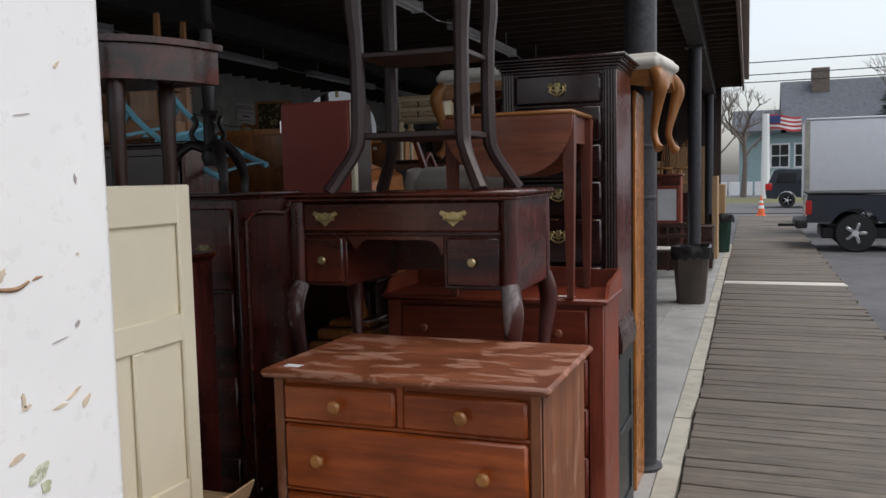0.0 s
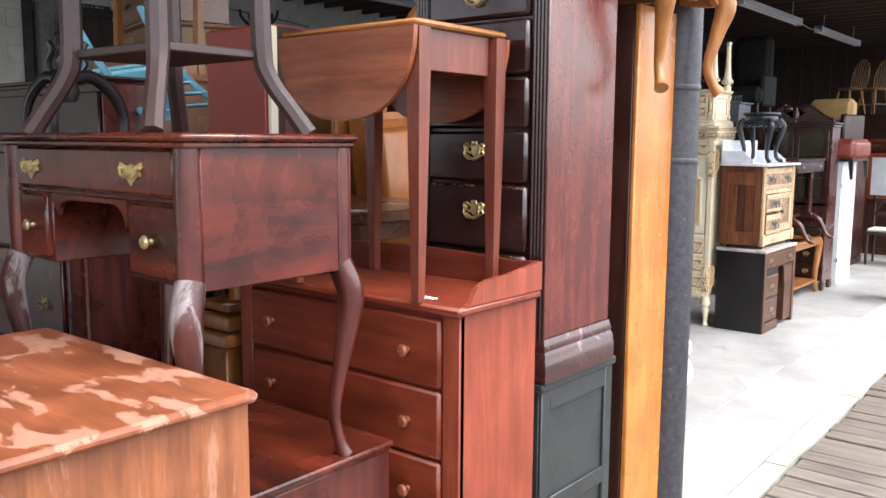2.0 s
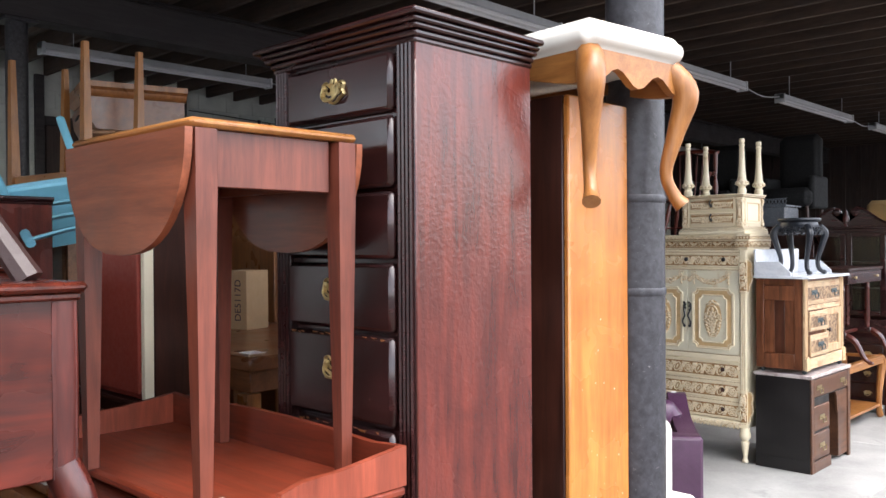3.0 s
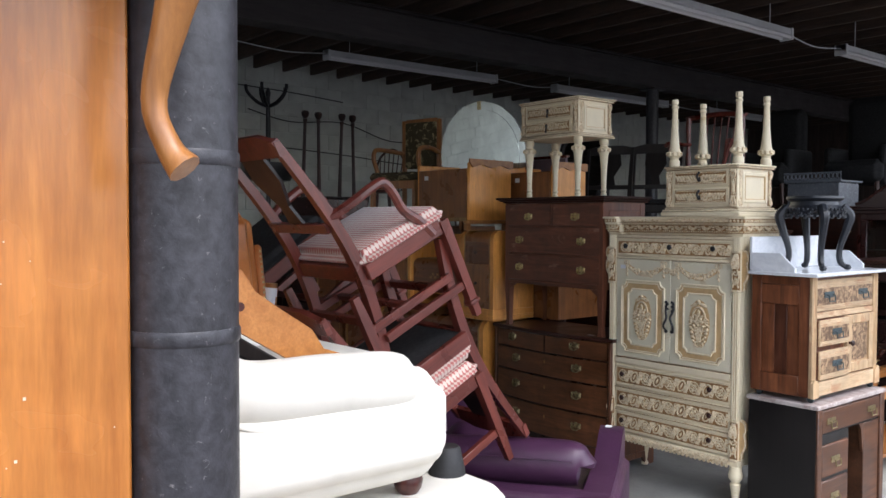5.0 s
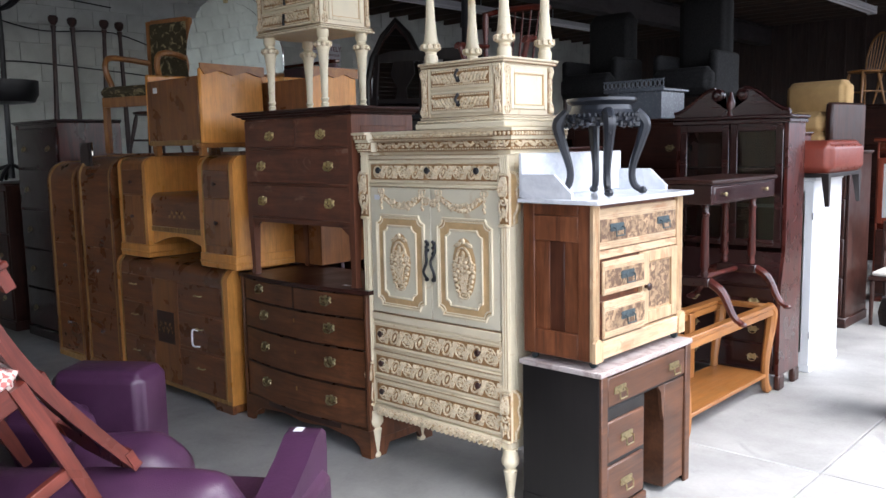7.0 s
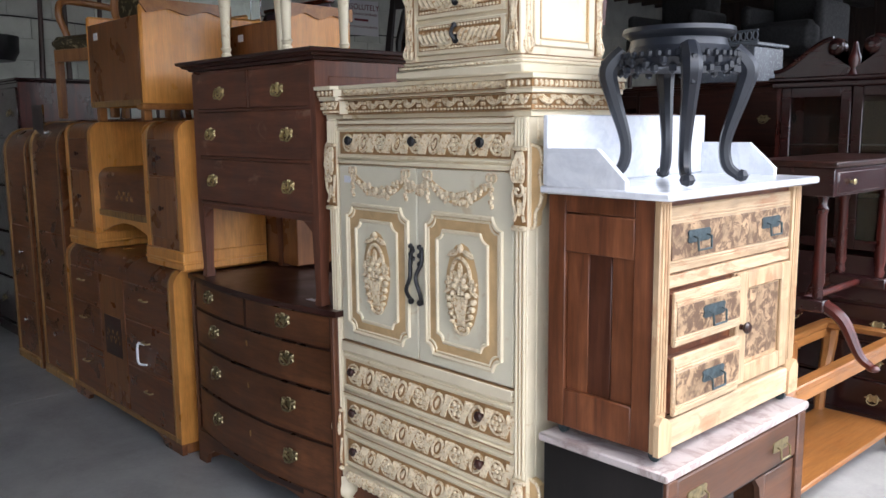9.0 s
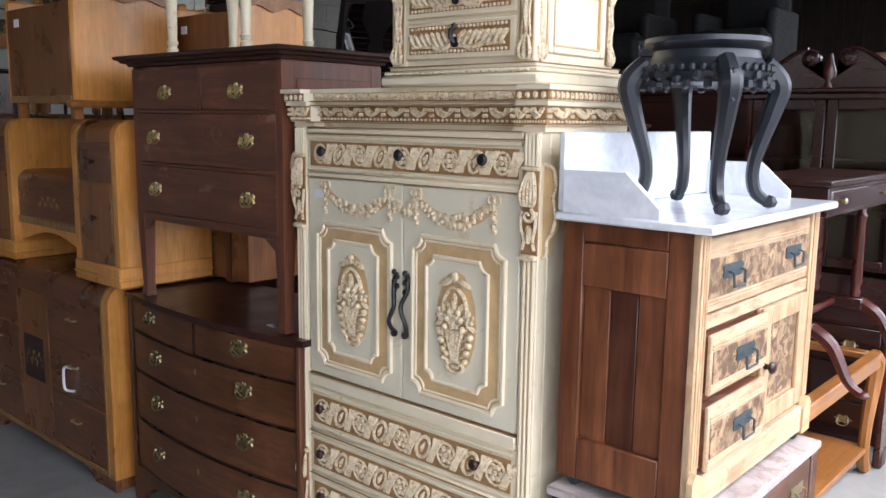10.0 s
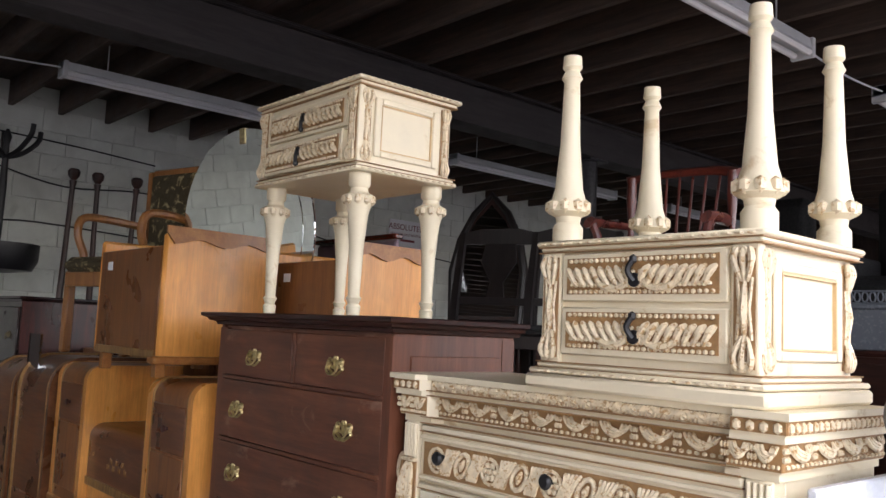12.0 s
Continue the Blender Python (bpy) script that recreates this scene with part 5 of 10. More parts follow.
# ---- the row of bedroom furniture ----
def leaf_band(g, x0, x1, z, h, y, unit=0.10, rosettes=True):
    """A carved running band: rosettes and ovals parted by slanting fluted leaves."""
    n = max(1, round((x1 - x0) / unit))
    u = (x1 - x0) / n
    ring = [2 * math.pi * j / 12 for j in range(13)]
    for k in range(n):
        c = x0 + u * (k + 0.5)
        if rosettes and k % 2 == 0:
            g.blob((c, y - 0.002, z), (h * 0.10, 0.007, h * 0.10), 8)
            for a in range(6):
                t = 2 * math.pi * a / 6
                g.blob((c + h * 0.22 * math.cos(t), y, z + h * 0.22 * math.sin(t)), (h * 0.125, 0.007, h * 0.125), 6)
            g.tube([(c + h * 0.40 * math.cos(t), y, z + h * 0.42 * math.sin(t)) for t in ring], 0.0042, 5)
        else:
            g.tube([(c + h * 0.30 * math.cos(t) + h * 0.13 * math.sin(t), y, z + h * 0.40 * math.sin(t)) for t in ring], 0.0062, 6)
            g.tube([(c - h * 0.10, y, z - h * 0.20), (c, y - 0.003, z), (c + h * 0.10, y, z + h * 0.20)], [0.003, 0.008, 0.003], 6)
        m = 5 if u > 0.06 else 3
        for j in range(m):
            f = (j - (m - 1) / 2) / ((m - 1) / 2)
            x = c + u * 0.5 + f * (u - h * 0.78) * 0.36
            g.tube(lerp_path([(x - h * 0.22, y, z - h * 0.46), (x - h * 0.10, y - 0.003, z - h * 0.15), (x + h * 0.10, y - 0.004, z + h * 0.15), (x + h * (0.20 + 0.10 * f), y, z + h * 0.46)], 3), [0.003] + [0.0046] * 3 + [0.0055] * 5 + [0.0035], 5)


def egg_band(g, x0, x1, z, h, y, unit=0.022, axis="x", fix=0.0):
    n = max(1, round((x1 - x0) / unit))
    for k in range(n):
        c = x0 + (x1 - x0) * (k + 0.5) / n
        p = (c, y, z) if axis == "x" else (fix, c, z)
        r = (unit * 0.42, 0.006, h * 0.5) if axis == "x" else (0.006, unit * 0.42, h * 0.5)
        g.blob(p, r, 6)


def acanthus_band(g, x0, x1, z, h, y, unit=0.085, axis="x", fix=0.0):
    """Leaf swags hung between little posts, with a row of beads below."""
    n = max(1, round((x1 - x0) / unit))
    u = (x1 - x0) / n
    def P(a, dy, b):
        return (a, y + dy, b) if axis == "x" else (fix - dy, a, b)
    for k in range(n):
        c = x0 + u * (k + 0.5)
        for j in range(3):
            q = 1 - 0.27 * j
            g.tube(lerp_path([P(c - u * 0.36 * q, 0, z + h * 0.42), P(c - u * 0.20 * q, -0.004, z + h * (0.02 + 0.10 * j)), P(c + u * 0.04, -0.006, z - h * (0.12 - 0.11 * j)), P(c + u * 0.24 * q, -0.004, z + h * 0.08)], 3), [0.003] + [0.0044] * 4 + [0.0054] * 4 + [0.003], 5)
            g.tube([P(c + u * 0.16, -0.002, z - h * 0.06), P(c + u * (0.20 + 0.06 * j), -0.005, z + h * 0.18), P(c + u * (0.20 + 0.10 * j), 0, z + h * 0.42)], [0.002, 0.0042, 0.0025], 5)
        for dz in (-0.06, 0.26):
            for e in (-0.006, 0.0, 0.006):
                g.blob(P(x0 + u * k + e, -0.002, z + dz * h), (0.0028, 0.0055, h * 0.14) if axis == "x" else (0.0055, 0.0028, h * 0.14), 6)
        for j in range(6):
            g.blob(P(x0 + u * (k + (j + 0.5) / 6), 0, z - h * 0.36), (u * 0.065, 0.005, h * 0.10) if axis == "x" else (0.005, u * 0.065, h * 0.10), 6)


def octagon(x0, x1, z0, z1, c):
    """A frame outline with scooped corners."""
    pts = []
    for cx, cz, a0 in ((x0, z0, 90), (x1, z0, 180), (x1, z1, 270), (x0, z1, 360)):
        pts += arc(cx, cz, c, a0, a0 - 90, 4)
    return [(x0 + c, z0)] and pts


def moulding_loop(g, pts, y, r=0.007):
    path = [(a, y, b) for a, b in pts]
    g.tube(path + [path[0], path[1]], r, 6, caps=False)


def rosette(g, x, y, z, r, petals=5, turn=0.0):
    """A carved flower: petals round a raised eye."""
    for k in range(petals):
        a = turn + 2 * math.pi * k / petals
        g.blob((x + r * 0.62 * math.cos(a), y, z + r * 0.62 * math.sin(a)), (r * 0.42, 0.007, r * 0.42), 6)
    g.blob((x, y - 0.005, z), (r * 0.30, 0.006, r * 0.30), 6)


def leaf(g, x, y, z, r, angle, wide=0.42):
    """A pointed carved leaf lying along the angle."""
    m = Matrix.Translation((x, y, z)) @ Matrix.Rotation(-angle, 4, "Y")
    g.blob((0, 0, 0), (r, 0.007, r * wide), 8, m)
    g.tube([(-r * 0.9, -0.006, 0), (r * 0.9, -0.006, 0)], [0.0022, 0.0015], 5, m)


def volute(g, put, u, v, r, turn, sign=1, thick=0.006):
    """A carved spiral in the plane that put() gives."""
    pts = []
    for k in range(15):
        a, q = turn + sign * k * 0.52, r * (1 - 0.055 * k)
        pts.append(put(u + q * math.cos(a), -0.004 - 0.0005 * k, v + q * math.sin(a)))
    g.tube(pts, [thick * (1 - 0.03 * k) for k in range(15)], 6)


def bouquet(g, x, z, h, y):
    """A carved basket of flowers and fruit with a looped handle."""
    ring = [2 * math.pi * k / 14 for k in range(15)]
    g.tube([(x + h * 0.105 * math.cos(a), y, z - h * 0.43 + h * 0.055 * math.sin(a)) for a in ring], 0.006, 6)
    g.blob((x, y, z - h * 0.43), (h * 0.06, 0.006, h * 0.025), 8)
    for k in range(-2, 3):
        g.tube(lerp_path([(x + k * h * 0.020, y, z - h * 0.37), (x + k * h * 0.026, y - 0.004, z - h * 0.24), (x + k * h * 0.050, y - 0.006, z - h * 0.08)], 3), [0.0045] * 3 + [0.006] * 4, 6)
    g.tube(lerp_path([(x - h * 0.15, y, z - h * 0.03), (x - h * 0.08, y - 0.005, z - h * 0.075), (x, y - 0.006, z - h * 0.085), (x + h * 0.08, y - 0.005, z - h * 0.075), (x + h * 0.15, y, z - h * 0.03)]), 0.006, 6)
    g.tube(lerp_path([(x - h * 0.155, y, z + h * 0.02), (x - h * 0.135, y - 0.003, z + h * 0.22), (x - h * 0.05, y - 0.005, z + h * 0.34), (x + h * 0.05, y - 0.005, z + h * 0.34), (x + h * 0.135, y - 0.003, z + h * 0.22), (x + h * 0.155, y, z + h * 0.02)]), 0.0062, 6)
    for s in (-1, 1):
        leaf(g, x + s * h * 0.115, y - 0.003, z + h * 0.40, h * 0.095, s * -0.35 + (0 if s > 0 else math.pi))
        leaf(g, x + s * h * 0.06, y - 0.003, z + h * 0.155, h * 0.075, math.pi / 2 - s * 0.7)
        rosette(g, x + s * h * 0.175, y - 0.003, z + h * 0.075, h * 0.075, 5, 0.4 * s)
        leaf(g, x + s * h * 0.21, y - 0.002, z - h * 0.02, h * 0.06, s * -0.5)
        for k in range(4):
            q = h * (0.052 - 0.006 * k)
            g.blob((x + s * h * (0.19 - 0.018 * k), y - 0.004, z - h * (0.10 + 0.085 * k)), (q, 0.010, q * 0.8), 8)
            leaf(g, x + s * h * (0.135 - 0.016 * k), y - 0.002, z - h * (0.135 + 0.085 * k), h * 0.035, s * 0.8 if s > 0 else math.pi - 0.8)
    g.blob((x, y - 0.005, z + h * 0.46), (h * 0.045, 0.009, h * 0.055), 8)
    leaf(g, x, y - 0.005, z + h * 0.22, h * 0.09, math.pi / 2)
    rosette(g, x, y - 0.006, z + h * 0.02, h * 0.085, 6)
    for a, b in ((-0.085, 0.05), (0.085, 0.05), (-0.05, 0.115), (0.05, 0.115), (-0.11, -0.04), (0.11, -0.04)):
        g.blob((x + a * h, y - 0.007, z + b * h), (h * 0.036, 0.010, h * 0.036), 8)


def garland(g, x0, x1, z, sag, y, lo=-9.0, hi=9.0):
    r = random.Random(int(abs(x0) * 997))
    for k in range(24):
        t = k / 23
        x, zz = x0 + (x1 - x0) * t, z - sag * 4 * t * (1 - t)
        if not lo < x < hi:
            continue
        for j in range(2):
            s = r.uniform(0.0055, 0.0085) * (1.0 + 0.9 * math.sin(math.pi * t))
            w = 0.008 + 0.010 * math.sin(math.pi * t)
            g.blob((x + r.uniform(-0.005, 0.005), y - r.uniform(0.0, 0.005), zz + r.uniform(-w, w)), (s, 0.006, s), 6)


def glaze_rim(g, x0, x1, z, sag, y, wide=0.017):
    """Brown glaze left round the carving."""
    n = 24
    up = [(x0 + (x1 - x0) * k / n, z - sag * 4 * (k / n) * (1 - k / n)) for k in range(n + 1)]
    g.slab([(a, b - wide * 1.15) for a, b in up] + [(a, b + wide * 0.8) for a, b in reversed(up)], y, y + 0.0008)


def tassel(g, x, z, y):
    for s in (-1, 1):
        g.tube([(x + s * 0.010 + 0.011 * math.cos(t), y - 0.002, z + 0.008 + 0.012 * math.sin(t)) for t in [2 * math.pi * j / 8 for j in range(9)]], 0.0035, 5)
    for k in range(6):
        g.blob((x + (k % 2 - 0.5) * 0.006, y - 0.002, z - 0.012 - 0.013 * k), (0.009, 0.007, 0.010), 6)


def cream_armoire():
    t = thing("armoire", "antique cream armoire with carved gilded reliefs", "armoire", pose(-2.485, 8.65, 0))
    w, d = 0.97, 0.40
    hw = w / 2
    for s in (-1, 1):
        a, b = sorted((s * hw, s * (hw - 0.022)))
        part("side_panel", Geo().box(a, b, 0.03, d, 0.26, 1.62, 0.003), M["cream"], t)
    part("back_panel", Geo().box(-hw + 0.022, hw - 0.022, d - 0.012, d, 0.26, 1.62, 0), M["cream"], t)
    part("case_core", Geo().box(-hw + 0.022, hw - 0.022, 0.02, d - 0.012, 0.27, 1.62, 0), M["cream"], t)
    # fluted corner stiles
    for s in (-1, 1):
        part("corner_stile", Geo().box(min(s * hw, s * (hw - 0.052)), max(s * hw, s * (hw - 0.052)), -0.012, 0.03, 0.26, 1.62, 0.003), M["cream"], t)
        for k in range(3):
            x = s * (hw - 0.012 - 0.014 * k)
            part("flute", Geo().tube([(x, -0.012, 0.54), (x, -0.012, 1.30)], 0.0055, 6), M["cream"], t)
        for k in range(2):
            x = s * (hw - 0.019 - 0.014 * k)
            part("gilt_line", Geo().box(x - 0.0018, x + 0.0018, -0.0145, -0.011, 0.55, 1.29, 0), M["cream_tan"], t)
        for zz, hh in ((1.42, 0.24), (0.42, 0.24)):
            o = [(0, -hh / 2), (0.018, -hh * 0.46), (0.020, -hh * 0.30), (0.036, -hh * 0.20), (0.044, -hh * 0.02), (0.034, hh * 0.16), (0.044, hh * 0.28), (0.036, hh * 0.44), (0.016, hh * 0.49), (0, hh / 2)]
            outline = [(s * (hw - 0.004 + a), zz + b) for a, b in o]
            b = part("side_scroll", Geo().slab(outline, 0.004, 0.032), M["cream_tan"], t, "tan scrolled bracket")
            g = Geo()
            g.tube(lerp_path([(p, 0.003, q) for p, q in outline], 3), 0.0055, 6)
            part("scroll_rim", g, M["cream_relief"], b)
        for zz in (1.42, 0.42):
            xc = s * (hw - 0.026)
            part("corbel_ground", Geo().box(xc - 0.026, xc + 0.026, -0.0165, -0.012, zz - 0.115, zz + 0.105, 0.002), M["glaze"], t)
            g = Geo()
            for f in (-1, -0.5, 0, 0.5, 1):
                g.tube(lerp_path([(xc + f * 0.007, -0.018, zz + 0.10), (xc + f * 0.018, -0.026, zz + 0.066), (xc + f * 0.022, -0.030, zz + 0.035), (xc + f * 0.012, -0.024, zz + 0.012)], 3), [0.004] + [0.0062] * 6 + [0.007] * 2 + [0.004], 6)
            volute(g, lambda u, dy, v: (u, -0.018 + dy, v), xc, zz - 0.012, 0.019, 1.2, -s)
            for f in (-1, 1):
                g.tube(lerp_path([(xc + f * 0.021, -0.019, zz + 0.0), (xc + f * 0.023, -0.024, zz - 0.04), (xc + f * 0.013, -0.020, zz - 0.075), (xc + f * 0.020, -0.022, zz - 0.10)], 3), 0.0048, 6)
            leaf(g, xc, -0.020, zz - 0.060, 0.026, math.pi / 2, 0.5)
            g.box(xc - 0.028, xc + 0.028, -0.030, -0.012, zz - 0.128, zz - 0.112, 0.005)
            g.box(xc - 0.028, xc + 0.028, -0.026, -0.012, zz + 0.103, zz + 0.113, 0.003)
            tagged(part("corner_corbel", g, M["cream_relief"], t, "carved leaf corbel with gilded hollows"), kind="stuff")
        for k in range(4):
            x = s * (hw - 0.008 - 0.0115 * k)
            part("short_flute", Geo().tube([(x, -0.015, 1.535), (x, -0.015, 1.615)], 0.005, 6), M["cream"], t)
        for q, yy in ((0, 0.012), (1, d - 0.04)):
            prof = [(0.022, 0.0), (0.026, 0.012), (0.016, 0.03), (0.018, 0.05), (0.031, 0.145), (0.033, 0.155), (0.022, 0.165), (0.041, 0.19), (0.043, 0.21), (0.036, 0.235), (0.036, 0.262)]
            part("foot", Geo().lathe(prof, (s * (hw - 0.026), yy, 0), 16), M["cream"], t, "turned bulbous foot")
    # cornice
    for z0, z1, e in ((1.62, 1.636, 0.008), (1.636, 1.686, 0.016), (1.686, 1.699, 0.027), (1.699, 1.725, 0.031), (1.725, 1.738, 0.040)):
        o = [(-hw - e, d), (-hw - e, -e), (-hw + 0.10 - e, -e), (-hw + 0.115 - e, -e + 0.028), (hw - 0.115 + e, -e + 0.028), (hw - 0.10 + e, -e), (hw + e, -e), (hw + e, d)]
        part("cornice", Geo().slab(o, z0, z1 - 0.0005, "xy"), M["cream"], t)
    g = Geo()
    for z0, z1, e in ((1.638, 1.684, 0.017), (1.701, 1.723, 0.032)):
        g.box(-hw + 0.115 - e, hw - 0.115 + e, -e + 0.0275, -e + 0.03, z0, z1, 0)
        for s in (-1, 1):
            a, b = sorted((s * (hw + e), s * (hw - 0.10 + e)))
            g.box(a, b, -e - 0.001, -e + 0.002, z0, z1, 0)
        g.box(hw + e - 0.002, hw + e + 0.001, -e + 0.002, d, z0, z1, 0)
    part("carved_ground", g, M["glaze"], t, "brown glazed carving ground")
    g = Geo()
    for z in (1.619, 1.6345, 1.6865, 1.6985):
        g.box(-hw + 0.06, hw - 0.06, -0.016, -0.004, z, z + 0.0025, 0)
    tagged(part("glaze_line", g, M["glaze"], t), kind="stuff")
    g = Geo()
    acanthus_band(g, -hw + 0.10, hw - 0.10, 1.662, 0.044, 0.008, 0.098)
    acanthus_band(g, -hw - 0.016, -hw + 0.084, 1.662, 0.044, -0.019, 0.05)
    acanthus_band(g, hw - 0.084, hw + 0.016, 1.662, 0.044, -0.019, 0.05)
    acanthus_band(g, -0.01, d, 1.662, 0.044, 0, 0.098, "y", hw + 0.019)
    egg_band(g, -hw - 0.03, -hw + 0.068, 1.7115, 0.020, -0.034, 0.022)
    egg_band(g, hw - 0.068, hw + 0.03, 1.7115, 0.020, -0.034, 0.022)
    egg_band(g, -0.03, d, 1.7115, 0.020, 0, 0.022, "y", hw + 0.034)
    leaf_band(g, -hw + 0.08, hw - 0.08, 1.712, 0.020, -0.005, 0.036, False)
    tagged(part("cornice_carving", g, M["cream_relief"], t), kind="stuff")
    inner = hw - 0.056

    def carved_drawer(z0, z1, knobs, kmat):
        dr = part("drawer", Geo().box(-inner, inner, -0.006, 0.018, z0, z1, 0.003), M["cream"], t)
        h = z1 - z0
        part("carved_ground", Geo().box(-inner + 0.015, inner - 0.015, -0.0085, -0.006, z0 + h * 0.16, z1 - h * 0.20, 0), M["glaze"], dr)
        g = Geo()
        leaf_band(g, -inner + 0.02, inner - 0.02, z0 + h * 0.48, h * 0.56, -0.010, 0.088)
        tagged(part("relief", g, M["cream_relief"], dr), kind="stuff")
        g = Geo()
        for zz in (z0 + h * 0.09, z1 - h * 0.11):
            g.tube([(-inner + 0.004, -0.008, zz), (inner - 0.004, -0.008, zz)], 0.0055, 6)
        part("bead", g, M["cream"], dr)
        me = mesh_of("knob", knob_geo(0.017, 0.026), M[kmat])
        for x in knobs:
            k = new("knob", me)
            k.parent = dr
            k.location = (x, -0.012, z0 + h * 0.55)

    carved_drawer(1.478, 1.600, (-0.34, 0.0, 0.31), "black_metal")
    for z0, z1 in ((0.312, 0.452), (0.460, 0.605), (0.613, 0.765)):
        carved_drawer(z0, z1, (-0.36, 0.30), "dark_x")
    for z0, z1, e in ((1.600, 1.618, 0.0), (1.462, 1.478, 0.002), (0.766, 0.806, 0.004), (0.605, 0.613, 0.0), (0.452, 0.46, 0.0)):
        part("rail", Geo().box(-inner, inner, -0.012 - e, 0.02, z0, z1, 0.004), M["cream"], t)
    g = Geo()
    for zz in (1.4615, 1.5985, 0.8055, 0.7675, 0.786, 0.6035, 0.4515):
        g.box(-inner, inner, -0.0135 if zz < 1 else -0.0125, 0.0, zz, zz + 0.0024, 0)
    tagged(part("glaze_line", g, M["glaze"], t), kind="stuff")
    # doors
    for s in (-1, 1):
        x0, x1 = (-inner + 0.004, -0.0015) if s < 0 else (0.0015, inner - 0.004)
        dr = part("door", Geo().box(x0, x1, -0.008, 0.014, 0.812, 1.460, 0.003), M["cream_grey"], t)
        c = (x0 + x1) / 2
        o1, o2 = octagon(c - 0.168, c + 0.168, 0.85, 1.318, 0.035), octagon(c - 0.112, c + 0.112, 0.90, 1.265, 0.028)
        part("tan_panel", Geo().slab(o1, -0.0095, -0.008), M["cream_tan"], dr, "tan shaded panel ground")
        part("inner_panel", Geo().slab(o2, -0.0115, -0.0095), M["cream_grey"], dr)
        g = Geo()
        moulding_loop(g, o1, -0.011, 0.0075)
        moulding_loop(g, octagon(c - 0.155, c + 0.155, 0.863, 1.305, 0.035), -0.010, 0.004)
        moulding_loop(g, o2, -0.013, 0.0065)
        part("panel_moulding", g, M["cream"], dr)
        g = Geo()
        bouquet(g, c, 1.083, 0.29, -0.014)
        tagged(part("bouquet_carving", g, M["cream_relief"], dr, "carved fruit basket"), kind="stuff")
        g = Geo()
        xa, xb = (x0 + 0.085, x1 - 0.05) if s < 0 else (x0 + 0.055, x1 - 0.085)
        h1 = Geo()
        glaze_rim(h1, xa, xb, 1.425, 0.055, -0.0088)
        h1.blob((c, -0.0115, 1.085), (0.074, 0.0012, 0.148), 16)
        part("glaze_halo", h1, M["cream_tan"], dr, "tan glaze round the carving")
        garland(g, xa, xb, 1.425, 0.055, -0.010)
        garland(g, -0.0515, 0.0565, 1.418, 0.034, -0.010, x0 + 0.008, x1 - 0.008)
        tassel(g, xa, 1.432, -0.010)
        tassel(g, xb, 1.432, -0.010)
        tagged(part("garland_carving", g, M["cream_relief"], dr, "carved flower garland"), kind="stuff")
        x = s * 0.022
        g = Geo().tube(lerp_path([(x, -0.010, 1.20), (x + s * 0.006, -0.016, 1.15), (x - s * 0.008, -0.03, 1.10), (x + s * 0.012, -0.03, 1.05), (x, -0.012, 1.01)]), 0.007, 8)
        for k in range(5):
            g.blob((x + (k % 2 - 0.5) * 0.012, -0.014, 1.20 - 0.014 * k), (0.009, 0.009, 0.010), 6)
        g.blob((x, -0.02, 1.015), (0.011, 0.012, 0.012), 8)
        part("door_handle", g, M["black_metal"], dr, "black iron scroll handle")
    part("price_tag", Geo().box(-inner + 0.035, -inner + 0.075, -0.0095, -0.008, 1.395, 1.42, 0), M["paper"], t)
    # base
    g = Geo().box(-hw + 0.01, hw - 0.01, -0.014, d - 0.02, 0.262, 0.306, 0.006)
    part("base_rail", g, M["cream"], t)
    g = Geo()
    leaf_band(g, -hw + 0.06, hw - 0.06, 0.278, 0.042, -0.018, 0.05, False)
    egg_band(g, -hw + 0.06, hw - 0.06, 0.255, 0.02, -0.010, 0.03)
    tagged(part("base_carving", g, M["cream_relief"], t), kind="stuff")


cream_armoire()


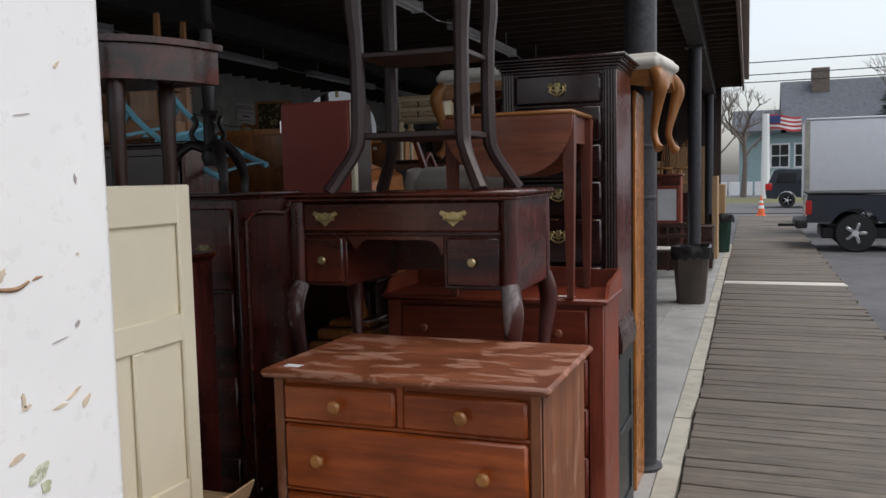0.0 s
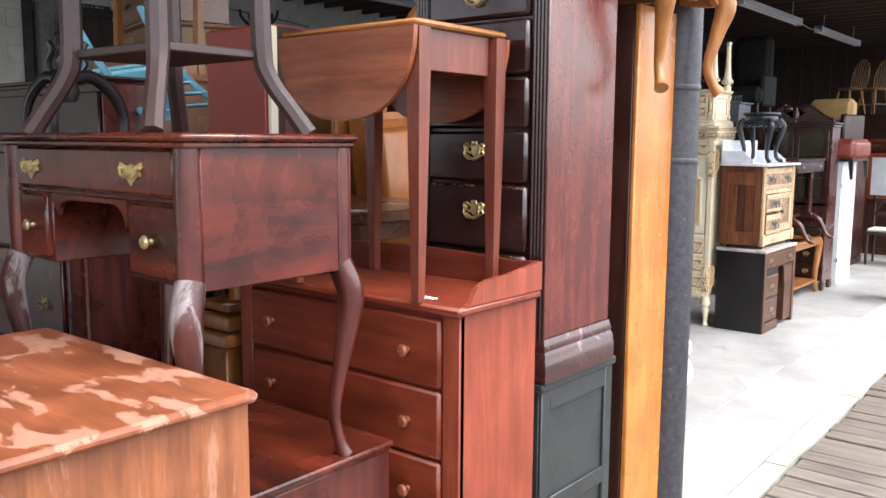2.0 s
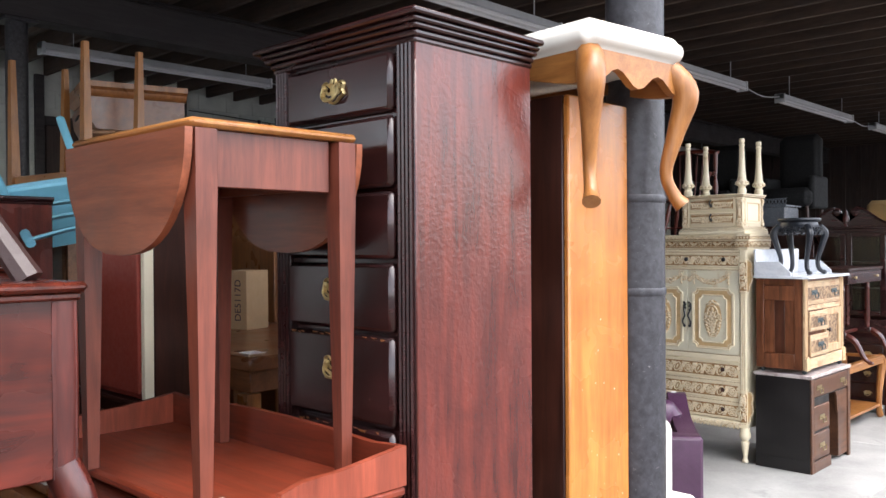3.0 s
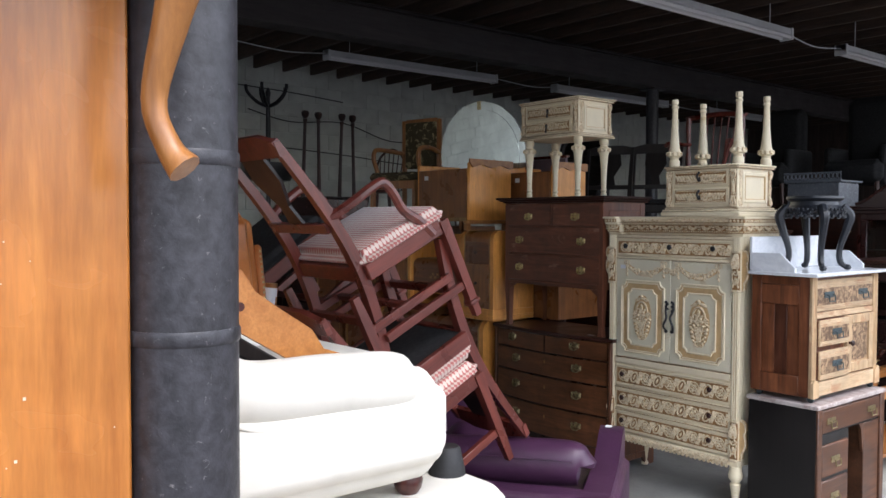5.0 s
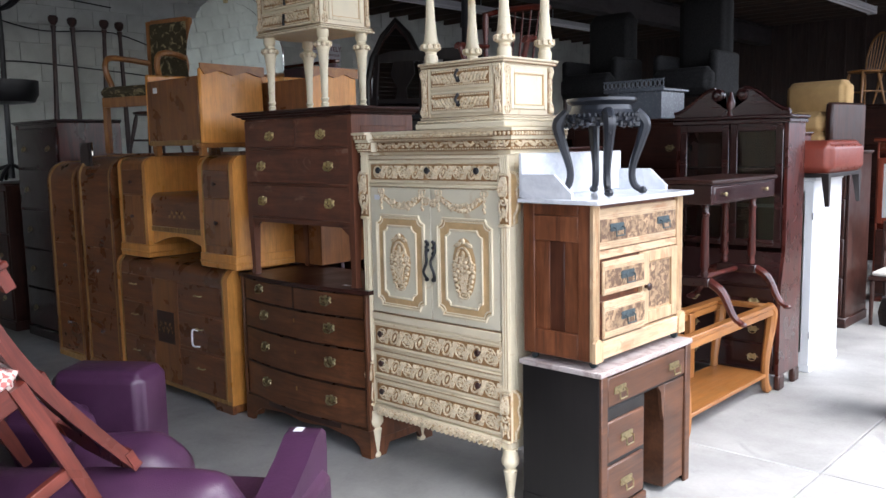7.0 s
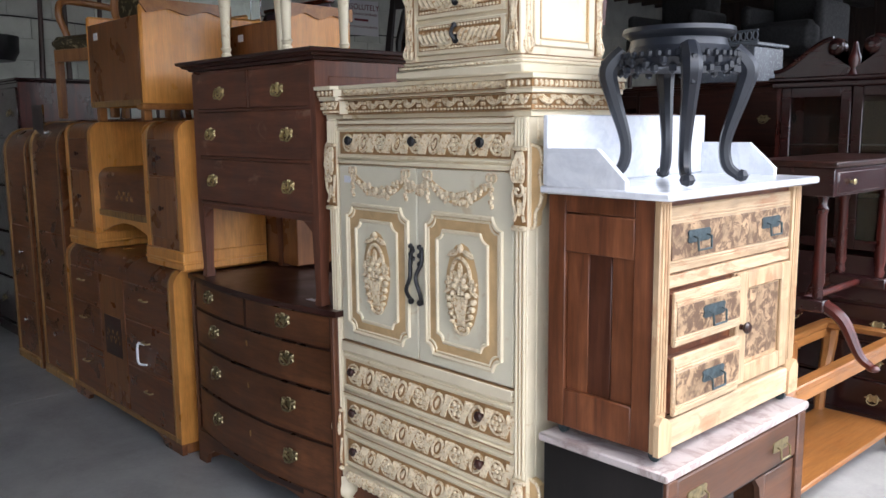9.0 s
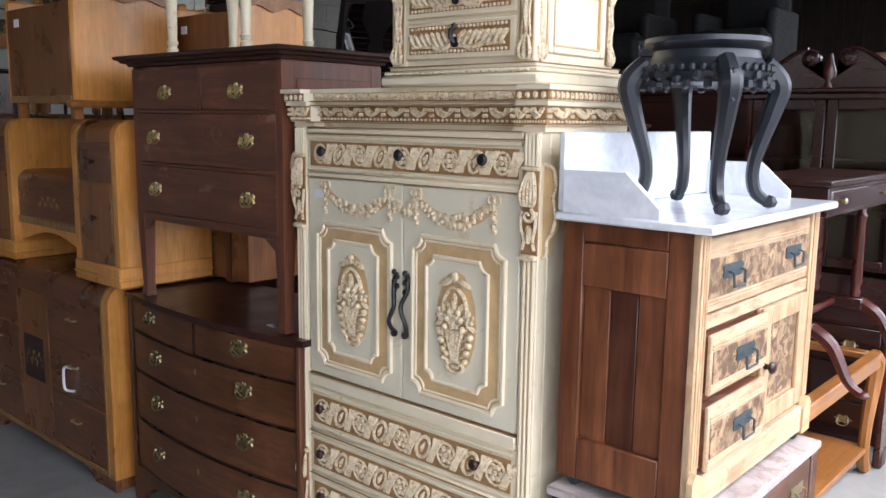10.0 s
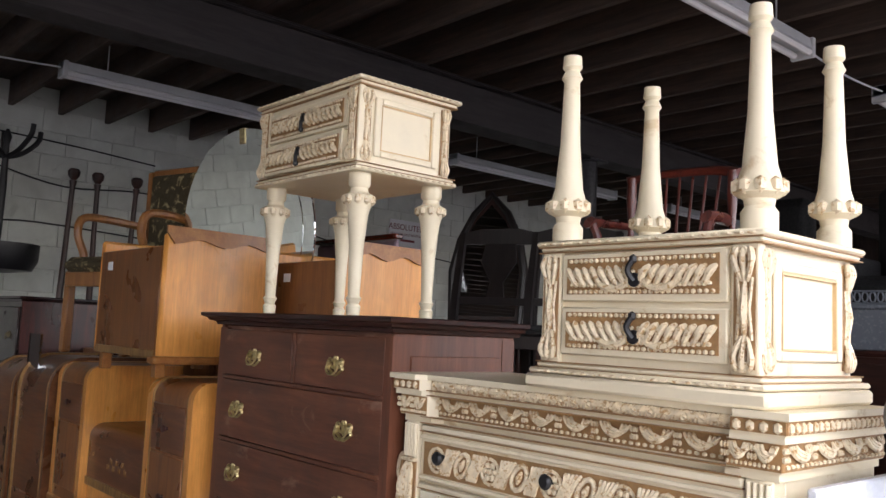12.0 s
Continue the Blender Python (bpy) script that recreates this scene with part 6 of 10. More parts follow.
def cream_nightstand(m, label, open_drawer=False, w=0.57, d=0.37, riser=False):
    t = thing("nightstand", label, "nightstand", m, "cream nightstands")
    z0, z1, leg_in = 0.42, 0.70, 0.028 if riser else 0.045
    if riser:
        part("top_board", Geo().box(-w / 2 - 0.024, w / 2 + 0.024, -0.024, d + 0.015, z1 + 0.001, z1 + 0.03, 0.006), M["cream"], t)
    hw = w / 2
    part("body", Geo().box(-hw + 0.012, hw - 0.012, 0.006, d - 0.006, z0 + 0.02, z1 - 0.02, 0.003), M["cream"], t)
    for a, b, e in ((z0, z0 + 0.012, 0.012), (z0 + 0.012, z0 + 0.024, 0.004), (z1 - 0.024, z1 - 0.012, 0.006), (z1 - 0.012, z1, 0.018)):
        part("ledge", Geo().box(-hw - e, hw + e, -e, d + e, a, b - 0.0004, 0.004), M["cream"], t)
    g = Geo()
    for a, b, y in ((z0 + 0.004, z0 + 0.01, -0.012), (z1 - 0.008, z1 - 0.002, -0.018)):
        egg_band(g, -hw, hw, (a + b) / 2, 0.007, y, 0.024)
        egg_band(g, 0, d, (a + b) / 2, 0.007, 0, 0.024, "y", hw - y)
    for s in (-1, 1):
        x = s * (hw - 0.028)
        fronts = [lambda u, dy, v, x=x: (x + u, -0.004 + dy, v)]
        for q in (0.030, d - 0.030):
            fronts.append(lambda u, dy, v, q=q, s=s: (s * (hw - 0.010 - dy), q + u, v))
        for k, put in enumerate(fronts):
            wide = 1.0 if k < 2 else 0.7
            for zc, f in ((z1 - 0.058, 1), (z0 + 0.058, -1)):
                for e in (-1, 0, 1):
                    g.tube(lerp_path([put(e * 0.004 * wide, 0, zc - f * 0.034), put(e * 0.013 * wide, -0.006, zc - f * 0.012), put(e * 0.017 * wide, -0.008, zc + f * 0.008), put(e * 0.010 * wide, -0.003, zc + f * 0.026)], 3), [0.0035] + [0.0052] * 4 + [0.0064] * 4 + [0.003], 6)
                volute(g, put, 0.0, zc + f * 0.016, 0.011 * wide, 0.6, f, 0.0042)
            g.tube([put(0, 0, z0 + 0.09), put(0, -0.004, (z0 + z1) / 2), put(0, 0, z1 - 0.09)], [0.004, 0.009, 0.004], 6)
            for e in (-1, 1):
                g.tube([put(e * 0.014 * wide, 0, z0 + 0.085), put(e * 0.009 * wide, -0.002, (z0 + z1) / 2), put(e * 0.014 * wide, 0, z1 - 0.085)], 0.0034, 5)
    tagged(part("carving", g, M["cream_relief"], t, "gilded carved corners and beads"), kind="stuff")
    g = Geo()
    for zz in (z0 + 0.0122, z0 + 0.0235, z1 - 0.0255, z1 - 0.0135):
        g.box(-hw - 0.0075, hw + 0.0075, -0.0075, d + 0.0075, zz, zz + 0.0022, 0)
    for s in (-1, 1):
        a, b = sorted((s * (hw - 0.008), s * (hw - 0.049)))
        g.box(a, b, -0.0045, -0.002, z0 + 0.035, z1 - 0.035, 0)
        for q in (0.012, d - 0.048):
            a, b = sorted((s * (hw - 0.013), s * (hw - 0.0095)))
            g.box(a, b, q, q + 0.036, z0 + 0.035, z1 - 0.035, 0)
    part("glaze_ground", g, M["glaze"], t, "brown glaze in the carving")
    for s in (-1, 1):
        part("corner_stile", Geo().box(min(s * (hw - 0.002), s * (hw - 0.055)), max(s * (hw - 0.002), s * (hw - 0.055)), -0.003, 0.02, z0 + 0.024, z1 - 0.024, 0.003), M["cream"], t)
        a, b = sorted((s * (hw - 0.0125), s * (hw - 0.004)))
        for y0, y1, c, e in ((0.06, 0.085, z0 + 0.05, z1 - 0.05), (d - 0.085, d - 0.06, z0 + 0.05, z1 - 0.05), (0.085, d - 0.085, z0 + 0.05, z0 + 0.07), (0.085, d - 0.085, z1 - 0.07, z1 - 0.05)):
            part("side_moulding", Geo().box(a, b, y0, y1, c, e, 0.004), M["cream"], t)
        g = Geo()
        for y0, y1, c, e in ((0.086, 0.09, z0 + 0.07, z1 - 0.07), (d - 0.09, d - 0.086, z0 + 0.07, z1 - 0.07), (0.09, d - 0.09, z0 + 0.07, z0 + 0.074), (0.09, d - 0.09, z1 - 0.074, z1 - 0.07)):
            g.box(min(a, b), max(a, b) - 0.004 if s > 0 else max(a, b), y0, y1, c, e, 0)
        part("gilt_line", g, M["cream_tan"], t)
    h = (z1 - z0 - 0.06) / 2
    for k in range(2):
        a = z0 + 0.03 + k * h
        b = a + h - 0.012
        pull = 0.0 if not (open_drawer and k == 0) else 0.012
        dr = part("drawer", Geo().box(-hw + 0.06, hw - 0.06, -0.006 - pull, 0.02, a, b, 0.003), M["cream"], t)
        part("carved_ground", Geo().box(-hw + 0.075, hw - 0.075, -0.0085 - pull, -0.006 - pull, a + 0.010, b - 0.014, 0), M["glaze"], dr)
        g = Geo()
        mid, span = (a + b) / 2, hw - 0.088
        for s in (-1, 1):
            g.tube(lerp_path([(s * 0.006, -0.010 - pull, mid - 0.012), (s * 0.030, -0.013 - pull, mid + 0.020), (s * 0.070, -0.013 - pull, mid + 0.022), (s * 0.100, -0.010 - pull, mid + 0.004)], 4), [0.003] + [0.006] * 5 + [0.0075] * 4 + [0.006] * 2 + [0.003], 6)
            for j in range(8):
                f = (j + 0.6) / 8
                x = s * f * span
                q = 1.0 - 0.18 * f
                g.tube(lerp_path([(x - s * 0.010, -0.008 - pull, mid + 0.022 * q), (x - s * 0.003, -0.013 - pull, mid + 0.010), (x + s * 0.008, -0.014 - pull, mid - 0.008), (x + s * 0.018, -0.009 - pull, mid - 0.022 * q)], 3), [0.003] + [0.0065] * 4 + [0.0082] * 3 + [0.0055, 0.003], 6)
                g.blob((x + s * 0.004, -0.011 - pull, mid + 0.019 * q), (0.0062, 0.005, 0.0048), 6)
        for zz in (a + 0.016, b - 0.019):
            egg_band(g, -hw + 0.08, hw - 0.08, zz, 0.010, -0.009 - pull, 0.013)
        tagged(part("relief", g, M["cream_relief"], dr, "carved leaf relief"), kind="stuff")
        g = Geo().slab([(0.014 * math.cos(q), (a + b) / 2 + 0.008 + 0.014 * math.sin(q)) for q in [2 * math.pi * j / 12 for j in range(12)]], -0.019 - pull, -0.013 - pull)
        g.tube(lerp_path([(0, -0.02 - pull, (a + b) / 2 + 0.01), (0.008, -0.028 - pull, (a + b) / 2 - 0.01), (0, -0.024 - pull, (a + b) / 2 - 0.03)]), 0.006, 6)
        g.blob((0, -0.022 - pull, (a + b) / 2 - 0.032), (0.009, 0.009, 0.010), 6)
        part("drop_pull", g, M["black_metal"], dr, "black iron drop pull")
    prof = [(0.020, 0.0), (0.022, 0.025), (0.016, 0.033), (0.0235, 0.05), (0.0175, 0.058), (0.022, 0.20), (0.031, 0.30), (0.043, 0.343), (0.046, 0.352), (0.028, 0.362), (0.026, 0.375), (0.033, 0.385), (0.033, 0.42)]
    for s in (-1, 1):
        for q in (0.045, d - 0.045):
            lg = part("leg", Geo().lathe(prof, (s * (hw - leg_in), q, 0), 16), M["cream"], t, "turned leg with carved collar")
            g = Geo()
            for k in range(9):
                a = 2 * math.pi * k / 9
                g.blob((s * (hw - leg_in) + 0.040 * math.cos(a), q + 0.040 * math.sin(a), 0.34), (0.013, 0.013, 0.017), 6)
            tagged(part("collar_leaves", g, M["cream_relief"], lg), kind="stuff")


cream_nightstand(pose(-3.555, 8.655, 1.882), "cream carved nightstand on turned legs", True)
cream_nightstand(pose(-2.272, 8.634, 1.7385) @ pose(0, 0, 0.70 + 0.030, 0, 180, 0), "cream carved nightstand turned upside down on an armoire", False, 0.50, 0.395, True)


def brown_top_chest():
    t = thing("brown_chest", "brown oak chest on square tapered legs", "chest", pose(-3.49, 8.62, 0.918))
    w, d, H, zb = 0.95, 0.45, 0.96, 0.32
    hw = w / 2
    case(t, -hw, hw, 0.0, d, zb, H - 0.04, M["brown_z"], M["brown_x"])
    g = Geo().stepped(-hw, hw, 0, d + 0.01, [(0.012, H - 0.04), (0.016, H - 0.03), (0.034, H - 0.026), (0.038, H - 0.018), (0.053, H - 0.013), (0.055, H - 0.003), (0.052, H)])
    part("top", g, M["dark_x"], t, "dark moulded top")
    part("side_inset", Geo().box(hw, hw + 0.004, 0.06, d - 0.06, zb + 0.06, H - 0.10, 0.002), M["brown_z"], t)
    pull = mesh_of("brass_pull", willow_geo(0.070), M["brass"])
    for s in (-1, 1):
        drawer(t, -hw + 0.03 if s < 0 else 0.012, -0.012 if s < 0 else hw - 0.03, 0.755, 0.905, 0, M["brown_x"], pull, spots=(0.5,), proud=0.003, edge=0.002, hz=0.42, hname="brass_pull")
        for q in (0.022, d - 0.026):
            g = Geo().tube([(s * (hw - 0.022), q, H - 0.05), (s * (hw - 0.022), q, zb - 0.02), (s * (hw - 0.024), q, 0.05), (s * (hw - 0.022), q, 0.0)], [0.034, 0.034, 0.024, 0.030], 4)
            part("leg", g, M["brown_z"], t)
        g = Geo().slab([(s * (hw - 0.04), zb), (s * (hw - 0.04), zb - 0.05), (s * (hw - 0.06), zb - 0.035), (s * (hw - 0.11), zb - 0.002)], 0.004, 0.016)
        part("bracket", g, M["brown_x"], t)
    rails(t, -hw + 0.03, hw - 0.03, -0.004, 0.02, [0.748, 0.545, 0.345], M["brown_x"], 0.012)
    part("drawer_divider", Geo().box(-0.008, 0.008, -0.004, 0.02, 0.755, 0.905, 0.002), M["brown_x"], t)
    for a, b in ((0.553, 0.740), (0.353, 0.537)):
        drawer(t, -hw + 0.03, hw - 0.03, a, b, 0, M["brown_x"], pull, spots=(0.14, 0.82), proud=0.003, edge=0.002, hname="brass_pull")


brown_top_chest()


def bow_front_chest():
    t = thing("bow_front_chest", "walnut bow-front chest with brass drop pulls", "chest", pose(-3.50, 8.63, 0))
    w, d, H = 1.14, 0.46, 0.916
    hw = w / 2
    bow = lambda x: -0.055 * (1 - (x / hw) ** 2)
    n = 16
    def bowed(x0, x1, z0, z1, front, back=0.03):
        o = [(x0 + (x1 - x0) * k / n, bow(x0 + (x1 - x0) * k / n) - front) for k in range(n + 1)] + [(x1, back), (x0, back)]
        return Geo().slab(o, z0, z1, "xy")
    for s in (-1, 1):
        a, b = sorted((s * hw, s * (hw - 0.022)))
        part("side_panel", Geo().box(a, b, 0.0, d, 0.10, H - 0.022, 0.003), M["bow_z"], t)
    part("back_panel", Geo().box(-hw + 0.022, hw - 0.022, d - 0.012, d, 0.1, H - 0.022, 0), M["bow_z"], t)
    part("case_core", bowed(-hw + 0.022, hw - 0.022, 0.12, H - 0.022, -0.014, d - 0.013), M["dark_x"], t)
    o = [(-hw - 0.02 + (w + 0.04) * k / n, bow((-hw + w * k / n)) - 0.022) for k in range(n + 1)] + [(hw + 0.02, d), (-hw - 0.02, d)]
    part("top", Geo().slab(o, H - 0.022, H, "xy"), M["dark_x"], t, "dark worn top")
    pull = mesh_of("brass_pull", willow_geo(0.078), M["dull_brass"])
    def bdrawer(x0, x1, z0, z1, spots):
        dr = part("drawer", bowed(x0, x1, z0, z1, 0.007, 0.02), M["bow_x"], t)
        for c, e in ((z0 - 0.0035, z0 - 0.0002), (z1 + 0.0002, z1 + 0.0035)):
            part("cock_bead", bowed(x0 - 0.003, x1 + 0.003, c, e, 0.012, 0.01), M["bow_bead"], dr)
        for c, e in ((x0 - 0.0035, x0 - 0.0002), (x1 + 0.0002, x1 + 0.0035)):
            part("cock_bead", bowed(c, e, z0, z1, 0.012, 0.01), M["bow_bead"], dr)
        if x1 - x0 > 0.7:
            k = part("keyhole_plate", Geo().slab([(0.007 * math.cos(a), 0.014 * math.sin(a)) for a in [2 * math.pi * j / 10 for j in range(10)]], -0.0015, 0.0), M["banding"], dr)
            k.location = (0, bow(0) - 0.0072, z1 - (z1 - z0) * 0.36)
        for s in spots:
            x = x0 + (x1 - x0) * s
            k = new("brass_pull", pull)
            k.parent = dr
            k.location = (x, bow(x) - 0.007, (z0 + z1) / 2 + 0.012)
            k.rotation_euler = (0, 0, math.atan(0.11 * x / hw ** 2))
    bdrawer(-hw + 0.03, -0.006, 0.765, 0.885, (0.36,))
    bdrawer(0.006, hw - 0.03, 0.765, 0.885, (0.5,))
    for a, b in ((0.595, 0.752), (0.385, 0.582), (0.165, 0.372)):
        bdrawer(-hw + 0.03, hw - 0.03, a, b, (0.22, 0.77))
    for z in (0.7585, 0.5885, 0.3785, 0.158):
        part("drawer_rail", bowed(-hw + 0.022, hw - 0.022, z - 0.0028, z + 0.0028, -0.004, 0.02), M["black_wood"], t)
    o = [(-hw, 0.0), (-hw + 0.07, 0.0), (-hw + 0.09, 0.05), (-hw + 0.15, 0.085), (-0.2, 0.105), (0, 0.085), (0.2, 0.105), (hw - 0.15, 0.085), (hw - 0.09, 0.05), (hw - 0.07, 0.0), (hw, 0.0), (hw, 0.153), (-hw, 0.153)]
    part("scalloped_base", Geo().slab(o, -0.022, 0.0), M["bow_x"], t)
    for s in (-1, 1):
        a, b = sorted((s * hw, s * (hw - 0.022)))
        part("bracket_foot", Geo().slab([(0.0, 0), (0.09, 0), (0.12, 0.06), (d - 0.12, 0.06), (d - 0.09, 0), (d, 0), (d, 0.10), (0, 0.10)], a, b, "yz"), M["bow_z"], t)
        part("corner_column", Geo().box(a, b, -0.022, 0.0, 0.153, H - 0.022, 0.003), M["bow_z"], t)
    part("price_tag", Geo().box(0.32, 0.38, 0.03, 0.055, H, H + 0.0012, 0), M["paper"], t)


bow_front_chest()


def waterfall_profile(d, h, r, n=8):
    """Side outline with a rounded front top edge."""
    return [(d, 0), (0, 0), (0, h - r)] + [(r - r * math.cos(math.pi / 2 * k / n), h - r + r * math.sin(math.pi / 2 * k / n)) for k in range(1, n + 1)] + [(d, h)]


def deco_dresser():
    t = thing("waterfall_dresser", "walnut waterfall dresser with blonde rounded ends", "dresser", pose(-4.865, 8.56, 0))
    w, d, H = 1.43, 0.48, 0.928
    hw = w / 2
    prof = waterfall_profile(d, H - 0.06, 0.085)
    for s in (-1, 1):
        a, b = sorted((s * hw, s * (hw - 0.05)))
        part("blonde_end", Geo().slab([(y, z + 0.06) for y, z in prof], a, b, "yz"), M["blonde_z"], t, "blonde maple rounded end")
        a, b = sorted((s * (hw - 0.05), s * (hw - 0.062)))
        part("band", Geo().slab([(y - 0.004, z + 0.06) for y, z in prof], a, b, "yz"), M["banding"], t)
    part("case", Geo().slab([(y + 0.004, z + 0.056) for y, z in waterfall_profile(d - 0.004, H - 0.058, 0.083)], -hw + 0.062, hw - 0.062, "yz"), M["deco_x"], t)
    o = [(-hw + 0.01, 0.0), (-hw + 0.20, 0.0), (-hw + 0.22, 0.03), (-hw + 0.30, 0.052), (0.0, 0.056), (hw - 0.30, 0.052), (hw - 0.22, 0.03), (hw - 0.20, 0.0), (hw - 0.01, 0.0), (hw - 0.01, 0.0595), (-hw + 0.01, 0.0595)]
    part("shaped_plinth", Geo().slab(o, 0.004, 0.03), M["deco_x"], t)
    part("plinth_band", Geo().box(-hw + 0.01, hw - 0.01, -0.002, 0.0035, 0.0597, 0.085, 0.001), M["banding"], t)
    for s in (-1, 1):
        a, b = sorted((s * (hw - 0.012), s * (hw - 0.05)))
        part("end_foot", Geo().cushion(a, b, 0.031, d - 0.01, 0.0, 0.0595, 0.012, 3), M["deco_z"], t)
    bar = Geo().tube(lerp_path([(-0.035, 0, 0), (-0.03, -0.018, 0), (0, -0.022, 0.002), (0.03, -0.018, 0), (0.035, 0, 0)], 3), 0.005, 6)
    bar = mesh_of("bar_pull", bar, M["bronze"])
    for a, b in ((0.62, 0.80), (0.37, 0.60), (0.09, 0.35)):
        drawer(t, -hw + 0.07, -0.22, a, b, 0.004, M["deco_x"], bar, spots=(0.42,), proud=0.006, edge=0.004, hz=0.62, hname="bar_pull")
        drawer(t, 0.12, hw - 0.07, a, b, 0.004, M["deco_x"], bar, spots=(0.5,), proud=0.006, edge=0.004, hz=0.62, hname="bar_pull")
    part("centre_door", Geo().box(-0.215, 0.115, -0.002, 0.004, 0.09, 0.80, 0.004), M["deco_z"], t)
    g = Geo().box(-0.16, 0.06, -0.004, -0.002, 0.36, 0.58, 0)
    part("inlay_ground", g, M["dark_x"], t)
    g = Geo()
    rr = random.Random(8)
    for k in range(16):
        f = (k / 15 - 0.5)
        g.blob((-0.05 + f * 0.17, -0.005, 0.47 + 0.03 * math.cos(f * 18)), (0.008, 0.0015, 0.012), 6)
    tagged(part("inlay", g, M["banding"], t, "pale leaf inlay"), kind="stuff")
    g = Geo().tube(lerp_path([(0.36, -0.006, 0.50), (0.335, -0.03, 0.505), (0.33, -0.034, 0.45), (0.335, -0.03, 0.40), (0.375, -0.006, 0.395)], 4), 0.0065, 8)
    part("white_handle", g, M["white_paint"], t, "white plastic handle")


deco_dresser()


def deco_vanity():
    t = thing("waterfall_vanity", "blonde waterfall vanity with two rounded pedestals", "vanity", pose(-4.78, 8.58, 0.929))
    H, d = 0.70, 0.44
    prof = waterfall_profile(d, H, 0.07)
    knob = mesh_of("knob", knob_geo(0.014, 0.022), M["dark_x"])
    for x0, x1 in ((-0.73, -0.34), (0.33, 0.72)):
        part("pedestal", Geo().slab([(y + 0.006, z - 0.004) for y, z in prof], x0 + 0.045, x1 - 0.045, "yz"), M["deco_z"], t)
        for a, b in ((x0, x0 + 0.04), (x1 - 0.04, x1)):
            part("blonde_side", Geo().slab(prof, a, b, "yz"), M["blonde_z"], t, "blonde maple side")
        for a, b in ((x0 + 0.04, x0 + 0.05), (x1 - 0.05, x1 - 0.04)):
            part("band", Geo().slab([(y + 0.002, z - 0.001) for y, z in prof], a, b, "yz"), M["banding"], t)
        for k, (a, b) in enumerate(((0.44, 0.61), (0.14, 0.43))):
            drawer(t, x0 + 0.055, x1 - 0.055, a, b, 0.006, M["deco_z" if k else "deco_x"], knob, spots=(0.5,), proud=0.006, edge=0.003, hname="knob")
        part("plinth", Geo().box(x0 - 0.006, x1 + 0.006, -0.008, d, 0.0, 0.09, 0.006).box(x0 - 0.01, x1 + 0.01, -0.012, d, 0.03, 0.045, 0.004), M["blonde_z"], t)
    part("centre_drawer", Geo().slab([(y + 0.03, z + 0.19) for y, z in waterfall_profile(d - 0.03, 0.26, 0.06)], -0.335, 0.325, "yz"), M["deco_x"], t)
    part("centre_band", Geo().box(-0.335, 0.325, 0.022, 0.035, 0.19, 0.225, 0.003), M["banding"], t)
    g = Geo()
    for k in range(14):
        f = k / 13 - 0.5
        g.blob((f * 0.2, 0.029, 0.31 + 0.018 * math.cos(f * 20)), (0.008, 0.002, 0.013), 6)
    tagged(part("inlay", g, M["banding"], t, "pale leaf inlay"), kind="stuff")
    o = [(-0.335, 0.19), (0.325, 0.19), (0.325, 0.10)] + [(0.28 - 0.56 * k / 10, 0.115 + 0.05 * math.sin(math.pi * k / 10)) for k in range(11)] + [(-0.335, 0.10)]
    part("centre_apron", Geo().slab(o, 0.036, 0.05), M["blonde_z"], t)
    part("back_board", Geo().box(-0.335, 0.325, d - 0.02, d, 0.09, 0.66, 0.003), M["blonde_z"], t)


deco_vanity()


def deco_box(m, w=0.68, d=0.42, h=0.47, label="upturned blonde bedside cabinet with scalloped apron"):
    t = thing("bedside_cabinet", label, "nightstand", m)
    part("front", Geo().box(-w / 2, w / 2 - 0.03, 0, 0.02, 0.02, h - 0.03, 0.003), M["deco_z"], t)
    part("band", Geo().box(-w / 2, w / 2 - 0.03, -0.003, 0.022, 0.02, 0.05, 0.002), M["banding"], t)
    part("side", Geo().box(w / 2 - 0.03, w / 2, 0, d, 0.02, h + 0.02, 0.012), M["blonde_z"], t, "blonde maple side")
    part("side", Geo().box(-w / 2 - 0.025, -w / 2, 0, d, 0.02, h + 0.02, 0.012), M["blonde_z"], t)
    part("back", Geo().box(-w / 2, w / 2 - 0.03, d - 0.015, d, 0.02, h - 0.03, 0), M["blonde_z"], t)
    part("shelf", Geo().box(-w / 2, w / 2 - 0.03, 0.02, d - 0.015, h - 0.05, h - 0.03, 0.002), M["blonde_z"], t)
    o = [(w / 2 - 0.0, h + 0.05), (w / 2 - 0.0, h + 0.012)]
    g = Geo().slab([(0.0, h + 0.02), (0.03, h - 0.02)] + [(0.03 + (d - 0.06) * k / 12, h - 0.01 - 0.012 * math.cos(4 * math.pi * k / 12)) for k in range(13)] + [(d, h - 0.02), (d, h + 0.04), (0, h + 0.045)], w / 2 + 0.001, w / 2 + 0.014, "yz")
    part("scalloped_rail", g, M["oak_x"], t)
    part("base_rail", Geo().box(w / 2 - 0.05, w / 2 + 0.02, -0.02, d + 0.01, -0.0, 0.03, 0.008), M["oak_x"], t)
    part("price_tag", Geo().box(-w / 2 + 0.08, -w / 2 + 0.13, -0.002, 0.0, h - 0.11, h - 0.075, 0), M["paper"], t)
    for s in (-1, 1):
        for q in (0.03, d - 0.03):
            part("foot", Geo().box(s * (w / 2 - 0.05) - 0.02, s * (w / 2 - 0.05) + 0.02, q - 0.02, q + 0.02, -0.05, 0.02, 0.003), M["oak_x"], t)


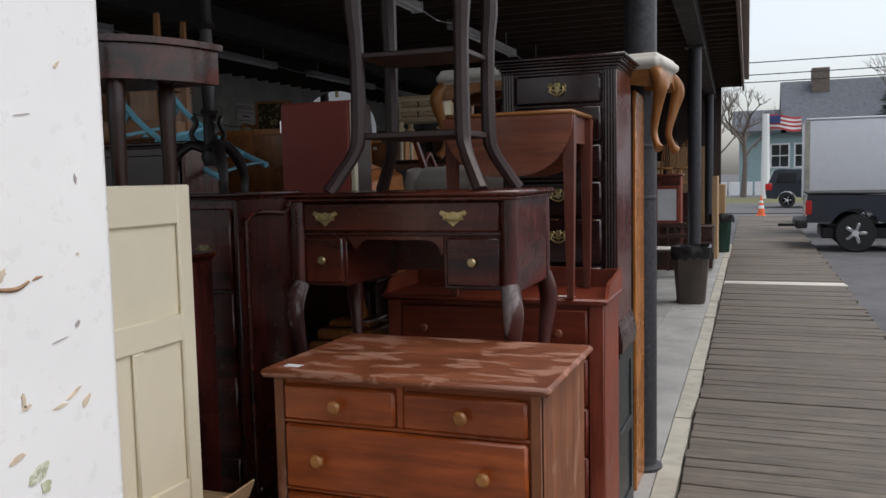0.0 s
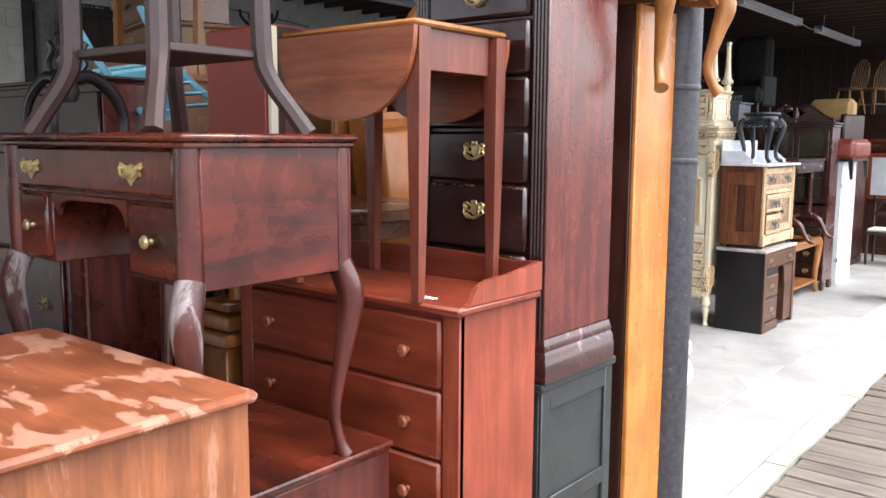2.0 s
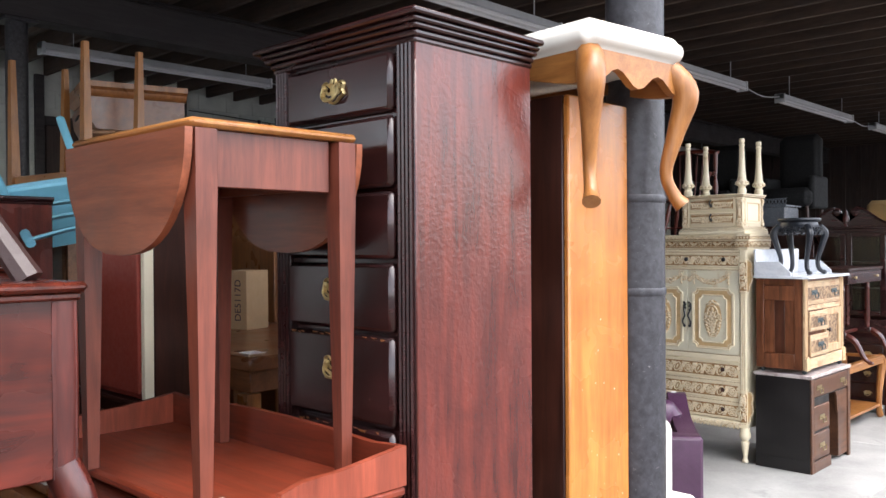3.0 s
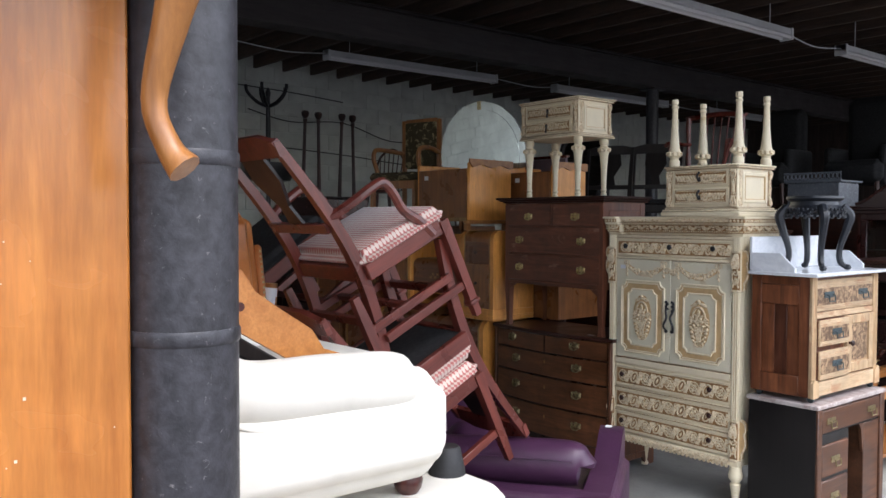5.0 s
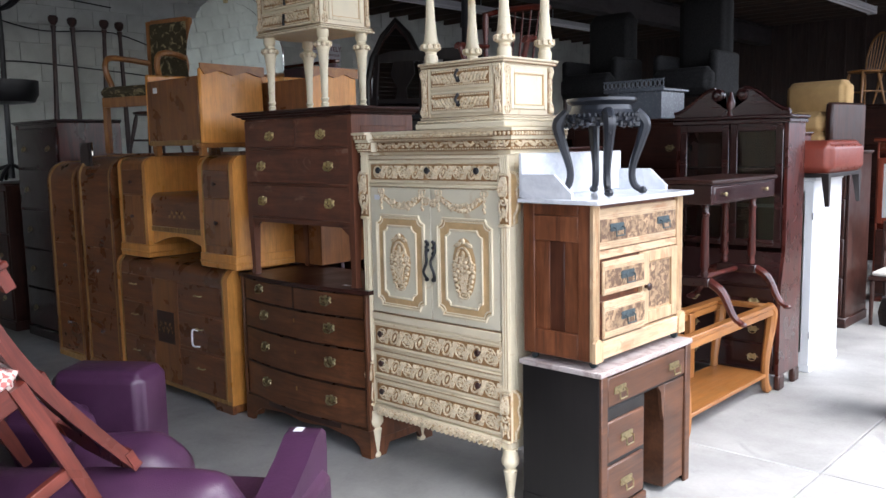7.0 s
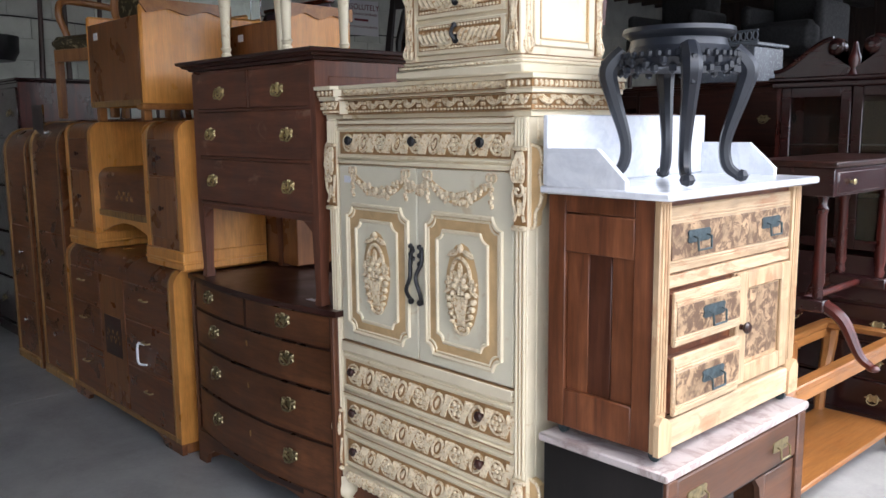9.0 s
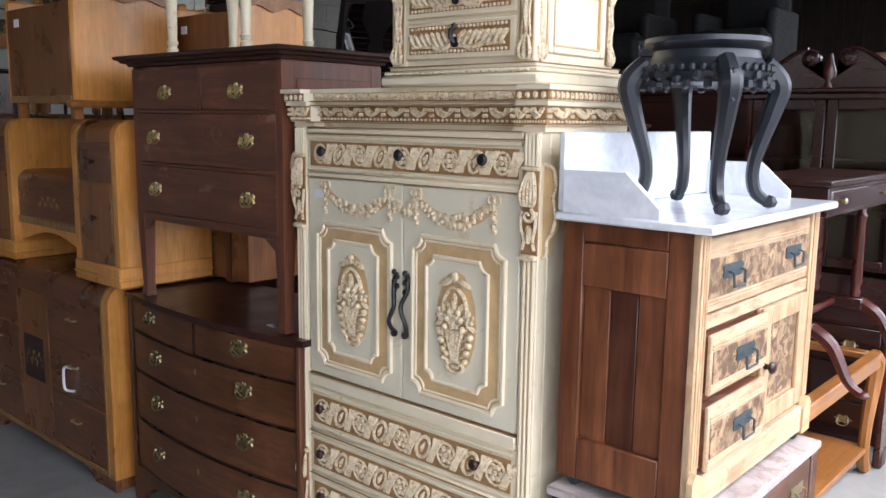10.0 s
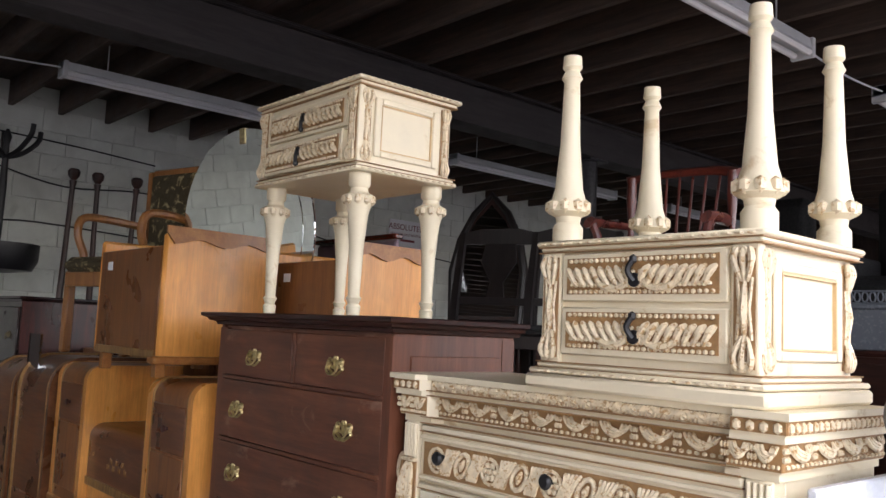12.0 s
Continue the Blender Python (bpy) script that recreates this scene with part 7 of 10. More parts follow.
deco_box(pose(-4.635, 8.545, 1.68), 0.645, 0.47, 0.47)
deco_box(pose(-4.15, 9.06, 1.66), 0.5, 0.4, 0.47, "blonde bedside cabinet behind stacked furniture")
tagged(part("stack_board", Geo().box(-4.6, -3.8, 9.03, 9.5, 0.929, 1.608, 0.005), M["deco_z"]), "plain walnut cabinet holding a bedside cabinet", "cabinet")


def deco_tall(x, w, h, label):
    t = thing("waterfall_cabinet", label, "cabinet", pose(x, 8.58, 0))
    d = 0.48
    prof = waterfall_profile(d, h, 0.16)
    for a, b in ((-w / 2, -w / 2 + 0.03), (w / 2 - 0.03, w / 2)):
        part("end_panel", Geo().slab(prof, a, b, "yz"), M["deco_x"], t)
    for a in (-w / 2 + 0.03, w / 2 - 0.042):
        part("band", Geo().slab([(y - 0.003, z) for y, z in prof], a, a + 0.012, "yz"), M["banding"], t)
    part("front", Geo().slab([(y + 0.01, z - 0.01) for y, z in prof], -w / 2 + 0.042, w / 2 - 0.042, "yz"), M["deco_x"], t)
    k = mesh_of("knob", knob_geo(0.016, 0.025), M["chrome"])
    for a, b in ((0.08, 0.45), (0.50, 0.95)):
        drawer(t, -w / 2 + 0.05, w / 2 - 0.05, a, b, 0.01, M["deco_x"], k, spots=(0.5,), proud=0.006, hname="knob", hz=0.6)
    part("plinth", Geo().box(-w / 2 + 0.02, w / 2 - 0.02, -0.01, d, -0.0, 0.06, 0.01), M["banding"], t)


deco_tall(-5.90, 0.55, 1.64, "tall walnut waterfall wardrobe with pale banding")
deco_tall(-6.48, 0.50, 1.60, "tall walnut waterfall cabinet with drawers")
tagged(part("glass_panel", Geo().box(-6.18, -5.98, 8.62, 8.63, 1.15, 1.74, 0), M["mirror"]), "narrow frameless mirror leaning on a cabinet", "mirror")


def round_mirror():
    t = thing("round_mirror", "large round frameless mirror behind a vanity", "mirror", pose(-4.80, 9.12, 2.27, 6, 0, 10))
    n = 48
    part("glass", Geo().slab([(0.47 * math.cos(2 * math.pi * k / n), 0.47 * math.sin(2 * math.pi * k / n)) for k in range(n)], 0.0, 0.008), M["mirror"], t)
    g = Geo().slab([(0.40 * math.cos(2 * math.pi * k / n), 0.40 * math.sin(2 * math.pi * k / n)) for k in range(n)], -0.003, -0.0005)
    part("bevelled_centre", g, M["mirror"], t)
    part("back_board", Geo().slab([(0.46 * math.cos(2 * math.pi * k / n), 0.46 * math.sin(2 * math.pi * k / n)) for k in range(n)], 0.009, 0.02), M["deco_z"], t)
    part("clip", Geo().box(-0.02, 0.02, -0.006, 0.02, 0.40, 0.475, 0.003), M["bronze"], t)
    for s in (-1, 1):
        part("support", Geo().box(s * 0.3 - 0.02, s * 0.3 + 0.02, 0.021, 0.04, -1.335, 0.2, 0.003), M["deco_z"], t)


round_mirror()


def washstand():
    # local x runs along world +y, the front faces world +x
    t = thing("washstand", "stripped oak washstand with white marble top", "washstand", pose(-1.588, 9.04, 0.712, 0, 0, 90))
    w, d, H = 0.78, 0.345, 0.695
    hw = w / 2
    for s in (-1, 1):
        x0, x1 = sorted((s * hw, s * (hw - 0.02)))
        part("side_frame", Geo().box(x0, x1, 0.0, 0.06, 0.03, H, 0.003), M["ws_side"], t)
        part("side_frame", Geo().box(x0, x1, d - 0.06, d, 0.03, H, 0.003), M["ws_side"], t)
        for a, b in ((H - 0.05, H), (H - 0.16, H - 0.052), (0.03, 0.14)):
            part("side_rail", Geo().box(x0, x1, 0.06, d - 0.06, a, b, 0.003), M["ws_side"], t)
        xi0, xi1 = sorted((s * (hw - 0.012), s * (hw - 0.022)))
        for k in range(3):
            a = 0.06 + (d - 0.12) * k / 3
            part("side_board", Geo().box(xi0, xi1, a + 0.001, a + (d - 0.12) / 3 - 0.001, 0.14, H - 0.16, 0.002), M["ws_dark"] if k == 1 else M["ws_side"], t)
        part("reeded_stile", Geo().box(min(s * (hw + 0.004), s * (hw - 0.045)), max(s * (hw + 0.004), s * (hw - 0.045)), -0.02, 0.0, 0.03, H, 0.003), M["ws_frontz"], t)
        for k in range(3):
            x = s * (hw - 0.008 - 0.013 * k)
            part("reed", Geo().tube([(x, -0.021, 0.14), (x, -0.021, H - 0.01)], 0.0045, 6), M["ws_frontz"], t)
        part("corner_block", Geo().slab([(s * (hw - 0.05), 0.03), (s * (hw + 0.012), 0.03), (s * (hw + 0.012), 0.115), (s * (hw - 0.005), 0.135), (s * (hw - 0.03), 0.125), (s * (hw - 0.05), 0.105)], -0.036, -0.02), M["ws_frontz"], t)
        for q in (0.0, d - 0.04):
            c = part("caster", Geo().lathe([(0.018, -0.006), (0.018, 0.006)], n=12, m=pose(s * (hw - 0.03), q, 0.018, 0, 90, 0)), M["iron"], t)
            part("stem", Geo().tube([(s * (hw - 0.03), q, 0.018), (s * (hw - 0.03), q + 0.005, 0.032)], 0.007, 6), M["iron"], c)
    part("back_panel", Geo().box(-hw + 0.02, hw - 0.02, d - 0.012, d, 0.03, H, 0), M["ws_side"], t)
    part("case_core", Geo().box(-hw + 0.023, hw - 0.023, 0.0, d - 0.013, 0.04, H - 0.003, 0), M["ws_side"], t)
    part("base_board", Geo().box(-hw + 0.05, hw - 0.05, -0.03, 0.0, 0.035, 0.115, 0.004), M["ws_front"], t)
    pull = mesh_of("iron_pull", iron_pull_geo(0.115), M["iron"])
    def burl_drawer(x0, x1, z0, z1, spots, proud):
        h = z1 - z0
        dr = part("drawer", Geo().box(x0, x1, -proud, -proud + 0.014, z0, z1, 0.004), M["ws_front"], t)
        if proud > 0.02:
            part("drawer_box", Geo().box(x0 + 0.004, x1 - 0.004, -proud + 0.0145, 0.006, z0 + 0.004, z1 - 0.006, 0.002), M["brown_x"], dr, "dark drawer side")
        part("burl_panel", Geo().box(x0 + 0.006, x1 - 0.006, -proud - 0.004, -proud - 0.0003, z0 + h * 0.2, z1 - h * 0.26, 0.002), M["burl"], dr, "worn burl veneer")
        g = Geo()
        for zz in (z0 + h * 0.16, z0 + h * 0.11, z1 - h * 0.22, z1 - h * 0.17):
            g.tube([(x0 + 0.003, -proud, zz), (x1 - 0.003, -proud, zz)], 0.003, 5)
        part("reeding", g, M["ws_front"], dr)
        for s in spots:
            k = new("iron_pull", pull)
            k.parent = dr
            k.location = (x0 + (x1 - x0) * s, -proud - 0.004, z0 + h * 0.52)
    burl_drawer(-hw + 0.05, hw - 0.05, 0.50, 0.675, (0.2, 0.8), 0.012)
    burl_drawer(-hw + 0.05, 0.0, 0.31, 0.455, (0.55,), 0.036)
    burl_drawer(-hw + 0.05, 0.0, 0.125, 0.285, (0.55,), 0.040)
    part("rail", Geo().box(-hw + 0.045, hw - 0.045, -0.014, 0.004, 0.462, 0.496, 0.003), M["ws_front"], t)
    dr = part("door", Geo().box(0.012, hw - 0.05, -0.010, 0.004, 0.125, 0.458, 0.003), M["ws_frontz"], t)
    part("burl_panel", Geo().box(0.075, hw - 0.105, -0.012, -0.0105, 0.19, 0.40, 0), M["burl"], dr, "worn burl veneer")
    for a, b, c, e in ((0.012, 0.07, 0.125, 0.458), (hw - 0.10, hw - 0.05, 0.125, 0.458), (0.07, hw - 0.10, 0.408, 0.458), (0.07, hw - 0.10, 0.125, 0.18)):
        part("door_rail", Geo().box(a, b, -0.022, -0.0102, c, e, 0.003), M["ws_frontz"], dr)
    k = part("knob", knob_geo(0.018, 0.03), M["dark_x"], dr)
    k.location = (0.035, -0.022, 0.30)
    # marble
    part("marble_top", Geo().box(-hw - 0.03, hw + 0.045, -0.058, d + 0.01, H, H + 0.022, 0.005), M["marble_white"], t, "white veined marble slab")
    part("splashback", Geo().box(-hw - 0.02, hw + 0.03, d - 0.012, d + 0.008, H + 0.022, H + 0.215, 0.004), M["marble_white"], t, "marble splashback")
    for x in (-hw - 0.025, hw + 0.012):
        part("splash_end", Geo().slab([(d - 0.012, H + 0.022), (0.075, H + 0.022), (0.075, H + 0.045), (0.165, H + 0.125), (d - 0.012, H + 0.125)], x, x + 0.018, "yz"), M["marble_white"], t)


washstand()


def kneehole_desk():
    t = thing("kneehole_desk", "brown kneehole desk with near-black sides and a stained marble top", "desk", pose(-1.535, 9.04, 0, 0, 0, 90))
    w, d, H = 0.80, 0.40, 0.711
    hw = w / 2
    part("marble_top", Geo().box(-hw - 0.015, hw + 0.015, -0.02, d + 0.01, H - 0.026, H, 0.005), M["marble_grey"], t, "stained grey marble slab")
    for s in (-1, 1):
        x0, x1 = sorted((s * hw, s * (hw - 0.02)))
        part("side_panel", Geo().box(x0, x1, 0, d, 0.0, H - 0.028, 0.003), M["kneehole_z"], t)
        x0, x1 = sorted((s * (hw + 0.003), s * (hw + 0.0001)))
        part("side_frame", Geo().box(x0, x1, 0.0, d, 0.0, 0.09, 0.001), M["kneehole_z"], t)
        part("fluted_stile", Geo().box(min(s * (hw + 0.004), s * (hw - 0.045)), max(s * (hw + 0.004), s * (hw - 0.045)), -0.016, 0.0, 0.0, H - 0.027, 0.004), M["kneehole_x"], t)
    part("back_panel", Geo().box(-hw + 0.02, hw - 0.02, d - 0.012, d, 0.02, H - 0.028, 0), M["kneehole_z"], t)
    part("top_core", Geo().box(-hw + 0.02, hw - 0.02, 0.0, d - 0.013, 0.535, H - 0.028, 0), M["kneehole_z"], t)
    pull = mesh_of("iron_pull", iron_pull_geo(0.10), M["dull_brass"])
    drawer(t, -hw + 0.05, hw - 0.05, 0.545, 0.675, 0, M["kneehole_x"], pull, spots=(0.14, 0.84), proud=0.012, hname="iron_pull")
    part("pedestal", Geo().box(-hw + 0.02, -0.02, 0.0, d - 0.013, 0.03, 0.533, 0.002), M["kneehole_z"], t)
    for a, b in ((0.30, 0.48), (0.09, 0.28)):
        drawer(t, -hw + 0.05, -0.04, a, b, 0, M["kneehole_x"], pull, spots=(0.5,), proud=0.012, hname="iron_pull")
    part("plinth", Geo().box(-hw + 0.046, -0.02, -0.016, 0.0, 0.0, 0.08, 0.004), M["kneehole_x"], t)
    part("right_pedestal", Geo().box(0.16, hw - 0.046, -0.005, d - 0.013, 0.03, 0.533, 0.003), M["kneehole_x"], t)
    part("bracket", Geo().slab([(0.16, 0.535), (0.10, 0.535), (0.13, 0.50), (0.145, 0.40), (0.16, 0.36)], -0.004, 0.014), M["kneehole_x"], t)
    part("knee_back", Geo().box(-0.019, 0.159, 0.25, 0.262, 0.02, 0.533, 0), M["kneehole_z"], t)


kneehole_desk()


def carved_stand():
    t = thing("carved_stand", "ebonised carved plant stand with curved legs", "stand", pose(-1.725, 8.955, 1.430))
    H = 0.425
    part("top", Geo().lathe([(0.10, H - 0.055), (0.135, H - 0.05), (0.13, H - 0.03), (0.148, H - 0.02), (0.155, H - 0.012), (0.152, H), (0.13, H)], n=32), M["ebony"], t)
    part("inset", Geo().lathe([(0.125, H + 0.0003), (0.125, H + 0.002)], n=32), M["tall_x"], t, "reddish wood inset")
    part("apron", Geo().lathe([(0.125, H - 0.115), (0.15, H - 0.11), (0.16, H - 0.085), (0.135, H - 0.05)], n=32), M["ebony"], t)
    g = Geo()
    for k in range(40):
        a = 2 * math.pi * k / 40
        if k % 10 == 5:
            continue
        g.blob((0.158 * math.cos(a), 0.158 * math.sin(a), H - 0.092 - 0.022 * (k % 2) - 0.012 * (k % 5 == 0)), (0.013, 0.013, 0.016), 6)
        g.blob((0.162 * math.cos(a + 0.08), 0.162 * math.sin(a + 0.08), H - 0.075), (0.009, 0.009, 0.012), 6)
    tagged(part("pierced_carving", g, M["ebony"], t, "carved scroll apron"), kind="stuff")
    for k in range(4):
        a = radians(-48 + 90 * k)
        c, s = math.cos(a), math.sin(a)
        pts = [(0.15 * c, 0.15 * s, H - 0.06), (0.192 * c, 0.192 * s, H - 0.11), (0.178 * c, 0.178 * s, H - 0.18), (0.14 * c, 0.14 * s, 0.12), (0.145 * c, 0.145 * s, 0.05), (0.178 * c, 0.178 * s, 0.018)]
        g = Geo().tube(lerp_path(pts), radii_path([0.026, 0.028, 0.023, 0.017, 0.017, 0.014]), 8)
        g.blob((0.186 * c, 0.186 * s, 0.018), (0.022, 0.022, 0.018), 8)
        for j in range(4):
            g.blob((0.205 * c, 0.205 * s, H - 0.09 - 0.02 * j), (0.010, 0.010, 0.012), 6)
        part("leg", g, M["ebony"], t)


carved_stand()


# ---- stacked chairs, sofas and armchairs in the middle bay ----
def side_chair(m, label, arms=False, wood_a="chair_z", wood_b="chair_y", seat="pink", drop_seat=True):
    t = thing("dining_armchair" if arms else "dining_chair", label, "chair", m, "stacked dining chairs")
    w, d, zs = 0.54, 0.44, 0.43
    hw = w / 2
    for s in (-1, 1):
        x = s * (hw - 0.022)
        g = Geo().tube([(x, -d / 2 + 0.02, zs), (x, -d / 2 + 0.02, 0.10), (x, -d / 2 + 0.02, 0.0)], [0.030, 0.026, 0.020], 4)
        part("front_leg", g, M[wood_a], t)
        if arms:
            part("leg_collar", Geo().box(x - 0.026, x + 0.026, -d / 2 - 0.006, -d / 2 + 0.046, 0.055, 0.075, 0.005), M[wood_a], t)
        xb = s * (hw - 0.05)
        pts = [(xb, d / 2 + 0.05, 0.0), (xb, d / 2 + 0.005, 0.22), (xb, d / 2 - 0.01, 0.45), (xb, d / 2 + 0.02, 0.68), (xb, d / 2 + 0.10, 0.99)]
        part("rear_post", Geo().tube(lerp_path(pts, 4), radii_path([0.024, 0.027, 0.029, 0.026, 0.021], 4), 4), M[wood_a], t)
        part("side_rail", Geo().box(min(x - 0.014, x + 0.014), x + 0.014, -d / 2 + 0.04, d / 2 - 0.02, zs - 0.05, zs + 0.015, 0.004), M[wood_b], t)
        part("side_stretcher", Geo().box(x - 0.012, x + 0.012, -d / 2 + 0.03, d / 2 + 0.01, 0.13, 0.165, 0.003), M[wood_b], t)
        if arms:
            g = Geo().tube(lerp_path([(xb, d / 2 + 0.02, 0.655), (x + s * 0.01, 0.15, 0.672), (x + s * 0.02, 0.06, 0.688), (x + s * 0.02, 0.0, 0.685), (x + s * 0.018, -0.026, 0.63), (x + s * 0.012, -0.045, 0.55), (x + s * 0.008, -0.10, 0.475), (x + s * 0.006, -0.135, 0.40)], 4), 0.019, 8)
            part("arm", g, M[wood_b], t)
    part("front_rail", Geo().box(-hw + 0.04, hw - 0.04, -d / 2 + 0.005, -d / 2 + 0.033, zs - 0.05, zs + 0.015, 0.004), M[wood_b], t)
    part("back_rail", Geo().box(-hw + 0.07, hw - 0.07, d / 2 - 0.025, d / 2 + 0.003, zs - 0.05, zs + 0.015, 0.004), M[wood_b], t)
    part("cross_stretcher", Geo().box(-hw + 0.03, hw - 0.03, -0.012, 0.012, 0.135, 0.16, 0.003), M[wood_b], t)
    part("rear_stretcher", Geo().box(-hw + 0.06, hw - 0.06, d / 2 + 0.01, d / 2 + 0.032, 0.20, 0.235, 0.003), M[wood_b], t)
    part("top_rail", Geo().slab([(-hw + 0.03, 0.93), (hw - 0.03, 0.93), (hw - 0.03, 0.985), (hw * 0.4, 1.015), (-hw * 0.4, 1.015), (-hw + 0.03, 0.985)], d / 2 + 0.085, d / 2 + 0.108), M[wood_b], t)
    part("mid_rail", Geo().box(-hw + 0.06, hw - 0.06, d / 2 + 0.02, d / 2 + 0.04, 0.60, 0.64, 0.003), M[wood_b], t)
    g = Geo()
    part("splat", Geo().slab([(-0.05, 0.64), (0.05, 0.64), (0.035, 0.72), (0.10, 0.83), (0.085, 0.935), (-0.085, 0.935), (-0.10, 0.83), (-0.035, 0.72)], -0.006, 0.006, "xz", Matrix.Translation((0, d / 2 - 0.105, 0)) @ Matrix.Shear("XZ", 4, (0, 0)) @ Matrix(((1, 0, 0, 0), (0, 1, 0.21, 0), (0, 0, 1, 0), (0, 0, 0, 1)))), M["black_wood"], t, "dark pierced back splat")
    part("seat", Geo().cushion(-hw + 0.012, hw - 0.012, -d / 2 + 0.01, d / 2 - 0.03, zs + 0.005, zs + 0.045, 0.02, 4, 0.022), M[seat], t, "seat in pink diamond weave" if seat == "pink" else "")
    part("dust_cloth", Geo().box(-hw + 0.03, hw - 0.03, -d / 2 + 0.03, d / 2 - 0.03, zs - 0.045, zs - 0.04, 0), M["black_cloth"], t)
    return t


TILT_UP = Matrix.Rotation(radians(26.6), 4, "X")
TURNED = Matrix.Rotation(radians(180), 4, "Z")
side_chair(Matrix.Translation((-2.12, 6.300, 1.240)) @ TILT_UP @ TURNED, "mahogany armchair with pink seat, tilted on a stack", True)
side_chair(Matrix.Translation((-2.12, 6.060, 1.520)) @ TILT_UP @ TURNED @ Matrix.Rotation(radians(180), 4, "X"), "mahogany chair turned over on another chair's seat")
side_chair(Matrix.Translation((-2.12, 6.486, 0.613)) @ TILT_UP @ TURNED, "mahogany dining chair with pink seat beneath a stack")
side_chair(Matrix.Translation((-2.90, 6.32, 1.22)) @ Matrix.Rotation(radians(36), 4, "X") @ TURNED, "mahogany chair leaning behind a chair stack", False, seat="black_cloth")
side_chair(Matrix.Translation((-2.86, 6.45, 0.58)) @ TILT_UP @ TURNED, "mahogany chair under leaning chairs", False, seat="black_cloth")


def purple_sofa():
    t = thing("purple_sofa", "purple leather sofa with creased cushions, loaded with chairs", "sofa", pose(-1.455, 6.83, 0, 0, 0, 34))
    P = M["purple"]
    part("base", Geo().cushion(-1.55, -0.10, 0.10, 0.84, 0.05, 0.40, 0.03, 4, 0.006), P, t)
    part("chaise", Geo().cushion(-1.75, -0.98, 0.70, 1.28, 0.05, 0.45, 0.04, 4, 0.01), P, t)
    part("back", Geo().cushion(-1.55, 0.0, 0.0, 0.13, 0.03, 0.59, 0.018, 4, 0.004), P, t, "flat outer back panel")
    part("back_seam", Geo().tube([(-1.54, 0.006, 0.578), (-0.005, 0.006, 0.578)], 0.004, 6), P, t)
    o = [(0.02, 0.04), (0.74, 0.04), (0.78, 0.40), (0.80, 0.63), (0.79, 0.69), (0.75, 0.715), (0.69, 0.708), (0.58, 0.66), (0.44, 0.615), (0.25, 0.598), (0.02, 0.592)]
    part("arm", Geo().slab(o, -0.125, -0.012, "yz").cushion(-0.14, 0.004, 0.10, 0.77, 0.06, 0.57, 0.03, 4, 0.012), P, t, "thin sloping arm")
    part("arm_tag", Geo().box(-0.10, -0.07, 0.71, 0.75, 0.7155, 0.717, 0), M["paper"], t)
    g = Geo().tube(lerp_path([(-1.06, 0.21, 0.635), (-1.03, 0.22, 0.64), (-0.75, 0.225, 0.65), (-0.42, 0.23, 0.66), (-0.18, 0.235, 0.665), (-0.15, 0.235, 0.66)]), radii_path([0.05, 0.090, 0.102, 0.104, 0.098, 0.055]), 20, flat=0.92)
    roll = part("roll_cushion", g, P, t, "long creased roll cushion")
    part("seam", Geo().tube(lerp_path([(-1.03, 0.135, 0.668), (-0.75, 0.128, 0.688), (-0.42, 0.13, 0.698), (-0.18, 0.142, 0.695)]), 0.0035, 6), P, roll)
    part("back_cushion", Geo().cushion(-0.22, 0.22, -0.15, 0.15, -0.14, 0.15, 0.12, 5, 0.02, Matrix.Translation((-0.66, 0.58, 0.56)) @ pose(0, 0, 0, 14, 0, 12)), P, t, "plump loose cushion")
    part("seat_cushion", Geo().cushion(-1.50, -0.14, 0.16, 0.86, 0.38, 0.48, 0.04, 4, 0.025), P, t)
    part("bolster", Geo().cushion(-1.22, -0.84, 1.06, 1.28, 0.42, 0.79, 0.035, 5, 0.012), P, t, "upright square end cushion")
    part("pillow", Geo().cushion(-0.16, 0.16, -0.06, 0.07, -0.12, 0.14, 0.05, 4, 0.03, Matrix.Translation((-1.16, 0.96, 0.56)) @ pose(0, 0, 0, 18, 0, 0)), P, t, "glossy square pillow")
    for x in (-1.48, -0.10):
        for y in (0.10, 0.72):
            part("foot", Geo().lathe([(0.025, 0), (0.03, 0.065)], (x, y, 0), 10), M["black_wood"], t)


purple_sofa()


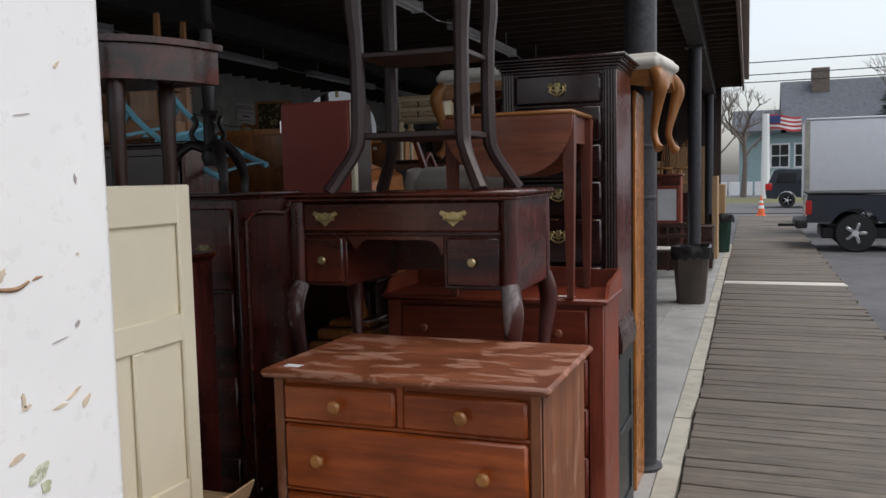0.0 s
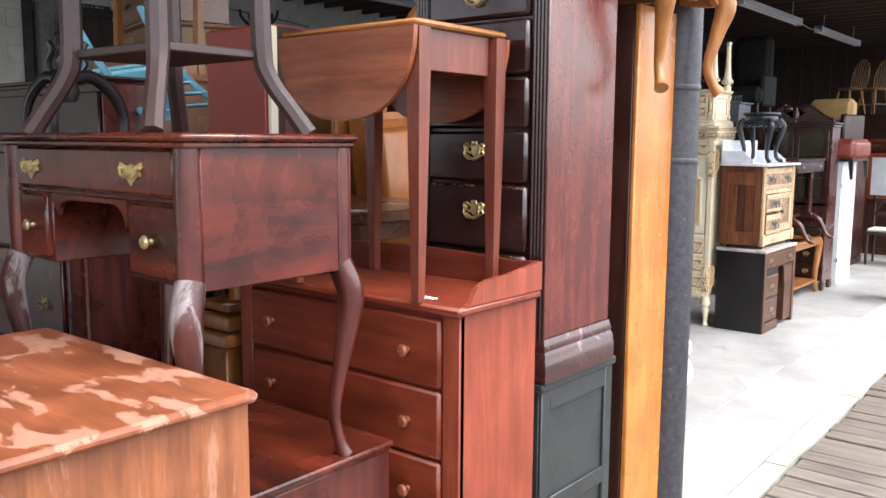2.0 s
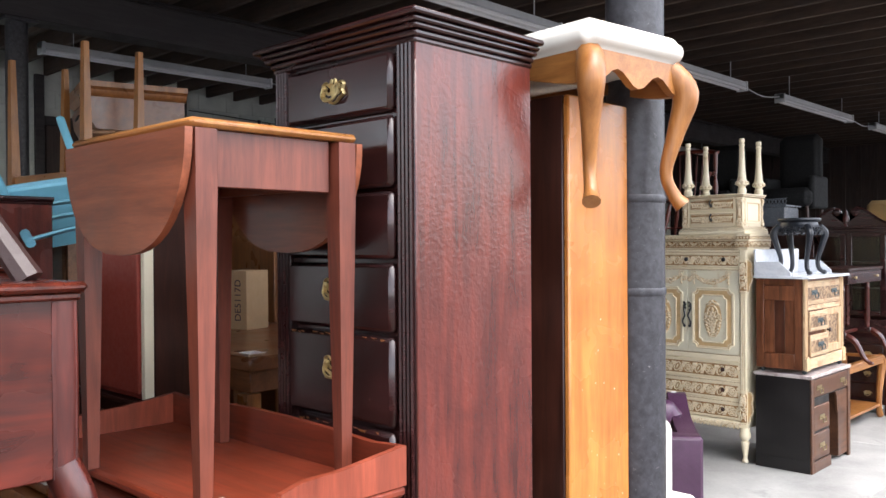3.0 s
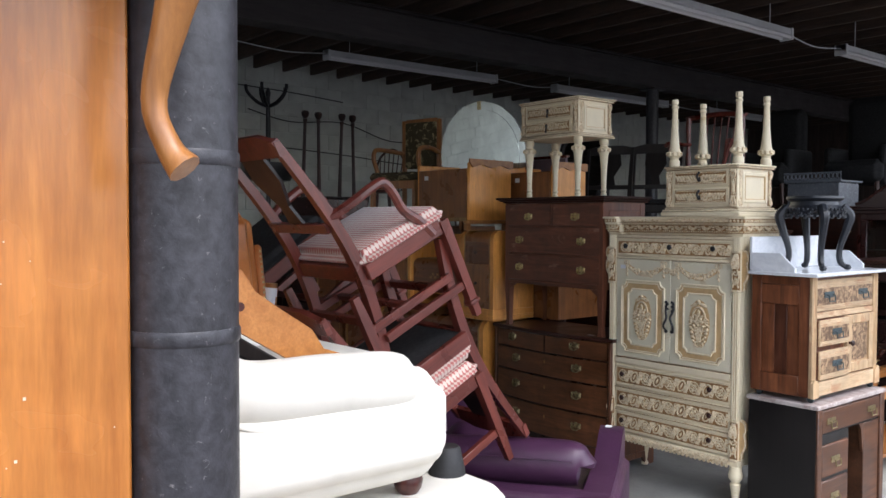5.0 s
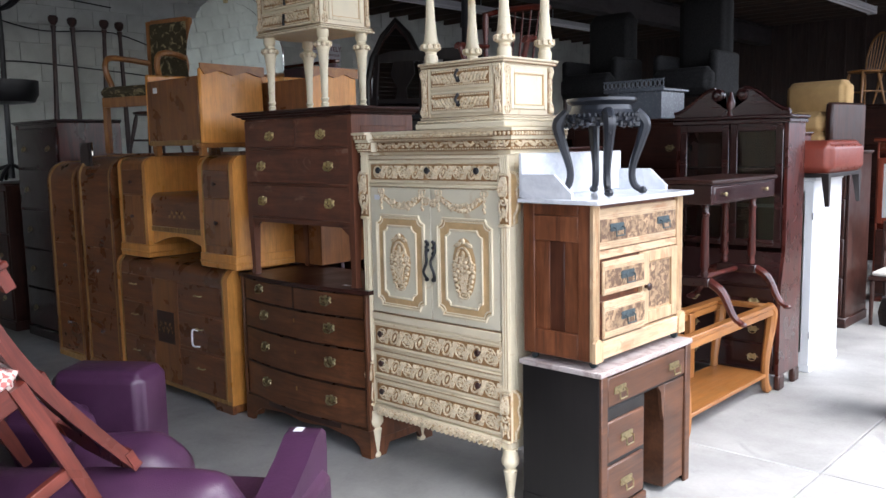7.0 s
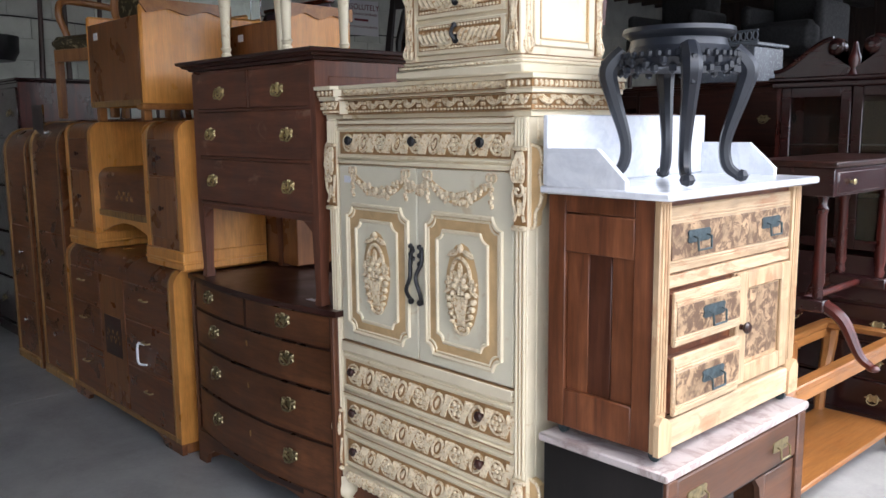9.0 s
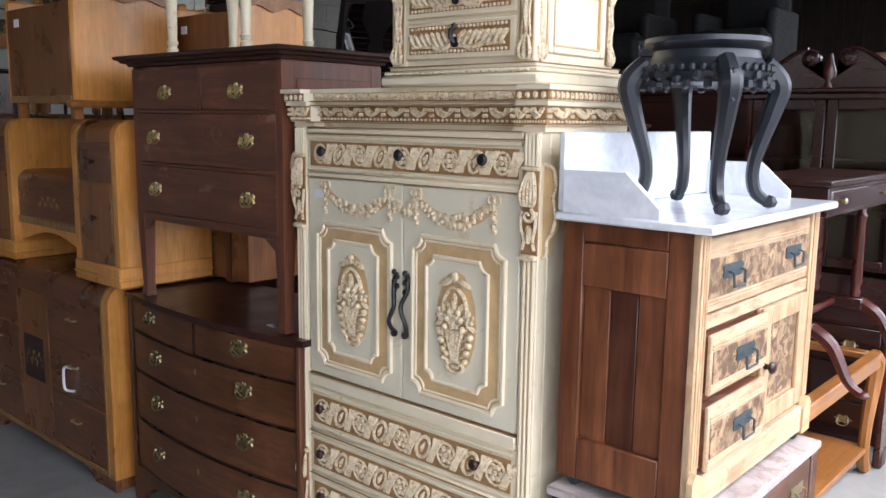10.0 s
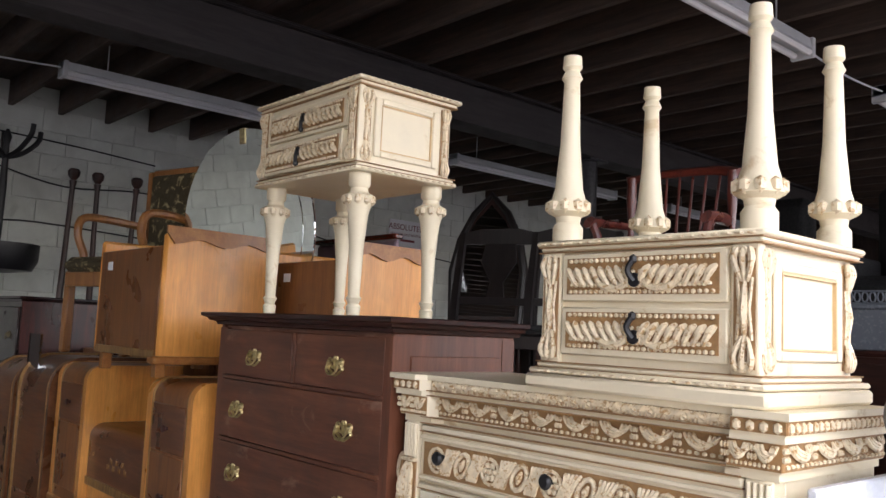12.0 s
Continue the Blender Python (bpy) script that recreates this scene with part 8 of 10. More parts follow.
def white_armchair():
    t = thing("white_armchair", "white canvas armchair with rolled arms and bun feet", "armchair", pose(0, 0, 0))
    C = M["white_cloth"]
    for x, s in ((-1.29, 1), (-2.02, -1)):
        part("arm_body", Geo().cushion(x - 0.085, x + 0.075, 4.98, 5.80, 0.975, 1.25, 0.075, 6, 0.03), C, t)
        g = Geo().tube(lerp_path([(x + s * 0.015, 4.86, 1.72), (x + s * 0.015, 4.90, 1.60), (x + s * 0.015, 4.97, 1.43), (x + s * 0.015, 5.06, 1.325), (x + s * 0.015, 5.17, 1.268), (x + s * 0.015, 5.4, 1.258), (x + s * 0.015, 5.63, 1.245), (x + s * 0.015, 5.672, 1.245)]), radii_path([0.05, 0.085, 0.085, 0.085, 0.088, 0.092, 0.088, 0.05]), 20)
        roll = part("arm_roll", g, C, t, "rolled arm")
        part("piping", Geo().tube(lerp_path([(x + s * 0.088, 4.98, 1.30), (x + s * 0.095, 5.08, 1.225), (x + s * 0.096, 5.2, 1.186), (x + s * 0.096, 5.45, 1.182), (x + s * 0.09, 5.66, 1.19)]), 0.0045, 6), C, roll)
    part("seat_base", Geo().cushion(-1.95, -1.36, 5.05, 5.80, 0.985, 1.15, 0.03, 4, 0.01), C, t)
    part("seat_cushion", Geo().cushion(-1.94, -1.37, 5.1, 5.79, 1.14, 1.27, 0.05, 4, 0.02), C, t)
    part("back", Geo().cushion(-0.40, 0.40, -0.10, 0.12, -0.40, 0.40, 0.08, 5, 0.02, Matrix.Translation((-1.655, 4.98, 1.32)) @ pose(0, 0, 0, 14, 0, 0)), C, t)
    part("skirt_fold", Geo().cushion(-1.245, -1.19, 4.78, 4.96, 0.95, 1.34, 0.026, 4, 0.02), C, t)
    for x in (-1.34, -1.97):
        for y in (5.06, 5.73):
            part("bun_foot", Geo().lathe([(0.028, 0.0), (0.042, 0.02), (0.046, 0.045), (0.036, 0.07), (0.03, 0.085), (0.036, 0.1)], (x, y, 0.884), 14), M["mahog_z"], t, "dark turned bun foot")
    t = thing("upturned_armchair", "white canvas armchair lying upside down, black underside up", "armchair", pose(0, 0, 0))
    part("body", Geo().cushion(-2.10, -1.20, 4.98, 6.05, 0.30, 0.875, 0.07, 5, 0.012), C, t)
    part("back", Geo().cushion(-2.08, -1.22, 4.98, 5.25, 0.0, 0.5, 0.06, 4, 0.01), C, t)
    for x in (-2.08, -1.36):
        part("arm", Geo().cushion(x, x + 0.14, 5.2, 5.9, 0.05, 0.45, 0.05, 4, 0.01), C, t)
    part("arm_roll", Geo().tube(lerp_path([(-1.10, 5.10, 0.36), (-1.09, 5.3, 0.36), (-1.08, 5.75, 0.365), (-1.08, 5.88, 0.365), (-1.08, 5.93, 0.365)]), radii_path([0.06, 0.10, 0.11, 0.105, 0.06]), 20), C, t, "scrolled arm")
    part("arm_shoulder", Geo().cushion(-1.22, -1.0, 5.10, 5.92, 0.44, 0.56, 0.045, 5, 0.01), C, t)
    part("arm_side", Geo().cushion(-1.24, -1.025, 5.10, 5.90, 0.02, 0.36, 0.03, 4, 0.008), C, t)
    part("dust_cover", Geo().box(-2.06, -1.25, 5.02, 5.99, 0.872, 0.882, 0.003), M["black_cloth"], t, "black cloth dust cover")
    for x, y in ((-1.415, 5.945), (-1.95, 5.945)):
        part("foot", Geo().lathe([(0.062, 0.0), (0.06, 0.02), (0.044, 0.088), (0.038, 0.094), (0.012, 0.09)], (x, y, 0.883), 18), M["rubber"], t, "black tapered plastic foot")


white_armchair()


def pine_headboard():
    t = thing("headboard", "orange pine headboard plank with a dark knot, leaning", "headboard", pose(-1.46, 0, -0.125))
    o = [(5.06, 1.62), (5.06, 1.80), (5.13, 1.80), (5.17, 1.74), (5.24, 1.70), (5.28, 1.64), (5.36, 1.585), (5.46, 1.52), (5.50, 1.46), (5.56, 1.44), (5.60, 1.40), (5.66, 1.385), (5.63, 1.345), (5.52, 1.375), (5.40, 1.43), (5.25, 1.52), (5.12, 1.60)]
    part("plank", Geo().slab(o, -0.012, 0.012, "yz"), M["pine_x"], t)
    part("knot", Geo().lathe([(0.013, 0.0), (0.013, 0.0015)], n=12, m=Matrix.Translation((0.0115, 5.235, 1.60)) @ pose(0, 0, 0, 0, 90, 0)), M["mahog_z"], t, "dark round knot")
    part("rail", Geo().box(-0.30, -0.012, 5.04, 5.08, 1.36, 1.80, 0.004), M["pine_z"], t)
    part("tag", Geo().box(0.0125, 0.014, 5.075, 5.10, 1.755, 1.77, 0), M["paper"], t)
    t = thing("picture_frame", "black framed picture leaning behind an armchair", "picture", pose(-1.60, 5.36, 1.30, 0, 0, 0))
    m = pose(0, 0, 0, -32, 0, 0)
    part("frame", Geo().box(-0.02, 0.0, -0.34, 0.12, -0.02, 0.03, 0.006, m), M["black_wood"], t)
    part("panel", Geo().box(-0.30, -0.021, -0.34, 0.12, -0.015, 0.0, 0, m), M["black_wood"], t)


pine_headboard()


def leather_chair():
    t = thing("leather_chair", "orange tan leather chair with nailhead trim", "chair", pose(-2.54, 5.40, 0, 0, 0, 4))
    L = M["tan_leather"]
    m = Matrix.Translation((0, 0.02, 1.475)) @ pose(0, 0, 0, 4, -4, 0)
    o = [(-0.44, -0.42), (0.38, -0.40), (0.42, -0.1), (0.43, 0.17), (0.38, 0.215), (0.2, 0.26), (0.0, 0.30), (-0.2, 0.31), (-0.44, 0.29)]
    part("back", Geo().slab(o, -0.14, -0.02, "yz", m).cushion(-0.06, 0.035, -0.43, 0.40, -0.40, 0.235, 0.05, 5, 0.035, m), L, t)
    part("side", Geo().box(-0.13, 0.01, 0.43, 0.465, -0.40, 0.10, 0.012, m), L, t, "leather side with nailheads")
    g = Geo()
    for k in range(22):
        g.blob((0.014, 0.448, -0.39 + 0.022 * k), (0.004, 0.006, 0.006), 6, m)
    tagged(part("nailheads", g, M["bronze"], t), kind="stuff")
    part("seat", Geo().cushion(-0.55, 0.05, -0.42, 0.42, 0.92, 1.12, 0.06, 4, 0.02), L, t)
    part("column", Geo().tube([(0.0, 0.50, 1.20), (0.0, 0.52, 1.44)], [0.03, 0.028], 12), M["oak_z"], t)
    part("column_wrap", Geo().tube([(0.0, 0.505, 1.34), (0.0, 0.515, 1.42)], 0.031, 12), M["paper"], t)
    for x in (-0.5, 0.0):
        for y in (-0.38, 0.38):
            part("leg", Geo().tube([(x, y, 0.93), (x, y, 0.0)], [0.03, 0.02], 8), M["dark_z"], t)


leather_chair()


def upturned_stool():
    t = thing("upturned_stool", "red stained stool lying with its legs up", "stool", pose(-4.3, 5.9, 1.55))
    for x, y in ((-0.15, -0.16), (0.15, -0.16), (-0.15, 0.16), (0.15, 0.16)):
        part("leg", Geo().tube([(x, y, 0.0), (x * 1.25, y * 1.25, 0.50)], [0.017, 0.014], 8), M["chair_z"], t)
    for s in (-1, 1):
        part("rung", Geo().tube([(-0.17, s * 0.18, 0.26), (0.17, s * 0.18, 0.26)], 0.011, 8), M["chair_z"], t)
        part("rung", Geo().tube([(s * 0.17, -0.18, 0.20), (s * 0.17, 0.18, 0.20)], 0.011, 8), M["chair_z"], t)
    part("seat", Geo().lathe([(0.17, -0.03), (0.185, -0.015), (0.18, 0.0)], n=20), M["oak_x"], t)


upturned_stool()
dark_chest(-4.3, 5.65, 0.9, 0.5, 1.52, "dark chest standing behind an armchair", pull_small, rows=4)


# ---- beyond the washstand ----
def oak_console():
    t = thing("oak_console", "golden oak console frame with a lower shelf", "console", pose(-1.75, 10.51, 0, 0, 0, 90))
    w, d, H = 1.28, 0.42, 0.595
    hw = w / 2
    for y0, y1 in ((0.0, 0.06), (d - 0.06, d)):
        part("rail", Geo().box(-hw + 0.03, hw - 0.03, y0, y1, H - 0.03, H, 0.006).box(-hw + 0.03, hw - 0.03, y0 + 0.008, y1 - 0.008, H - 0.075, H - 0.031, 0.003), M["oak_x"], t)
    for s in (-1, 1):
        a, b = sorted((s * (hw - 0.03), s * (hw - 0.1)))
        part("end_rail", Geo().box(a, b, 0.06, d - 0.06, H - 0.03, H - 0.001, 0.005), M["oak_x"], t)
        for y in (0.035, d - 0.035):
            x = s * (hw - 0.04)
            g = Geo().tube(lerp_path([(x - s * 0.01, y, H - 0.015), (x + s * 0.035, y, H - 0.05), (x + s * 0.035, y, H - 0.14), (x - s * 0.03, y, 0.26), (x - s * 0.045, y, 0.12), (x - s * 0.02, y, 0.035), (x + s * 0.03, y, 0.022)]), radii_path([0.03, 0.04, 0.036, 0.028, 0.026, 0.03, 0.022]), 8)
            part("leg", g, M["oak_z"], t, "scrolled cabriole leg")
    part("shelf", Geo().box(-hw + 0.06, hw - 0.06, 0.02, d - 0.02, 0.115, 0.14, 0.005), M["oak_x"], t)
    part("divider", Geo().box(0.12, 0.19, d - 0.07, d - 0.03, 0.14, H - 0.031, 0.003), M["oak_z"], t)


oak_console()


def lyre_table():
    t = thing("console_table", "dark mahogany console table on reeded columns", "table", pose(-1.775, 10.655, 0.596, 0, 0, 90))
    w, d, H = 0.92, 0.36, 0.845
    hw = w / 2
    part("top", Geo().box(-hw - 0.012, hw + 0.012, -0.015, d + 0.01, H - 0.025, H, 0.006), M["dark_x"], t)
    part("frieze", Geo().box(-hw, hw, 0.0, d, H - 0.14, H - 0.026, 0.003), M["tall_x"], t)
    k = mesh_of("knob", knob_geo(0.013, 0.02), M["bronze"])
    drawer(t, -hw + 0.03, hw - 0.03, H - 0.13, H - 0.04, 0.0, M["tall_x"], k, spots=(0.14, 0.84), proud=0.006, hname="knob")
    for x in (-hw + 0.12, hw - 0.12):
        for y in (0.09, d - 0.09):
            part("column", Geo().lathe([(0.018, 0.27), (0.024, 0.29), (0.018, 0.31), (0.026, 0.34), (0.02, 0.62), (0.027, 0.645), (0.018, 0.66), (0.024, 0.70)], (x, y, 0), 12), M["mahog_z"], t, "reeded column")
        part("block", Geo().box(x - 0.03, x + 0.03, 0.05, d - 0.05, 0.215, 0.268, 0.006), M["tall_x"], t)
        for s, y in ((-1, 0.06), (1, d - 0.06)):
            g = Geo().tube(lerp_path([(x, y, 0.245), (x, y + s * 0.08, 0.19), (x, y + s * 0.15, 0.06), (x, y + s * 0.20, 0.022)]), radii_path([0.028, 0.026, 0.02, 0.016]), 8)
            g.blob((x, y + s * 0.205, 0.017), (0.02, 0.03, 0.017), 8)
            part("sabre_foot", g, M["mahog_z"], t)
    part("stretcher", Geo().tube([(-hw + 0.12, d / 2, 0.24), (hw - 0.12, d / 2, 0.24)], 0.016, 8), M["mahog_z"], t)


lyre_table()


def hutch():
    t = thing("secretary_hutch", "dark mahogany secretary hutch with a scrolled pediment", "hutch", pose(-2.13, 11.18, 0))
    w, d, H = 0.78, 0.36, 1.80
    hw = w / 2
    for s in (-1, 1):
        a, b = sorted((s * hw, s * (hw - 0.022)))
        o = [(0, 0.10), (d, 0.10), (d, H), (0.06, H), (0.06, 0.95), (0.05, 0.90), (0.0, 0.70)]
        part("side_panel", Geo().slab(o, a, b, "yz"), M["mahog_z"], t)
        part("foot", Geo().box(a - 0.01, b + 0.01, 0.0, 0.09, 0.0, 0.10, 0.01), M["dark_z"], t)
        part("foot", Geo().box(a - 0.01, b + 0.01, d - 0.09, d, 0.0, 0.10, 0.01), M["dark_z"], t)
    part("back_panel", Geo().box(-hw + 0.022, hw - 0.022, d - 0.012, d, 0.1, H, 0), M["dark_z"], t)
    part("core", Geo().box(-hw + 0.022, hw - 0.022, 0.02, d - 0.013, 0.1, 0.70, 0.003), M["dark_x"], t)
    part("writing_flap", Geo().slab([(0.0, 0.70), (0.05, 0.92), (0.07, 0.92), (0.02, 0.70)], -hw + 0.023, hw - 0.023, "yz"), M["tall_x"], t)
    k = mesh_of("pull", bail_geo(0.07), M["bronze"])
    for i in range(3):
        drawer(t, -hw + 0.04, hw - 0.04, 0.12 + 0.19 * i, 0.30 + 0.19 * i, 0.02, M["tall_x"], k, spots=(0.2, 0.8), hname="pull")
    for x0, x1 in ((-hw + 0.03, -0.004), (0.004, hw - 0.03)):
        dr = None
        for a, b, c, e in ((x0, x0 + 0.05, 0.95, H - 0.03), (x1 - 0.05, x1, 0.95, H - 0.03), (x0 + 0.05, x1 - 0.05, 0.95, 1.0), (x0 + 0.05, x1 - 0.05, H - 0.08, H - 0.03)):
            part("door_frame", Geo().box(a, b, 0.05, 0.07, c, e, 0.003), M["tall_x"], t)
        part("pane", Geo().box(x0 + 0.05, x1 - 0.05, 0.058, 0.062, 1.0, H - 0.08, 0), M["glass"], t)
    for z in (1.2, 1.46):
        part("shelf", Geo().box(-hw + 0.022, hw - 0.022, 0.075, d - 0.013, z, z + 0.015, 0), M["dark_x"], t)
    g = Geo()
    part("cornice", Geo().box(-hw - 0.02, hw + 0.02, 0.03, d, H - 0.03, H, 0.006).box(-hw - 0.035, hw + 0.035, 0.015, d, H + 0.0003, H + 0.025, 0.008), M["tall_x"], t)
    for s in (-1, 1):
        o = [(s * 0.40, H + 0.026), (s * 0.40, H + 0.055)] + [(s * (0.40 - 0.30 * f), H + 0.055 + 0.155 * (3 * f * f - 2 * f ** 3)) for f in [k / 12 for k in range(1, 13)]] + arc(s * 0.088, H + 0.165, 0.045, 80, 80 + s * 250, 10) + [(s * 0.035, H + 0.075), (s * 0.004, H + 0.060), (s * 0.004, H + 0.026)]
        part("scroll_pediment", Geo().slab(o, 0.04, 0.075), M["tall_x"], t)
        part("pediment_rim", Geo().tube([(s * (0.40 - 0.30 * f), 0.036, H + 0.055 + 0.155 * (3 * f * f - 2 * f ** 3)) for f in [k / 12 for k in range(13)]], 0.011, 6), M["tall_x"], t)
        part("rosette", Geo().lathe([(0.042, 0.0), (0.036, 0.008), (0.018, 0.012), (0.014, 0.02)], n=14, m=Matrix.Translation((s * 0.088, 0.04, H + 0.165)) @ pose(0, 0, 0, 90)), M["tall_x"], t)
    part("finial", Geo().lathe([(0.03, 0.0), (0.022, 0.03), (0.034, 0.07), (0.02, 0.11), (0.008, 0.16)], (0, 0.06, H + 0.026), 12), M["mahog_z"], t)


hutch()


def white_cabinet():
    t = thing("white_cabinet", "white painted display cabinet with a glass door", "cabinet", pose(-2.01, 11.76, 0))
    w, d, H = 0.54, 0.58, 1.37
    hw = w / 2
    part("side_panel", Geo().box(hw - 0.02, hw, 0, d, 0.06, H, 0.003), M["white_paint"], t)
    part("side_panel", Geo().box(-hw, -hw + 0.02, 0, d, 0.06, H, 0.003), M["white_paint"], t)
    part("back_panel", Geo().box(-hw + 0.02, hw - 0.02, d - 0.012, d, 0.06, H, 0), M["white_paint"], t)
    part("top", Geo().box(-hw - 0.01, hw + 0.01, -0.015, d, H, H + 0.025, 0.005), M["white_paint"], t)
    part("plinth", Geo().box(-hw - 0.008, hw + 0.008, -0.012, d + 0.005, 0.0, 0.06, 0.006), M["white_paint"], t)
    for z in (0.06, 0.45, 0.85):
        part("shelf", Geo().box(-hw + 0.02, hw - 0.02, 0.02, d - 0.013, z, z + 0.018, 0), M["white_paint"], t)
    for a, b, c, e in ((-hw, -hw + 0.06, 0.06, H), (hw - 0.06, hw, 0.06, H), (-hw + 0.06, hw - 0.06, H - 0.07, H), (-hw + 0.06, hw - 0.06, 0.06, 0.14)):
        part("door_frame", Geo().box(a, b, -0.02, -0.001, c, e, 0.003), M["white_paint"], t)
    part("pane", Geo().box(-hw + 0.06, hw - 0.06, -0.012, -0.008, 0.14, H - 0.07, 0), M["glass"], t)
    for z in (0.25, 1.1):
        part("hinge", Geo().tube([(hw - 0.001, -0.022, z), (hw - 0.001, -0.022, z + 0.05)], 0.005, 6), M["chrome"], t)
    t = thing("ottoman", "red-brown buttoned leather ottoman on dark tapered legs", "ottoman", pose(-1.90, 12.05, 1.396))
    part("cushion", Geo().cushion(-0.30, 0.28, -0.36, 0.36, 0.03, 0.24, 0.05, 5, 0.015), M["red_leather"], t)
    g = Geo()
    for i in range(5):
        for j in range(5):
            g.blob((0.285, -0.28 + 0.14 * i, 0.06 + 0.038 * j), (0.006, 0.012, 0.010), 6)
    tagged(part("buttons", g, M["red_leather"], t), kind="stuff")
    part("frame", Geo().box(-0.29, 0.27, -0.35, 0.35, 0.0, 0.03, 0.004), M["black_wood"], t)
    for y in (-0.33, 0.33):
        part("leg", Geo().tube([(0.245, y, 0.01), (0.262, y * 1.03, -0.20)], [0.035, 0.018], 4), M["black_wood"], t)


white_cabinet()


def windsor(m, label, mat="spindle", arms=False, back=0.98):
    t = thing("windsor_armchair" if arms else "windsor_chair", label, "chair", m, "spindle-back chairs")
    W = M[mat]
    part("seat", Geo().lathe([(0.17, 0.43), (0.21, 0.44), (0.215, 0.46), (0.19, 0.468)], n=20, sy=0.95), W, t)
    for sx in (-1, 1):
        for sy in (-1, 1):
            part("leg", Geo().tube(lerp_path([(sx * 0.13, sy * 0.12, 0.435), (sx * 0.16, sy * 0.15, 0.25), (sx * 0.20, sy * 0.19, 0.0)], 3), [0.014, 0.02, 0.022, 0.02, 0.016, 0.013, 0.011], 8), W, t)
        part("stretcher", Geo().tube([(sx * 0.17, -0.16, 0.18), (sx * 0.17, 0.16, 0.18)], 0.011, 8), W, t)
    part("stretcher", Geo().tube([(-0.17, 0, 0.18), (0.17, 0, 0.18)], 0.011, 8), W, t)
    top = back
    if arms:
        part("crest", Geo().tube(lerp_path([(-0.26, 0.19, top - 0.03), (-0.12, 0.25, top), (0.12, 0.25, top), (0.26, 0.19, top - 0.03)]), 0.03, 8, flat=0.5), W, t, "curved crest rail")
        for s in (-1, 1):
            part("arm", Geo().tube(lerp_path([(s * 0.22, 0.20, 0.72), (s * 0.27, 0.0, 0.715), (s * 0.26, -0.17, 0.70)]), radii_path([0.018, 0.022, 0.03]), 8, flat=0.6), W, t)
            part("arm_post", Geo().tube([(s * 0.18, -0.10, 0.46), (s * 0.26, -0.13, 0.70)], [0.016, 0.02], 8), W, t)
    else:
        part("hoop", Geo().tube(lerp_path([(-0.17, 0.17, 0.46), (-0.20, 0.21, 0.66), (-0.15, 0.25, 0.88), (0.0, 0.27, top), (0.15, 0.25, 0.88), (0.20, 0.21, 0.66), (0.17, 0.17, 0.46)]), 0.014, 8), W, t)
    for k in range(6):
        x = -0.125 + 0.05 * k
        e = top - 0.02 - (0 if arms else abs(x) * 0.55)
        part("spindle", Geo().tube([(x, 0.17, 0.46), (x * 1.25, 0.26, e)], [0.009, 0.006], 6), W, t)
    for s in (-1, 1):
        if arms:
            part("back_post", Geo().lathe([(0.018, 0.46), (0.026, 0.6), (0.014, 0.7), (0.024, 0.85), (0.022, top - 0.02)], (s * 0.235, 0.19, 0), 10), W, t)
    return t


windsor(pose(-3.32, 18.25, 2.115, 0, 0, -35), "honey spindle-back chair high on stacked furniture")
windsor(pose(-2.96, 18.45, 2.115, 0, 0, -30), "honey spindle-back chair high on stacked furniture")
windsor(pose(-1.75, 16.05, 1.315, 0, 0, -40), "honey spindle-back chair standing on a chest")
windsor(pose(-1.45, 16.35, 1.315, 0, 0, -35), "honey spindle-back chair standing on a chest")
dark_chest(-2.9, 18.0, 1.2, 0.7, 2.11, "tall dark cabinet carrying two honey chairs", pull_small, rows=4)
dark_chest(-1.65, 15.9, 0.9, 0.7, 1.31, "dark chest carrying two honey chairs", pull_small, rows=3)
windsor(pose(-3.36, 10.32, 1.645, 0, 0, 10), "red-brown spindle armchair standing on a chest", "chair_z", True, 0.97)
dark_chest(-3.3, 10.0, 1.1, 0.6, 1.64, "dark chest carrying a red-brown armchair", pull_small, rows=4)


def mustard_armchair():
    t = thing("mustard_armchair", "mustard upholstered armchair on a dark chest", "armchair", pose(-2.50, 13.75, 1.555, 0, 0, -10))
    for n, b in (("seat", (-0.30, 0.30, -0.30, 0.20, 0.16, 0.33)), ("back", (-0.28, 0.28, 0.12, 0.30, 0.30, 0.62)), ("lower_frame", (-0.33, 0.33, -0.30, 0.30, 0.0, 0.16))):
        part(n, Geo().cushion(*b, 0.05, 4, 0.02), M["gold_cloth"], t)
    for s in (-1, 1):
        part("arm", Geo().box(min(s * 0.33, s * 0.40), max(s * 0.33, s * 0.40), -0.30, 0.30, 0.0, 0.42, 0.02), M["dark_z"], t)


mustard_armchair()
dark_chest(-2.5, 13.4, 1.0, 0.6, 1.55, "dark sideboard carrying a mustard armchair", pull_small, rows=4)


